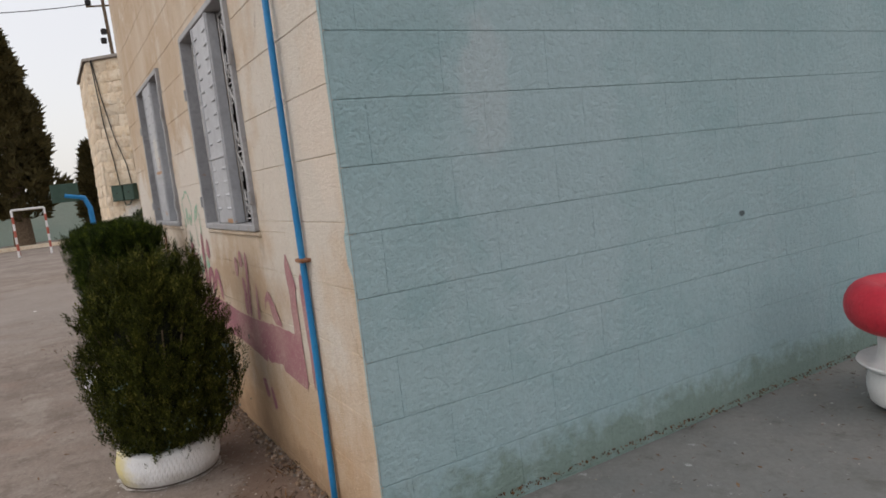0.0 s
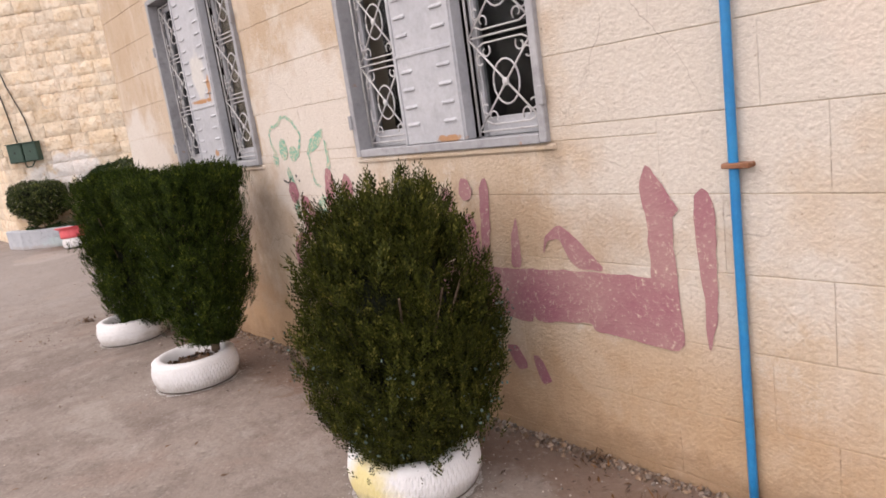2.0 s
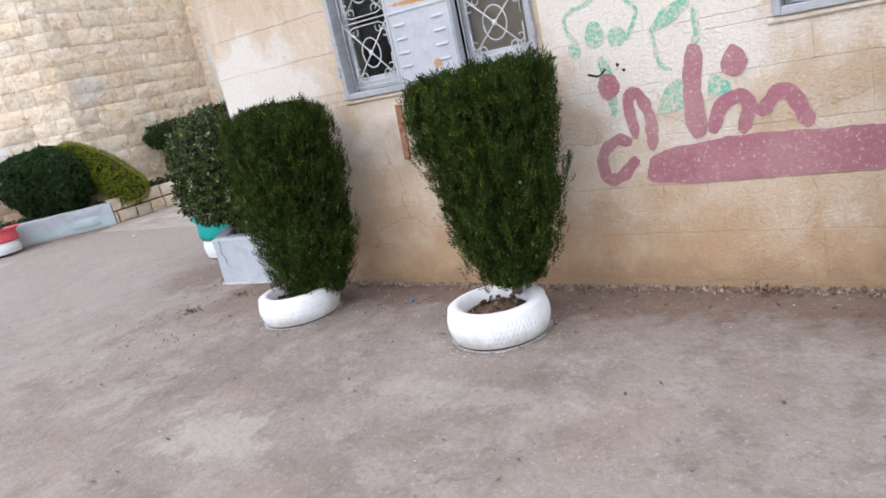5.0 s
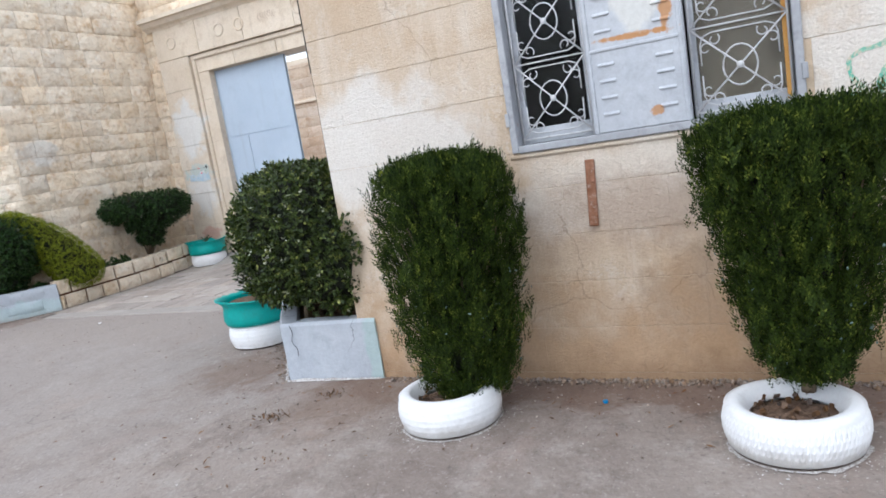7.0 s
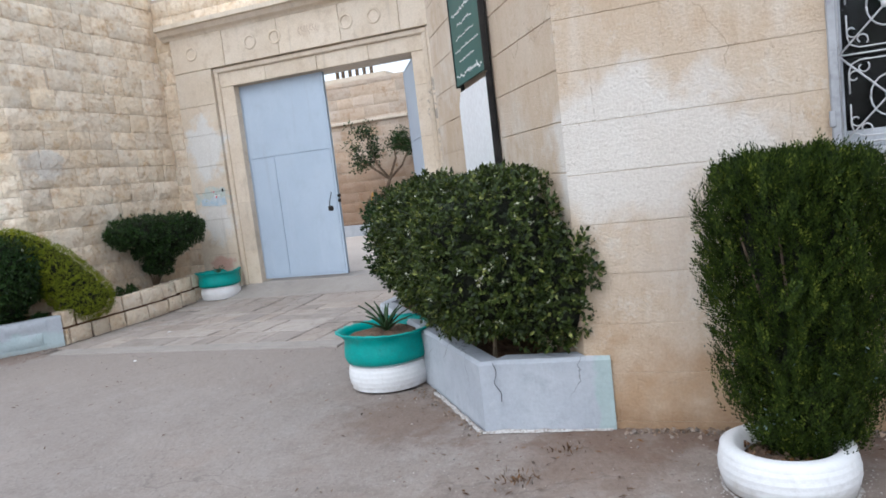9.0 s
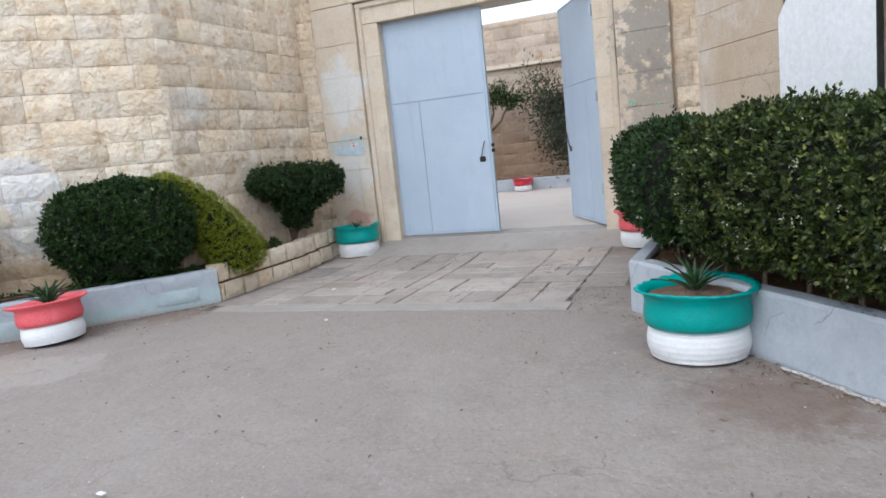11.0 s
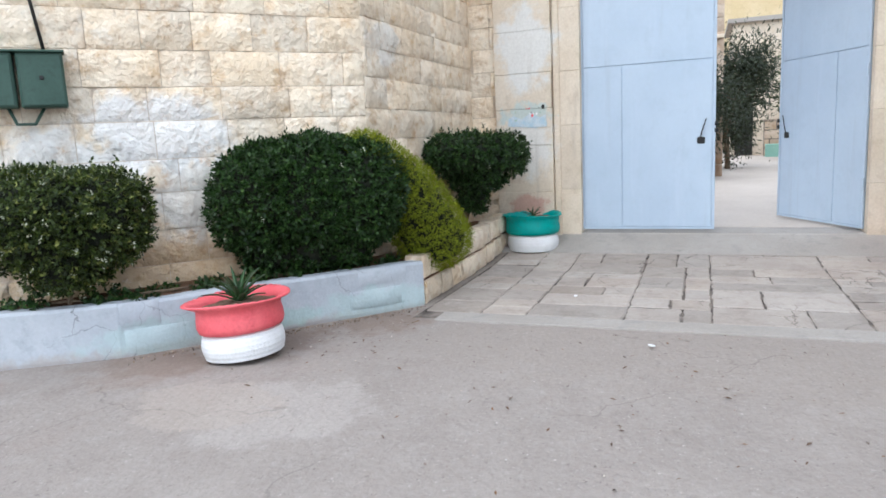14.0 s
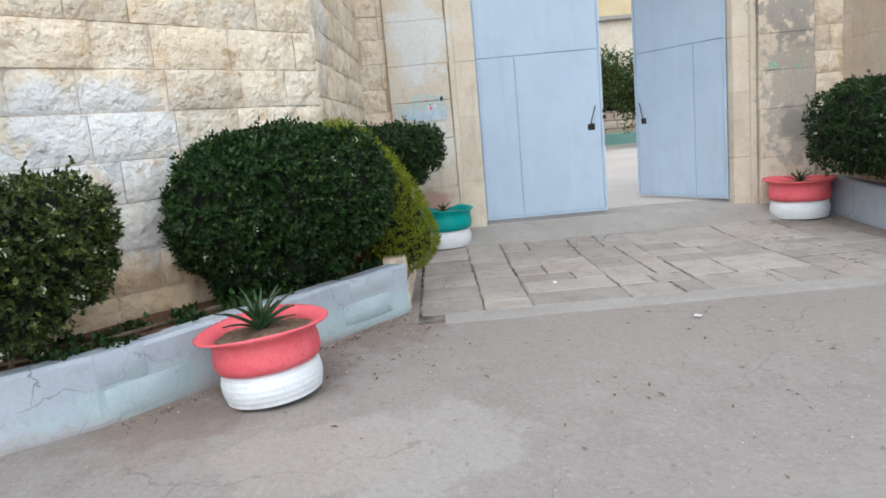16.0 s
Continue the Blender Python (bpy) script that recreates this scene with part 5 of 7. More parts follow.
def aloe(name, centre, n, length, seed, label):
    rnd = random.Random(seed)
    g = empty(name, pose(*centre), label, "plant", group="aloes in pots")
    for k in range(n):
        a, tilt, l = k * 2.399, 0.12 + 0.85 * (k / n), length * rnd.uniform(0.75, 1.1)
        bm = bmesh.new()
        rows = []
        for i in range(6):
            t = i / 5
            w = 0.09 * length * (1 - t) ** 0.7 + 0.001
            bend = tilt + 0.35 * t
            c = Vector((l * t * math.sin(bend), 0, l * t * math.cos(bend)))
            rows.append([bm.verts.new(c + Vector((0, -w, 0.006))), bm.verts.new(c + Vector((0.006, 0, -0.006 * (1 - t)))), bm.verts.new(c + Vector((0, w, 0.006)))])
        for u, v in zip(rows, rows[1:]):
            bm.faces.new((u[0], u[1], v[1], v[0]))
            bm.faces.new((u[1], u[2], v[2], v[1]))
            bm.faces.new((u[2], u[0], v[0], v[2]))
        bm.transform(pose(0, 0, 0, 0, 0, math.degrees(a)))
        part("leaf", bm, ALOE, g, smooth=True)
    return g


def tyre_pot(centre, material, colour, seed, scale=1.0, turn=0.0, points=30, flare=0.352, lean=0.0):
    g = empty("tyre_pot", pose(*centre, lean, 0, turn) @ Matrix.Diagonal((scale, scale, scale, 1)), f"{colour} cut-tyre pot with flared rim on a white tyre", "plant pot", group="painted tyre pots")
    part("base_tyre", tyre_mesh(bmesh.new(), 0.285, 0.2, 0.19, tread=False), TYRE_WHITE, g, "white-painted tyre base")
    rim = flare

    def shape(r, z, a, row):
        if row in (7, 8):
            wave = abs(math.sin(points * a / 2))
            return r - 0.014 * (1 - wave) + 0.008 * math.sin(3 * a + seed), z + 0.008 * math.sin(2 * a + seed) + 0.006 * wave
        return r, z
    prof = [(0.25, 0.185), (0.285, 0.195), (0.298, 0.23), (0.296, 0.28), (0.288, 0.325), (0.292, 0.36), (rim - 0.025, 0.385), (rim, 0.392), (rim - 0.002, 0.404), (rim - 0.03, 0.398), (0.275, 0.372), (0.27, 0.33)]
    part("bowl", lathe(bmesh.new(), prof, 120, shape=shape), material, g, f"{colour} painted rubber bowl", smooth=True)
    part("soil", soil_disc(bmesh.new(), 0.283, 0.35, seed), SOIL, g, "dry brown soil")
    return g


tyre_pot((1.765, 15.31, 0.010), PINK, "coral pink", 1, 0.90, 0, 44, 0.37, -4.0)
aloe("aloe_plant", (1.80, 15.35, 0.33), 24, 0.23, 5, "spiky green aloe in the pink pot by the low wall")
tyre_pot((5.52, 10.62, 0.03), PINK, "coral pink", 2, 1.0, 60)
aloe("aloe_plant", (5.52, 10.62, 0.39), 14, 0.15, 6, "small dark spiky aloe in the pink pot by the gate")
tyre_pot((5.60, 14.35, 0.045), TEAL, "teal green", 3, 0.98, 20, 18, 0.33)
aloe("aloe_plant", (5.60, 14.35, 0.40), 9, 0.14, 7, "small leafy plant in the teal pot by the gate")
tyre_pot((1.73, 9.96, 0.0), TEAL, "teal green", 4, 1.0, 45, 24, 0.34)
aloe("aloe_plant", (1.75, 9.96, 0.36), 20, 0.24, 8, "dark spiky aloe in the teal pot by the hedge")


def red_pot():
    g = empty("tyre_pot", pose(3.51, 1.66, 0.085) @ Matrix.Diagonal((0.88, 0.88, 0.88, 1)), "bright red rolled tyre bowl on stacked white tyres", "plant pot", group="painted tyre pots")
    part("base_tyre", tyre_mesh(bmesh.new(), 0.29, 0.2, 0.20, tread=False), TYRE_WHITE, g, "scuffed white-painted tyre", smooth=True)
    part("collar", lathe(bmesh.new(), [(0.20, 0.19), (0.30, 0.205), (0.335, 0.235), (0.33, 0.245), (0.29, 0.225), (0.24, 0.23), (0.225, 0.30), (0.23, 0.42), (0.2, 0.43)], 48), TYRE_WHITE, g, "white flared rubber collar", smooth=True)
    ring = [(0.27 + 0.115 * math.cos(a), 0.55 + 0.135 * math.sin(a)) for a in np.linspace(-2.2, 2.6, 16)]
    ring += [(0.27 + 0.095 * math.cos(a), 0.55 + 0.115 * math.sin(a)) for a in np.linspace(2.6, -2.2, 16)]
    part("bowl", lathe(bmesh.new(), ring, 64, close=True), RED, g, "bright red painted rolled rubber", smooth=True)
    part("soil", soil_disc(bmesh.new(), 0.22, 0.48, 9), SOIL, g, "dry soil")


red_pot()

# ---- planters ----
def planter_wall(name, line, h, thick, material, label, z0=-0.05, inward=1):
    """A low wall along a line of points, rising to h, with worn rounded edges."""
    pts = [Vector((*p, 0)) for p in line]
    bm = bmesh.new()
    rows = []
    fine = []
    for a, b in zip(pts, pts[1:]):
        n = max(2, int((b - a).length / 0.12))
        fine += [(a.lerp(b, i / n), (b - a).normalized()) for i in range(n)]
    fine.append((pts[-1], (pts[-1] - pts[-2]).normalized()))
    for p, t in fine:
        side = Vector((-t.y, t.x, 0)) * inward
        j = 0.006 * noise.noise(p * 4)
        top = h + 0.008 * noise.noise(p * 3.1)
        prof = [(0.012 + j, z0), (j, 0.02), (j + 0.004, top * 0.5), (j, top - 0.02), (0.015 + j, top), (thick - 0.015, top), (thick, top - 0.02), (thick, z0)]
        rows.append([bm.verts.new(p + side * -s + Vector((0, 0, z + ground_z(p.x, p.y)))) for s, z in [(-q[0], q[1]) for q in prof]])
    for u, v in zip(rows, rows[1:]):
        for k in range(len(u)):
            bm.faces.new((u[k], u[(k + 1) % len(u)], v[(k + 1) % len(v)], v[k]))
    bm.faces.new(rows[0])
    bm.faces.new(rows[-1][::-1])
    bmesh.ops.recalc_face_normals(bm, faces=bm.faces)
    return tagged(part(name, bm, material), label, "planter", kind="structure")


def soil_bed(name, outline, z, seed, label):
    bm = bmesh.new()
    prism(bm, outline, lambda a, b, d: (a, b, z - 0.2 + d), 0.2)
    bmesh.ops.triangulate(bm, faces=[f for f in bm.faces if len(f.verts) > 4])
    for _ in range(3):
        bmesh.ops.subdivide_edges(bm, edges=[e for e in bm.edges if e.calc_length() > 0.25], cuts=1, use_grid_fill=True)
    for v in bm.verts:
        if v.co.z > z - 0.05:
            v.co.z += 0.03 * noise.noise(v.co * 5 + Vector((0, 0, seed)))
    tagged(part(name, bm, RED_SOIL), label, "soil", kind="structure")


planter_right = planter_wall("planter_right", [(0.915, 8.34), (0.84, 9.02), (2.72, 10.46), (5.60, 10.26)], 0.385, 0.13, KERB_PAINT, "low grey-blue painted planter wall with cracks", inward=-1)
soil_bed("soil_bed_right", [(0.97, 8.53), (0.98, 9.0), (2.75, 10.34), (5.6, 10.15), (5.9, 9.94), (3.28, 9.96)], 0.33, 3, "dark planter soil under the hedge")
planter_left = planter_wall("planter_left", [(3.18, 14.66), (1.52, 16.08), (1.12, 16.70), (1.0, 17.4)], 0.35, 0.13, KERB_PAINT, "low grey-blue painted planter wall", inward=-1)
soil_bed("soil_bed_left", [(5.7, 14.78), (5.85, 15.09), (3.36, 15.15), (1.25, 17.05), (1.12, 17.3), (1.22, 16.72), (1.6, 16.14), (3.22, 14.78)], 0.34, 5, "brown planter soil under the bushes")


def cast_blocks(spots):
    for a, b, u0, u1, z0, z1 in spots:
        m, length = facing(a, b)
        ob = new("facing_block", block_mesh("rough", u1 - u0, z1 - z0, 1, 0.03, KERB_PAINT))
        ob.parent = planter_left
        ob.matrix_basis = m @ Matrix.Translation((u0, 0.004, z0))


cast_blocks([((3.18, 14.66), (1.52, 16.08), 0.15, 0.55, 0.22, 0.34), ((3.18, 14.66), (1.52, 16.08), 0.2, 0.62, 0.05, 0.19), ((3.18, 14.66), (1.52, 16.08), 1.72, 2.15, 0.02, 0.17), ((3.18, 14.66), (1.52, 16.08), 1.93, 2.17, 0.19, 0.35)])


def stone_kerb():
    g = tagged(boxed("kerb_core", (3.24, 5.72, 14.69, 14.86, -0.05, 0.36), RED_SOIL, bevel=0.01), "low kerb of two courses of hewn cream stones", "kerb", kind="structure")
    rnd = random.Random(4)
    m, length = facing((5.74, 14.645), (3.19, 14.665))
    for z, h in ((0.0, 0.20), (0.205, 0.20)):
        x = 0.0
        while x < length - 0.05:
            w = min(rnd.choice((0.26, 0.32, 0.38, 0.30)), length - x)
            me = block_mesh("rough", w - 0.028, h - 0.022, rnd.randrange(4), 0.15 + 0.02 * z, STONE)
            ob = new("stone", me)
            ob.parent = g
            zz = z + ground_z((m @ Vector((x, 0, 0))).x, 0)
            ob.matrix_basis = m @ Matrix.Translation((x + 0.006, rnd.uniform(-0.008, 0.008), zz))
            x += w


stone_kerb()

def base_line():
    """A rough line of white lime along the foot of the hedge planter."""
    rnd = random.Random(12)
    bm = bmesh.new()
    for a, b in (((0.918, 8.36), (0.838, 9.03)), ((0.838, 9.03), (1.5, 9.54))):
        a, b = Vector(a), Vector(b)
        t = (b - a).normalized()
        out = Vector((-t.y, t.x))
        n = int((b - a).length / 0.02)
        rows = []
        for i in range(n + 1):
            p = a.lerp(b, i / n)
            w, h = 0.012 + 0.022 * abs(noise.noise((p.x * 9, p.y * 9, 1))) + rnd.uniform(0, 0.006), 0.004 + 0.022 * abs(noise.noise((p.x * 11, p.y * 11, 5)))
            g0 = ground_z(p.x, p.y)
            rows.append([bm.verts.new((p.x + out.x * s, p.y + out.y * s, g0 + z)) for s, z in ((w, 0.001), (w * 0.5, 0.008), (0.004, h), (-0.004, h))])
        for u, v in zip(rows, rows[1:]):
            for k in range(3):
                bm.faces.new((u[k], v[k], v[k + 1], u[k + 1]))
    part("lime_line", bm, LIMEWASH, planter_right, "rough white lime along the foot")
    crack = ribbon([(0.60, 0.38), (0.585, 0.33), (0.60, 0.27), (0.57, 0.22), (0.575, 0.17)], 0.0035)
    dark = prism(bmesh.new(), [(u, z) for u, z in crack], lambda u, z, d: (0.906 - 0.110 * u - d, 8.344 + 0.99 * u, z), 0.002)
    part("crack", dark, BLACK, planter_right, "dark crack in the paint")


base_line()

# ---- hedge and bushes ----
def line_blobs(pts, z, half, hz, step=0.28):
    out = []
    for a, b in zip(pts, pts[1:]):
        a, b = Vector(a), Vector(b)
        n = max(1, int((b - a).length / step))
        out += [(*a.lerp(b, i / n), z + 0.02 * math.sin(5 * i), half, half, hz) for i in range(n)]
    out.append((*pts[-1], z, half, half, hz))
    return out


bush("clipped_hedge", line_blobs([(1.14, 8.92), (2.1, 9.62)], 0.92, 0.43, 0.46) + [(1.10, 8.66, 0.76, 0.32, 0.34, 0.36)], 46000, 21, HEDGE_LIGHT, "large clipped broad-leaved hedge with pale new leaves, in the planter", "hedge",
     stems=[[(1.1 + 0.25 * k, 9.0 + 0.2 * k, 0.3), (1.12 + 0.25 * k, 8.98 + 0.2 * k, 0.6)] for k in range(5)], flowers=260)
bush("clipped_hedge", line_blobs([(2.62, 9.98), (3.4, 10.14)], 0.92, 0.42, 0.44) + line_blobs([(3.6, 10.18), (5.0, 10.28)], 0.93, 0.48, 0.44), 42000, 22, HEDGE, "long clipped dark green hedge in the planter beside the gate", "hedge",
     stems=[[(2.8 + 0.4 * k, 10.1, 0.3), (2.82 + 0.4 * k, 10.12, 0.6)] for k in range(5)], flowers=120)
bush("clipped_bush", [(1.45, 16.55, 0.90, 0.40, 0.38, 0.33), (1.66, 16.30, 0.88, 0.34, 0.34, 0.32), (1.50, 16.42, 0.66, 0.26, 0.26, 0.24)], 19000, 23, HEDGE_LIGHT, "loose broad-leaved bush with cream blossoms against the stone wall", "bush",
     stems=[[(1.5, 16.45, 0.3), (1.52, 16.42, 0.5), (1.5, 16.4, 0.7)], [(1.58, 16.4, 0.3), (1.62, 16.35, 0.6)]], flowers=150, loose=0.8)
# The last three low blobs are added foliage, standing in for shade underneath.
bush("clipped_bush", [(2.48 + 0.075 * k, 15.66 - 0.085 * k, 0.91 + 0.02 * math.sin(k * 0.5), 0.30 + 0.05 * math.sin(k * 0.45), 0.32 + 0.04 * math.sin(k * 0.45), 0.385 + 0.05 * math.sin(k * 0.45)) for k in range(8)] + [(2.91, 15.03, 0.92, 0.33, 0.33, 0.38), (2.55, 15.6, 0.55, 0.22, 0.22, 0.2), (2.72, 15.42, 0.53, 0.24, 0.22, 0.2), (2.90, 15.2, 0.54, 0.22, 0.22, 0.2)], 44000, 24, HEDGE, "large rounded clipped dark green bush in the planter", "bush",
     stems=[[(2.6, 15.5, 0.3), (2.55, 15.5, 0.6)], [(2.75, 15.4, 0.3), (2.8, 15.35, 0.6)]], flowers=60)
bush("lime_cypress_bush", [(3.02 + 0.082 * k, 15.04 - 0.045 * k, 1.12 - 0.03 * k - 0.009 * k * k, 0.23 + 0.012 * k, 0.23 + 0.012 * k, 0.26) for k in range(8)], 52000, 25, LIME, "bright lime green cypress clipped to a smooth slope", "bush",
     stems=[[(3.4, 14.95, 0.3), (3.4, 14.95, 0.6)]], size=(0.010, 0.022), wide=0.36, upward=0.3, p=2.4, lumpy=0.35, loose=0.35)
bush("clipped_bush", [(4.74, 14.84, 1.13, 0.44, 0.34, 0.22), (5.17, 14.66, 1.10, 0.45, 0.38, 0.24), (4.98, 14.76, 0.93, 0.40, 0.28, 0.20), (5.0, 14.82, 0.72, 0.25, 0.17, 0.2)], 18000, 26, HEDGE, "small flat-topped clipped dark bush on bare stems", "bush",
     stems=[[(4.97, 14.93, 0.3), (4.88 + 0.05 * k, 14.9, 0.55), (4.78 + 0.1 * k, 14.88, 0.95)] for k in range(6)], flowers=25)
bush("trailing_ivy", [(2.36, 15.64, 0.36, 0.14, 0.12, 0.06), (2.12, 15.84, 0.35, 0.16, 0.12, 0.05), (1.85, 16.06, 0.36, 0.18, 0.13, 0.05), (1.62, 16.28, 0.36, 0.15, 0.14, 0.05), (1.36, 16.66, 0.36, 0.12, 0.18, 0.05), (2.62, 15.4, 0.36, 0.14, 0.1, 0.05), (3.12, 14.93, 0.36, 0.07, 0.06, 0.06), (4.2, 14.84, 0.40, 0.3, 0.1, 0.08)], 3400, 27, HEDGE, "low trailing ivy along the planter's edge", "plant", stems=[[(2.62, 15.42, 0.355), (2.3, 15.68, 0.365), (1.95, 15.97, 0.36), (1.62, 16.28, 0.36), (1.38, 16.62, 0.36)], [(4.0, 14.86, 0.36), (4.25, 14.84, 0.4), (4.5, 14.85, 0.37)]], size=(0.022, 0.045), wide=0.7, heart=False)

# ---- sign ----
def make_sign():
    m, length = facing((1.77, 9.06), (2.36, 9.43))
    g = empty("school_sign", m, "dark green sign with white lettering above a blank white board", "sign")
    for u in (0.0, length):
        boxed("post", (u - 0.009, u + 0.009, -0.05, -0.02, 0.3, 2.9), BLACK, g, "thin black steel post", bevel=0.003)
    boxed("green_panel", (-0.02, length + 0.02, -0.018, 0.0, 2.02, 2.86), SIGN_GREEN, g, "dark green panel", bevel=0.003)
    for d in ((-0.03, -0.015, 2.01, 2.87), (length + 0.015, length + 0.03, 2.01, 2.87)):
        boxed("edge_strip", (d[0], d[1], -0.03, 0.006, d[2], d[3]), BLACK, g, bevel=0.002)
    bm = bmesh.new()
    L = length + 0.05
    prism(bm, [(0.0, 0.92), (L - 0.06, 0.92), (L, 0.98), (L, 1.88), (L - 0.07, 1.97), (0.0, 1.98)], lambda a, b, d: (a - 0.01, -0.018 + d, b), 0.012)
    part("white_board", bm, SIGN_WHITE, g, "blank white board with rounded corners")
    boxed("edge_strip", (-0.022, -0.012, -0.03, 0.0, 0.92, 2.0), BLACK, g, bevel=0.002)
    rnd = random.Random(3)
    for row, (z, frac, h) in enumerate(((2.075, 0.9, 0.035), (2.17, 0.5, 0.02), (2.25, 0.86, 0.02), (2.33, 0.62, 0.02), (2.41, 0.55, 0.022), (2.50, 0.85, 0.03), (2.62, 0.6, 0.03), (2.74, 0.5, 0.04))):
        bm = bmesh.new()
        x = length * (1 - frac) / 2
        while x < length * (1 + frac) / 2:
            w = rnd.uniform(0.015, 0.055)
            prism(bm, ribbon([(x, z + rnd.uniform(-0.3, 0.3) * h), (x + w / 2, z + rnd.uniform(-0.5, 0.7) * h), (x + w, z + rnd.uniform(-0.2, 0.2) * h)], h * 0.35), lambda a, b, d: (a, 0.0005 + d, b), 0.002)
            x += w + 0.012
        part("text_line", bm, SIGN_WHITE, g, "white lettering, not readable")


make_sign()

# ---- poster remains and paint specks on the gate piers ----
def poster():
    g = empty("torn_poster", Matrix(), "torn pale blue poster remains with coloured specks on the pier", "poster")
    rnd = random.Random(12)
    spot_at = lambda a, b, d: (5.8505 - d, a, b)
    base = [(14.22, 1.37), (14.36, 1.36), (14.52, 1.375), (14.66, 1.39), (14.65, 1.47), (14.60, 1.50), (14.50, 1.46), (14.40, 1.52), (14.30, 1.47), (14.23, 1.50)]
    part("sheet", prism(bmesh.new(), base, spot_at, 0.0012), POSTER_BLUE, g)
    for mat, n in ((PINK, 3), (MINT_PAINT, 4), (BLACK, 3), (SIGN_WHITE, 4)):
        for _ in range(n):
            cy, cz = rnd.uniform(14.25, 14.6), rnd.uniform(1.44, 1.64)
            part("scrap", prism(bmesh.new(), disc(cy, cz, rnd.uniform(0.006, 0.018), 7, rnd.uniform(0.5, 1.6)), spot_at, rnd.uniform(0.0016, 0.0024)), mat, g)


poster()
g = empty("paint_specks", Matrix(), "green paint specks on the gate pier", "paint stain")
for cy, cz, r in ((10.72, 1.62, 0.05), (10.45, 1.58, 0.03), (10.40, 1.66, 0.02), (10.55, 1.66, 0.015)):
    part("speck", prism(bmesh.new(), disc(cy, cz, r, 8, 0.8), lambda a, b, d: (5.8505 - d, a, b), 0.0012), MINT_PAINT, g)
lap = empty("paint_overlap", Matrix(), "wavy edge of teal paint lapping onto the cream wall", "paint stain")
edge = [(2.333 + 0.008 + 0.004 * z + 0.006 * noise.noise((z * 3.1, 0.4, 0)) + 0.006 * noise.noise((z * 13, 1.4, 0)) + (0.03 if 1.12 < z < 1.27 else 0.0), z) for z in np.arange(0.0, 4.8, 0.05)]
part("stroke", prism(bmesh.new(), [(2.3295, 0.0)] + edge + [(2.3295, 4.75)], on_cream, 0.0012), TEAL_WALL, lap)

# ---- meter boxes on the stone wall ----
def make_boxes():
    mm, _ = facing(TURN_A, TURN_B)
    for k, (u0, u1) in enumerate(((2.10, 2.36), (2.38, 2.66))):
        g = empty("meter_box", mm, "dark green steel meter box with cable on the stone wall", "meter box", group="meter boxes")
        boxed("body", (u0, u1, 0.0, 0.15, 1.60, 1.94), GREEN_BOX, g, bevel=0.008)
        boxed("door", (u0 + 0.012, u1 - 0.012, 0.15, 0.158, 1.612, 1.925), GREEN_BOX, g, bevel=0.004)
        boxed("lid", (u0 - 0.012, u1 + 0.012, 0.0, 0.17, 1.94, 1.955), GREEN_BOX, g, bevel=0.003)
        boxed("lock", ((u0 + u1) / 2 - 0.012, (u0 + u1) / 2 + 0.012, 0.158, 0.166, 1.77, 1.795), BLACK, g, bevel=0.003)
    for k, pts in enumerate(([(2.2, 0.04, 1.95), (2.26, 0.03, 2.4), (2.45, 0.03, 3.0), (2.62, 0.03, 3.9), (2.72, 0.03, 4.75)], [(2.5, 0.04, 1.95), (2.56, 0.03, 2.5), (2.66, 0.03, 3.3), (2.74, 0.03, 4.75)], [(2.44, 0.06, 1.61), (2.4, 0.08, 1.50), (2.3, 0.08, 1.50), (2.24, 0.06, 1.60)])):
        bm = tube(bmesh.new(), [mm @ Vector(p) for p in pts], 0.011, 7)
        tagged(part("cable", bm, GREEN_BOX if k == 2 else BLACK, smooth=True), "thick dark cable on the stone wall", "cable")


make_boxes()

# ---- gate fittings ----
def gate_fittings(leaf, flip, L):
    def boxed(name, d, material, parent, label="", bevel=0.003):
        y = sorted((d[2] * flip, d[3] * flip))
        return part(name, box(bmesh.new(), d[0], d[1], y[0], y[1], d[4], d[5], bevel=bevel), material, parent, label)

    boxed("latch_plate", (L - 0.18, L - 0.10, -0.010, 0.004, 0.92, 0.99), BLACK, leaf, "black latch hole", bevel=0.01)
    bm = tube(bmesh.new(), [(L - 0.15, -0.02 * flip, 0.97), (L - 0.13, -0.03 * flip, 1.06), (L - 0.09, -0.025 * flip, 1.18)], 0.006, 6)
    part("lever", bm, BLACK, leaf, "bent black lever")
    for z in (1.03, 1.10):
        boxed("lock_lug", (L - 0.01, L + 0.025, -0.02, 0.03, z, z + 0.045), BLACK, leaf, "worn dark lock lug", bevel=0.008)
    for z in (0.4, 1.5, 2.5):
        part("hinge", tube(bmesh.new(), [(0.0, 0.02, z), (0.0, 0.02, z + 0.12)], 0.016, 8), GATE, leaf)
    bm = bmesh.new()
    lathe(bm, [(0.038 + 0.004 * math.cos(a), 0.003 * math.sin(a)) for a in np.arange(6) * math.tau / 6], 20, close=True)
    bm.transform(pose(0.13, -0.002 * flip, 0.11, 90, 0, 0))
    part("ring_mark", bm, GATE, leaf, "small round welded mark")


gate_fittings(leaf_left, 1, 1.385)
gate_fittings(leaf_right, -1, 1.36)

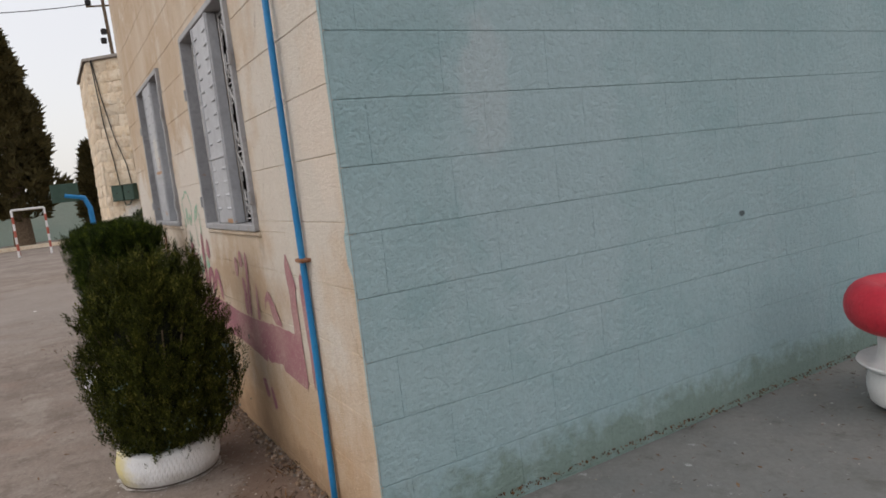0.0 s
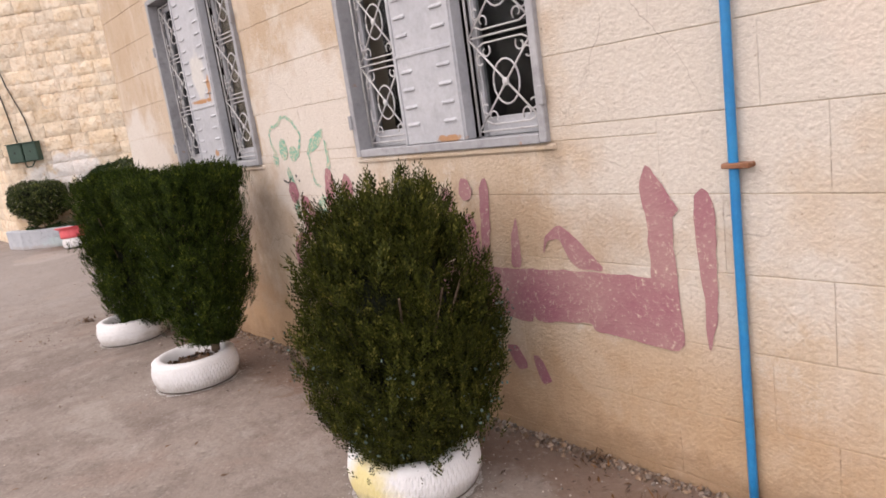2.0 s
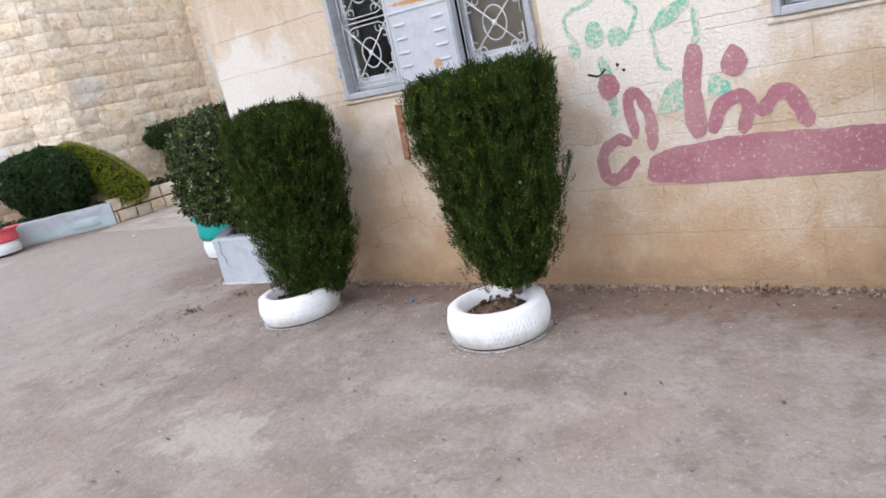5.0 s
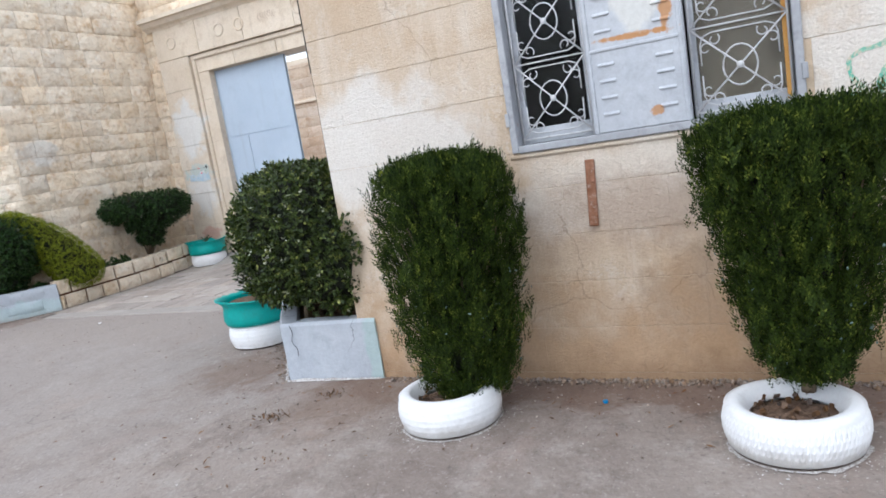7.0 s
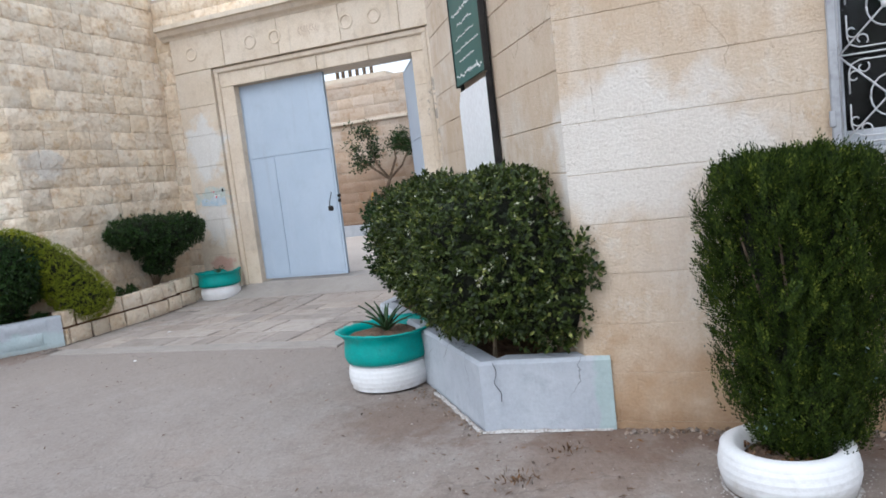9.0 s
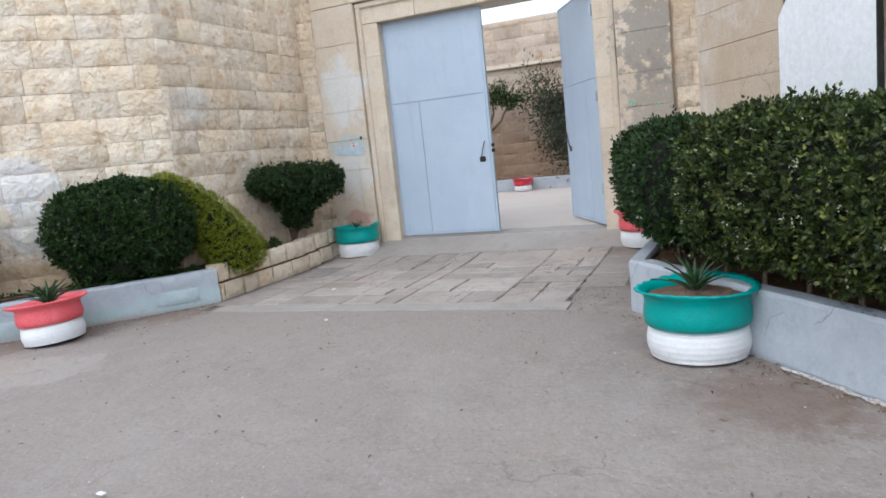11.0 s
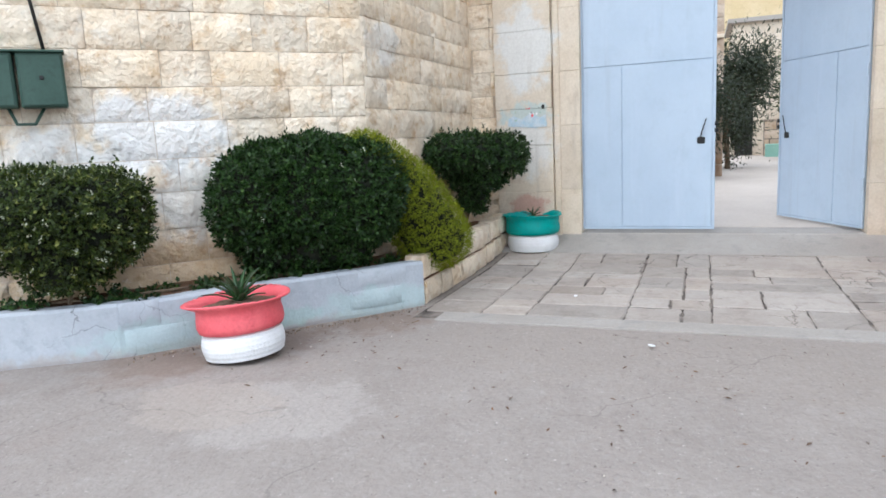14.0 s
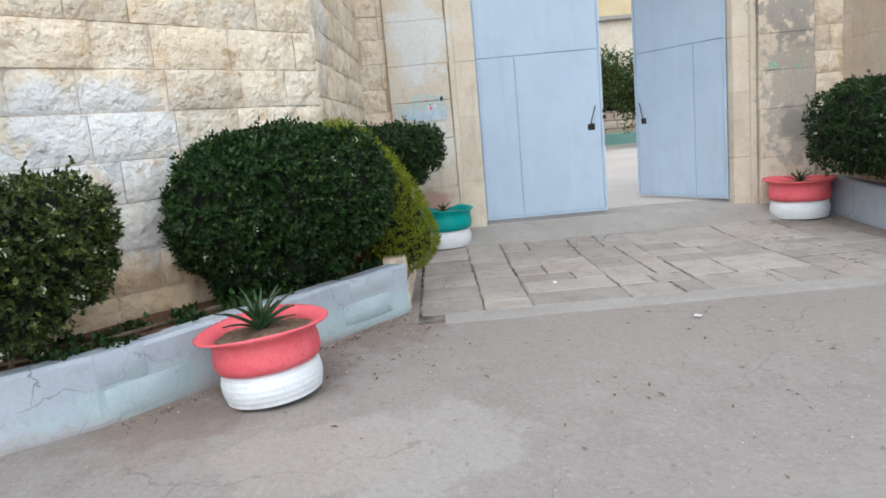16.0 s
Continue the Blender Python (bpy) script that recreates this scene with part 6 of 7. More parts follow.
# ---- courtyard things ----
def tree(name, base, height, crown, count, seed, leaf, label, limbs=6, size=(0.05, 0.09), trunk=0.07, wide=0.3):
    """A tapered trunk with limbs, and leaves in clumps round the limb ends; crown: half widths, half height, centre height."""
    rng = np.random.default_rng(seed)
    g = empty(name, pose(*base), label, "tree")
    bm = bmesh.new()
    fork = height * 0.3
    tube(bm, [(0, 0, 0), (0.04, 0.02, fork * 0.5), (0.0, 0.05, fork)], trunk, 8, trunk * 0.75)
    clumps = []
    for k in range(limbs):
        a = k * 2.4 + seed
        r = crown[0] * rng.uniform(0.45, 0.9)
        end = Vector((r * math.cos(a), r * math.sin(a), crown[2] + crown[1] * rng.uniform(-0.6, 0.8)))
        mid = Vector((0, 0.05, fork)).lerp(end, 0.5) + Vector((0, 0, 0.12))
        tube(bm, [(0, 0.05, fork), mid, end], trunk * 0.6, 6, trunk * 0.15)
        clumps += [end, mid.lerp(end, 0.5), mid.lerp(end, 0.75)]
        for j in range(3):
            tip = end + Vector(rng.normal(0, crown[0] * 0.3, 3))
            tube(bm, [mid.lerp(end, 0.6), tip], trunk * 0.2, 5, trunk * 0.08)
            clumps.append(tip)
    part("trunk", bm, BARK, g, smooth=True)
    c = np.array(clumps)[rng.integers(0, len(clumps), count)]
    off = rng.normal(0, 1, (count, 3)) * np.array([crown[0], crown[0], crown[1]]) * 0.24
    along, side = spread_dirs(rng, unit(off), 0.1, 0.7)
    leaf_cards("crown", c + off, along, side, rng.uniform(*size, count), rng.uniform(*size, count) * wide, leaf, g)
    return g


def forked_tree(base, seed):
    """A slender tree with a bent trunk, three spreading limbs and open clumps of large leaves."""
    rng = np.random.default_rng(seed)
    g = empty("court_tree", pose(*base), "slender forked tree with open foliage in the courtyard", "tree")
    part("trunk", tube(bmesh.new(), [(0, 0, 0), (-0.02, 0.03, 0.4), (0.0, 0.06, 0.75), (0.03, -0.06, 1.0), (0.05, -0.12, 1.18)], 0.06, 8, 0.042), BARK, g, smooth=True)
    clumps = []
    for end, bend in (((0.0, 0.40, 2.5), (0.0, 0.16, 1.6)), ((0.1, -0.85, 1.95), (0.1, -0.50, 1.5)), ((0.3, -0.30, 2.1), (0.2, -0.30, 1.7)), ((-0.1, 0.55, 1.75), (0.0, 0.22, 1.45))):
        e, b, o = Vector(end), Vector(bend), Vector((0.05, -0.12, 1.18))
        part("limb", tube(bmesh.new(), [o, b, b.lerp(e, 0.5) + Vector((0.03, 0.04, 0.03)), e], 0.034, 6, 0.012), BARK, g, smooth=True)
        twigs = bmesh.new()
        for _ in range(9):
            a = b.lerp(e, rng.uniform(0.3, 1.0))
            tip = a + Vector((rng.normal(0, 0.16), rng.normal(0, 0.20), rng.uniform(0.02, 0.36)))
            tube(twigs, [a, tip], 0.009, 5, 0.004)
            clumps += [tip, a.lerp(tip, 0.6)]
        part("twigs", twigs, BARK, g)
    n = 2600
    off = rng.normal(0, 0.085, (n, 3))
    along, side = spread_dirs(rng, unit(off), 0.1, 0.7)
    leaf_cards("crown", np.array(clumps)[rng.integers(0, len(clumps), n)] + off, along, side, rng.uniform(0.06, 0.11, n), rng.uniform(0.025, 0.045, n), HEDGE, g)


bm = bmesh.new()
box(bm, 13.15, 13.3, 12.5, 18.0, 0.15, 0.46, bevel=0.01)
tagged(part("court_planter", bm, KERB_PAINT), "low grey painted planter edge in the courtyard", "planter", kind="structure")
soil_bed("soil_bed_court", [(13.3, 12.5), (14.8, 12.5), (14.8, 18.0), (13.3, 18.0)], 0.40, 8, "reddish courtyard planter soil")
tree("olive_tree", (14.0, 12.95, 0.36), 2.9, (0.85, 1.15, 1.5), 15000, 31, OLIVE, "dense grey-green olive tree by the courtyard wall", 12, (0.06, 0.12))
forked_tree((13.9, 15.3, 0.36), 32)
planks = empty("plank_bundle", pose(13.55, 15.62, 0.38), "weathered wooden planks leaning beside the courtyard tree", "planks")
for k in range(4):
    part("plank", box(bmesh.new(), -0.012, 0.012, -0.045, 0.045, 0.0, 0.95 - 0.07 * k, m=pose(0.04 * k, 0.085 * k, 0, 6, 10 + 2 * k, 0), bevel=0.003), ORANGE if k == 1 else BARK, planks)
tree("yellow_green_tree", (21.5, 9.0, 0.19), 4.0, (1.1, 0.6, 2.25), 9000, 33, SPRING, "airy yellow-green tree in the courtyard", 14, (0.10, 0.20), 0.07, 0.4)
tree("olive_tree", (17.6, 12.0, 0.19), 3.2, (0.95, 1.4, 1.7), 16000, 34, OLIVE, "grey-green olive tree in the courtyard", 14, (0.08, 0.16))
tree("court_tree", (21.8, 7.0, 0.19), 3.2, (1.1, 0.7, 1.8), 9000, 35, SPRING, "leafy green tree in the courtyard", 14, (0.10, 0.20), 0.06, 0.4)
tyre_pot((13.0, 14.1, SILL), RED, "red", 9, 0.7, 0)


def far_building():
    g = empty("school_block", Matrix(), "pale stone school block with a barred window, across the courtyard", "building")
    boxed("wall", (26.0, 30.0, 2.0, 11.6, 0.0, 4.9), DRESSED, g)
    boxed("roof", (25.8, 30.2, 1.8, 11.8, 4.9, 5.05), CEMENT, g)
    # No opening here: the doorway's inner shade is a flat black panel.
    boxed("door", (25.96, 26.02, 10.9, 11.5, 0.2, 2.2), BLACK, g, "black panel standing in for a shaded open doorway")
    for y0 in (8.6, 5.2):
        w = boxed("window", (25.97, 26.02, y0, y0 + 1.25, 1.15, 2.35), BLACK, g, "dark window with a pale frame")
        for d in ((y0 - 0.06, y0, 1.1, 2.4), (y0 + 1.25, y0 + 1.31, 1.1, 2.4), (y0 + 0.6, y0 + 0.65, 1.15, 2.35), (y0, y0 + 1.25, 2.35, 2.41), (y0 - 0.08, y0 + 1.33, 1.07, 1.15), (y0, y0 + 1.25, 1.72, 1.77)):
            boxed("frame", (25.92, 25.98, *d), SIGN_WHITE, w, bevel=0.0)
    p = empty("yellow_building", Matrix(), "tall yellow stone building beyond the school block", "building")
    boxed("wall", (34.0, 42.0, -4.0, 13.0, 0.0, 9.2), YELLOW_WALL, p)
    boxed("parapet", (33.9, 42.1, -4.1, 13.1, 9.2, 9.4), CEMENT, p)
    boxed("pilaster", (33.88, 34.02, 8.4, 8.8, 0.0, 9.2), DRESSED, p)
    tagged(boxed("court_planter_far", (24.2, 24.45, 3.0, 10.6, 0.15, 0.62), MINT, bevel=0.02), "low mint green planter edge in the courtyard", "planter", kind="structure")
    bush("low_bush", [(25.55, 8.9, 1.75, 0.35, 0.6, 0.6), (25.55, 8.0, 1.7, 0.35, 0.6, 0.65), (25.55, 7.0, 1.8, 0.35, 0.6, 0.55), (25.55, 6.0, 1.7, 0.35, 0.6, 0.6)], 6000, 36, OLIVE, "grey-green bushes behind the low courtyard wall", "bush", stems=[[(25.55, 8.9, 0.2), (25.55, 8.9, 1.4)], [(25.55, 7.0, 0.2), (25.55, 7.0, 1.4)]], size=(0.07, 0.12))
    low, ml, ll = wall("wall_court_low", (25.0, 3.0), (25.0, 10.6), 0.15, 1.45, JOINT, "low wall of brown blocks in the courtyard", thick=0.2)
    courses(low, ml, ll, 0.19, 1.45, 0.31, (0.6, 0.75), 0.03, COURT_STONE, name="block", kind="rough", seed=14, deep=0.03)


far_building()


def roof_columns():
    tagged(boxed("far_house", (17.4, 24.0, 16.4, 24.0, 0.0, 4.9), DRESSED), "pale stone house behind the courtyard wall", "building", kind="structure")
    g = empty("unfinished_columns", Matrix(), "unfinished concrete columns under a slab on a roof", "structure", group="")
    for y in (16.9, 17.15, 17.4, 17.65, 17.9, 18.1):
        boxed("column", (17.5, 17.62, y, y + 0.07, 4.9, 5.35), BARK, g)
    boxed("slab", (17.4, 17.9, 16.8, 18.3, 5.35, 5.45), MORTAR, g)


roof_columns()

# ---- far yard to the north ----
tagged(boxed("wall_yard", (-40, 30, 47.0, 47.3, 0.0, 3.0), FAR_TEAL), "pale green rendered yard wall", "wall", kind="structure")
tagged(boxed("kerb_yard", (-40, 30, 38.0, 38.4, 0.0, 0.18), STONE), "dusty stone kerb before the yard wall", "kerb", kind="structure")


def cypress(base, height, radius, count, seed):
    rng = np.random.default_rng(seed)
    g = empty("cypress_tree", pose(*base), "tall dark cypress against the evening sky", "tree", group="cypresses")
    part("trunk", tube(bmesh.new(), [(0, 0, 0), (0.05, 0, height * 0.4), (0, 0, height * 0.95)], 0.3 * radius / 1.6, 8, 0.04), BARK, g)
    t = rng.random(count) ** 0.8
    ang = rng.random(count) * math.tau
    z = height * (0.13 + 0.87 * t)
    env = radius * np.minimum(1.0, 3.2 * t + 0.45) * (1 - t) ** 0.65
    lump = np.array([0.75 + 0.5 * noise.noise((1.6 * math.cos(a), 1.6 * math.sin(a), 0.9 * b + seed)) for a, b in zip(ang, z)])
    r = env * lump * (1 - 0.5 * rng.random(count) ** 2)
    out = np.stack([np.cos(ang), np.sin(ang), np.full(count, 0.5)], 1)
    along, side = spread_dirs(rng, unit(out), 0.35, 0.35)
    leaf_cards("crown", np.stack([r * np.cos(ang), r * np.sin(ang), z], 1), along, side, rng.uniform(0.25, 0.6, count), rng.uniform(0.08, 0.2, count), CYPRESS, g, fan=3)


cypress((-1.2, 39.5, 0), 10.6, 2.7, 5200, 41)
cypress((-6.2, 41, 0), 11.5, 2.2, 5000, 42)
cypress((2.35, 39.0, 0), 4.6, 1.0, 2500, 43)


def far_things():
    g = empty("football_goal", pose(-0.45, 31.0, 0), "small football goal of faded red and white tubes", "goal")
    for dx in (-0.75, 0.35):
        for k in range(7):
            part("post_section", tube(bmesh.new(), [(dx, 0, 0.26 * k), (dx, 0, 0.26 * k + 0.26)], 0.045, 8), RED_WHITE if k % 2 else SIGN_WHITE, g)
        part("stay", tube(bmesh.new(), [(dx, 0, 1.8), (dx, 1.0, 0.02)], 0.03, 6), RED_WHITE, g)
    part("crossbar", tube(bmesh.new(), [(-0.75, 0, 1.82), (0.35, 0, 1.82)], 0.045, 8), SIGN_WHITE, g)
    h = empty("basketball_stand", pose(1.25, 30.0, 0), "dark backboard on a bent blue steel stand", "basketball stand")
    part("post", tube(bmesh.new(), [(0.25, 0, 0), (0.2, 0, 1.6), (0.05, 0, 2.0), (-0.6, 0, 2.15)], 0.10, 8), BLUE_PIPE, h)
    boxed("backboard", (-1.05, -0.1, -0.06, -0.02, 1.9, 2.6), GREEN_BOX, h, bevel=0.01)
    p = empty("utility_pole", pose(3.55, 34.5, 0), "thin utility pole with insulators and wires", "utility pole")
    part("pole", tube(bmesh.new(), [(0.3, 0, 0), (0, 0, 10.8)], 0.10, 8, 0.07), BARK, p)
    part("crossarm", tube(bmesh.new(), [(-0.7, 0, 10.4), (0.6, 0, 10.5)], 0.04, 6), BARK, p)
    for dx, z in ((-0.6, 10.45), (0.45, 10.5), (-0.15, 9.2), (-0.2, 8.8)):
        boxed("insulator", (dx - 0.12, dx + 0.12, -0.1, 0.1, z, z + 0.25), BLACK, p, bevel=0.04)
    bm = tube(bmesh.new(), [(2.95 - 1.2 * k, 34.5 - 0.4 * k, 10.5 - 0.3 * k + 0.018 * k * k) for k in range(16)], 0.02, 5)
    tagged(part("overhead_wire", bm, BLACK), "thin sagging black overhead wire", "wire")


far_things()

# ---- litter and weeds ----
def litter(name, spots, count, size, material, label, seed, flat=True):
    rnd = random.Random(seed)
    bm = bmesh.new()
    for _ in range(count):
        cx, cy, sx, sy = rnd.choice(spots)
        x, y = rnd.gauss(cx, sx), rnd.gauss(cy, sy)
        if x > 5.85 or (x > 0.9 and y < 9.0 and y > 2.3):
            continue
        s = rnd.uniform(*size)
        z = ground_z(x, y) + (0.085 if x > 1.03 and y < 2.3 else 0.0) + 0.003
        m = Matrix.Translation((x, y, z)) @ Euler((rnd.uniform(-0.3, 0.3), rnd.uniform(-0.3, 0.3), rnd.random() * 6.3)).to_matrix().to_4x4()
        if flat:
            p = [(-s, 0, 0), (-0.2 * s, 0.35 * s, 0.12 * s), (s, 0, 0.05 * s), (-0.1 * s, -0.35 * s, 0.12 * s)]
            bm.faces.new([bm.verts.new(m @ Vector(q)) for q in p])
        else:
            got = bmesh.ops.create_icosphere(bm, subdivisions=1, radius=s)["verts"]
            for v in got:
                v.co = m @ Vector((v.co.x * rnd.uniform(0.8, 1.2), v.co.y * 0.8, v.co.z * 0.55))
    tagged(part(name, bm, material), label, "litter", kind="stuff")


SPOTS = [(0.75, 5.0, 0.12, 1.8), (0.6, 6.9, 0.25, 0.8), (0.3, 8.6, 0.5, 0.5), (0.6, 2.9, 0.15, 0.35), (4.2, 13.3, 0.8, 0.8), (4.4, 11.8, 0.8, 0.6), (-0.5, 7.5, 1.2, 2.0), (0.5, 12.5, 1.5, 1.5), (2.4, 15.0, 0.5, 0.4), (2.5, 1.7, 1.0, 0.4), (4.0, 1.9, 0.6, 0.25), (1.6, 9.6, 0.3, 0.3)]
litter("dead_leaves", SPOTS + [(2.0, 12.3, 0.8, 1.0), (3.2, 10.9, 0.3, 0.3)], 2000, (0.005, 0.022), LITTER, "scattered dry brown leaves", 51)
litter("joint_dirt", [(4.3 + 0.3 * (k % 4), 11.2 + 0.31 * k, 0.45, 0.05) for k in range(11)] + [(3.4 + 0.35 * k, 12.8, 0.04, 0.8) for k in range(6)], 900, (0.006, 0.020), LITTER, "dark crumbs and leaf bits in the paving joints", 53)
litter("pebbles", SPOTS + [(-1.0, 9.0, 1.5, 3.0), (0.0, 14.0, 1.2, 1.5)], 1100, (0.002, 0.007), PEBBLE, "scattered small stones and grit", 52, False)


def rubble(name, a, b, width, count, size, material, label, seed, z0=0.0):
    """Crumbs of plaster and dirt heaped along the foot of a wall from a to b."""
    rnd = random.Random(seed)
    a, b = Vector(a), Vector(b)
    side = Vector((-(b - a).y, (b - a).x)).normalized()
    shape = [Vector(v) for v in ((1, 0, 0), (-1, 0, 0), (0, 1, 0), (0, -1, 0), (0, 0, 1), (0, 0, -1))]
    tris = ((0, 2, 4), (2, 1, 4), (1, 3, 4), (3, 0, 4), (2, 0, 5), (1, 2, 5), (3, 1, 5), (0, 3, 5))
    verts, faces = [], []
    for _ in range(count):
        p = a.lerp(b, rnd.random()) + side * abs(rnd.gauss(0, width))
        s = rnd.uniform(*size) * rnd.choice((0.5, 0.7, 1.0))
        turn = Euler((rnd.random() * 6, rnd.random() * 6, rnd.random() * 6)).to_matrix()
        home = Vector((p.x, p.y, z0 + ground_z(p.x, p.y) + s * 0.2))
        faces += [tuple(len(verts) + i for i in t) for t in tris]
        verts += [turn @ (v * (s * rnd.uniform(0.6, 1.3))) + home for v in shape]
    me = bpy.data.meshes.new(name)
    me.from_pydata(verts, [], faces)
    me.materials.append(material)
    tagged(new(name, me), label, "rubble", kind="stuff")


rubble("rubble_cream", (0.925, 2.4), (0.925, 8.3), 0.04, 2600, (0.004, 0.017), DIRT, "crumbs of dirt and plaster along the cream wall", 71)
rubble("rubble_teal", (6.0, 2.32), (1.0, 2.32), 0.025, 900, (0.002, 0.009), LITTER, "crumbs of dark dirt along the teal wall", 72, 0.085)
rubble("rubble_planter", (3.15, 14.64), (1.5, 16.02), 0.05, 500, (0.003, 0.010), DIRT, "crumbs of dirt along the low planter wall", 73)
rubble("rubble_hedge", (0.82, 9.02), (2.6, 10.45), 0.05, 400, (0.003, 0.010), DIRT, "crumbs of dirt along the hedge planter", 74)


def weeds(x, y, n, h, seed, leaf):
    rng = np.random.default_rng(seed)
    g = empty("weed_tuft", pose(x, y, ground_z(x, y)), "small dry weed tuft at the wall's foot", "weed", group="weeds")
    ang = rng.random(n) * math.tau
    out = np.stack([np.cos(ang), np.sin(ang), np.full(n, 0.6)], 1)
    along, side = spread_dirs(rng, unit(out), 0.3, 0.3)
    leaf_cards("tuft", rng.normal(0, 0.03, (n, 3)) * np.array([1, 1.6, 0.1]) + np.array([0, 0, 0.004]), along, side, rng.uniform(0.3, 1.0, n) * h, np.full(n, 0.007), leaf, g)["kind"] = "stuff"


for k, (x, y, n, h) in enumerate(((0.80, 2.75, 120, 0.09), (0.72, 3.1, 70, 0.06), (0.86, 3.45, 60, 0.06), (0.30, 8.72, 60, 0.05), (0.62, 8.55, 50, 0.04), (0.84, 4.9, 50, 0.05), (-0.15, 8.35, 20, 0.03))):
    weeds(x, y, n, h, 60 + k, THUJA_OLIVE if k == 0 else LITTER)
bm = bmesh.new()
lathe(bm, [(0.012, 0), (0.014, 0.002), (0.014, 0.012), (0.002, 0.013)], 14, (0.62, 6.9, 0.002))
tagged(part("bottle_cap", bm, BLUE_PIPE), "small blue plastic bottle cap on the ground", "bottle cap")
for k, (x, y) in enumerate(((3.6, 13.55), (2.4, 12.9), (-0.4, 12.3))):
    boxed_bm = box(bmesh.new(), -0.025, 0.02, -0.012, 0.014, 0.0, 0.008, m=pose(x, y, ground_z(x, y) + 0.012, 4, 3, 40 * k), bevel=0.003)
    tagged(part("paper_scrap", boxed_bm, SIGN_WHITE), "tiny crumpled white paper scrap", "litter")

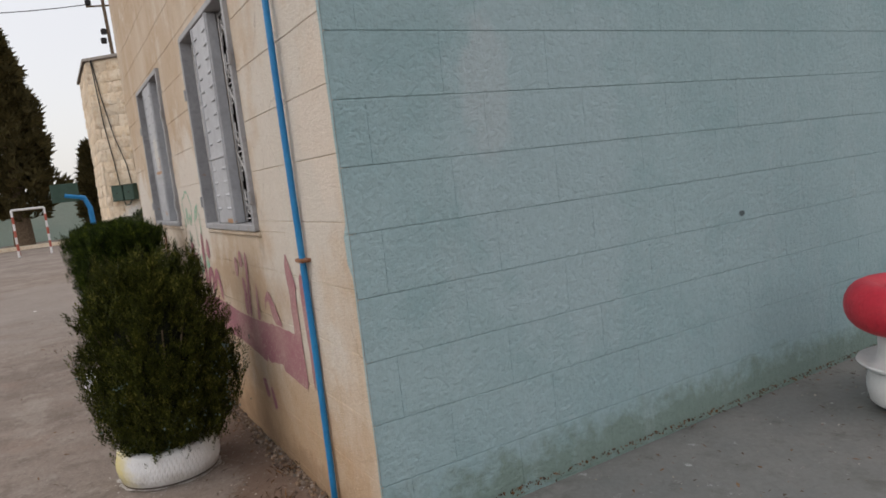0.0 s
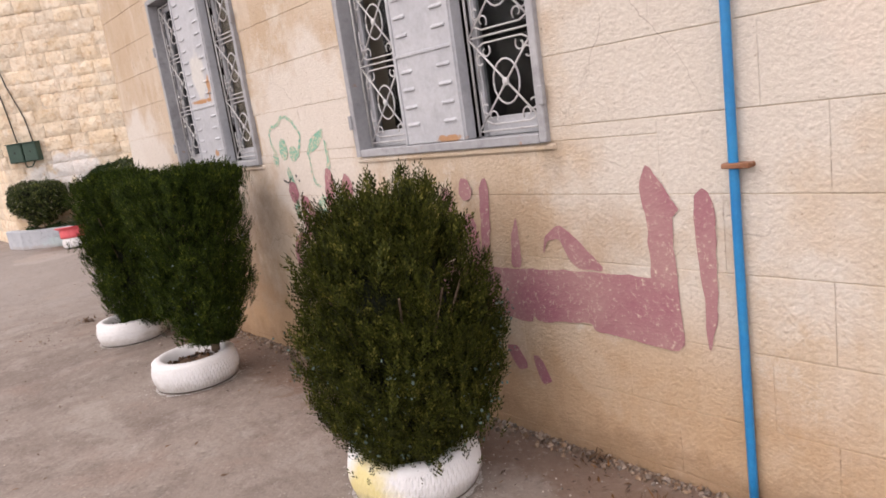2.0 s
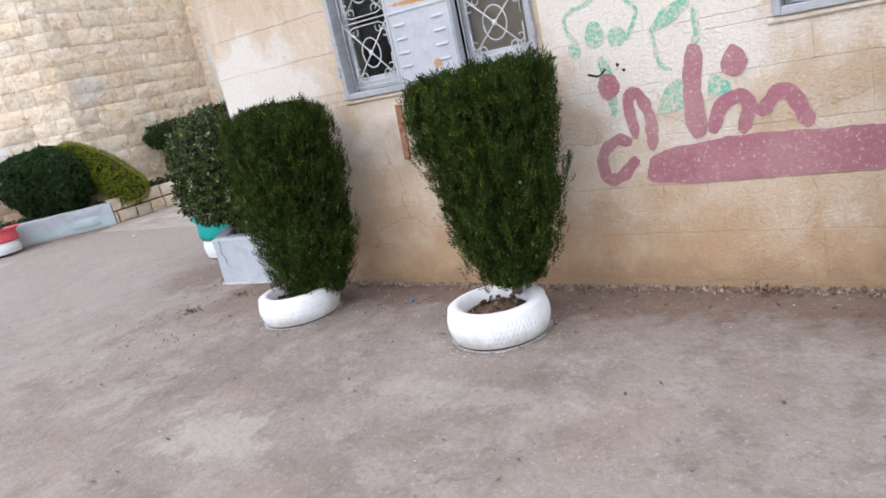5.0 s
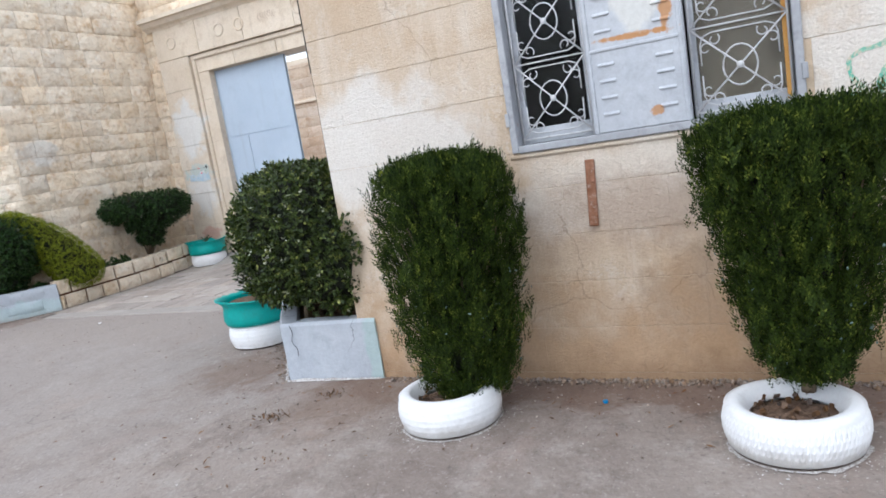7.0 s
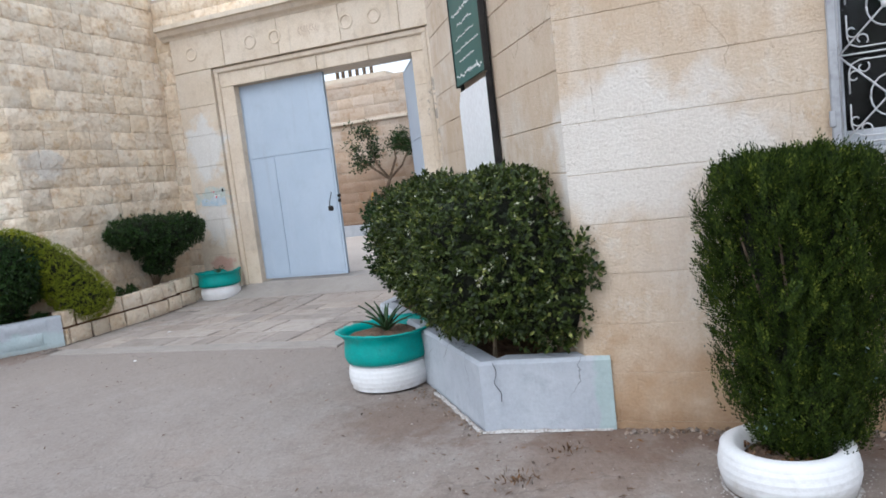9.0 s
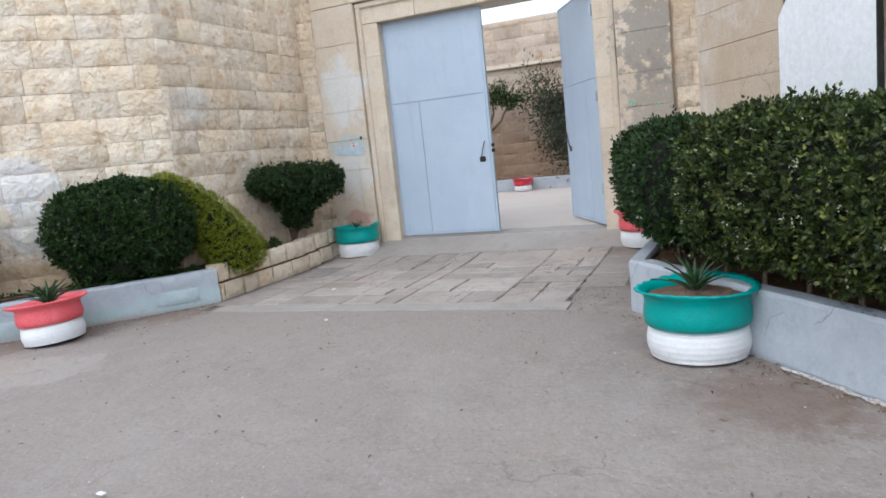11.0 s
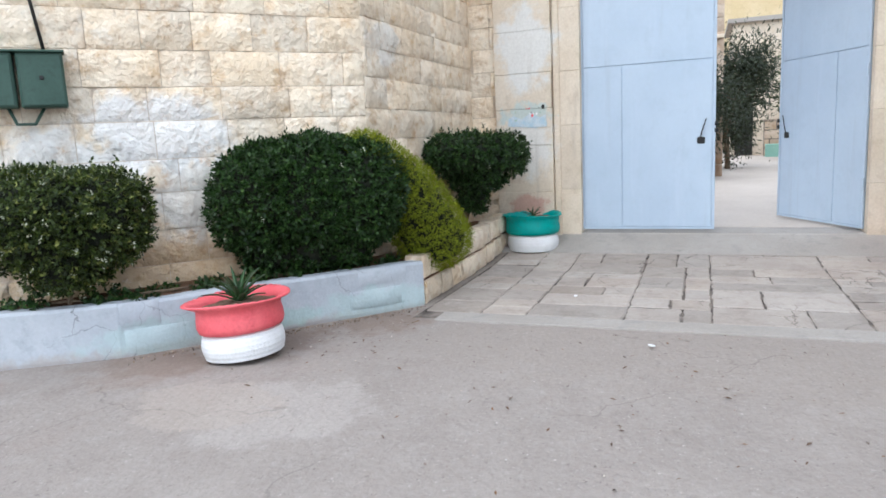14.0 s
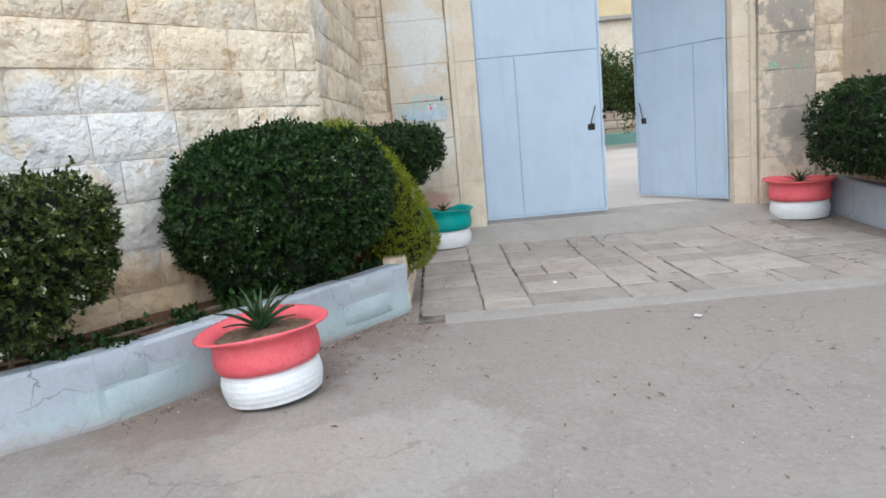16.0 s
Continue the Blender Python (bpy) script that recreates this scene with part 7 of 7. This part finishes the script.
# ---- pieces of floors and walls ----
def paving():
    bm = bmesh.new()
    xs = np.linspace(2.80, 5.44, 14)
    rows = [[bm.verts.new((x, y, ground_z(x, y) + z)) for y, z in ((10.98, -0.03), (10.98, 0.001), (14.60, 0.001), (14.60, -0.03))] for x in xs]
    for u, v in zip(rows, rows[1:]):
        for k in range(3):
            bm.faces.new((u[k], v[k], v[k + 1], u[k + 1]))
    bmesh.ops.recalc_face_normals(bm, faces=bm.faces)
    base = part("pavement_bed", bm, JOINT)
    tagged(boxed("pavement_edge", (2.76, 2.975, 10.95, 14.42, -0.03, 0.010), CEMENT, bevel=0.004), "smooth cement strip along the paving", "pavement", kind="structure")
    tagged(base, "old stone paving before the gate, with dirty joints", "pavement", kind="structure")
    rnd = random.Random(17)
    edges = [10.60, 11.0, 11.62, 12.55, 13.12, 13.80, 14.14, 14.585]
    for col, (c0, c1) in enumerate(zip(edges, edges[1:])):
        x = 2.98 if col else 3.55
        while x < (5.40 if col else 5.0):
            d = min(rnd.choice((0.22, 0.28, 0.36, 0.45, 0.56)), 5.43 - x)
            cuts = [c0, c1]
            if c1 - c0 > 0.5 and rnd.random() < 0.7:
                cuts.insert(1, c0 + (c1 - c0) * rnd.choice((0.35, 0.5, 0.62)))
            for y0, y1 in zip(cuts, cuts[1:]):
                g = rnd.uniform(0.002, 0.011)
                bm = bmesh.new()
                j = lambda: rnd.choice((-0.003, 0.004, 0.003, 0.022 * rnd.random(), -0.02 * rnd.random()))
                n = 5
                ring = []
                for k, (a0, b0, a1, b1) in enumerate(((x + g, y0 + g, x + d - g, y0 + g), (x + d - g, y0 + g, x + d - g, y1 - g), (x + d - g, y1 - g, x + g, y1 - g), (x + g, y1 - g, x + g, y0 + g))):
                    for i in range(n):
                        f = i / n
                        ring.append((a0 + (a1 - a0) * f + (j() * 0.5), b0 + (b1 - b0) * f + (j() * 0.5)))
                zz = rnd.uniform(0.006, 0.012)
                c = (x + d / 2, (y0 + y1) / 2)
                inner = [bm.verts.new((c[0] + (a - c[0]) * 0.95, c[1] + (b - c[1]) * 0.96, ground_z(a, b) + zz + rnd.uniform(-0.0015, 0.0015))) for a, b in ring]
                rim = [bm.verts.new((a, b, ground_z(a, b) + zz - 0.007)) for a, b in ring]
                bm.faces.new(inner)
                m = len(ring)
                for k in range(m):
                    bm.faces.new((rim[k], rim[(k + 1) % m], inner[(k + 1) % m], inner[k]))
                bmesh.ops.recalc_face_normals(bm, faces=bm.faces)
                part("flagstone", bm, FLAG, base)
            x += d


paving()
courses(wall_cream, m_cream, l_cream, -0.215, 4.88, 0.253, (0.52,), 0.0020, CREAM, holes=HOLES, seed=2, top=2.7, deep=0.006, side_gap=0.0004, jut=0.0003)
courses(wall_teal, m_teal, l_teal + 0.034, -0.20, 4.88, 0.243, (0.52,), 0.002, TEAL_WALL, seed=3, start=2.0, top=2.7, deep=0.006, side_gap=0.0003, jut=0.0002)
courses(wall_splay, m_splay, l_splay, -0.195, 4.88, 0.253, (0.52,), 0.005, CREAM, seed=4, deep=0.014, top=3.2, side_gap=0.0008, jut=0.0007)
courses(wall_recess, m_recess, l_recess, -0.195, 4.88, 0.253, (0.52,), 0.005, CREAM, seed=5, deep=0.014, top=2.7, side_gap=0.0008, jut=0.0007)
courses(wall_stone_recess, m_b, l_b, 0.0, 4.68, 0.25, (0.34, 0.42, 0.50), 0.005, STONE, name="stone", kind="rough", seed=6, deep=0.03, jut=0.007)
courses(wall_stone_splay, m_a, l_a, 0.0, 4.68, 0.25, (0.34, 0.42, 0.50), 0.005, STONE, name="stone", kind="rough", seed=7, deep=0.03, jut=0.007)
courses(wall_stone_side, m_s, l_s, 0.0, 4.68, 0.25, (0.42, 0.50, 0.58), 0.007, STONE, name="stone", kind="rough", seed=8, deep=0.03, jut=0.006)
GATE_HOLE = [(10.86 - 9.92, 14.17 - 9.92, -0.3, 3.32), (10.26 - 9.92, 14.81 - 9.92, -0.3, 3.82)]
courses(wall_gate, m_g, 5.2, 0.0, 4.43, 0.25, (0.40, 0.5), 0.008, STONE, name="stone", kind="rough", holes=GATE_HOLE, seed=9, deep=0.03, jut=0.004)
courses(wall_court, m_c, l_c, 0.15, 4.30, 0.28, (0.5, 0.62, 0.75), 0.007, COURT_STONE, name="stone", kind="rough", seed=10, deep=0.03, jut=0.006)
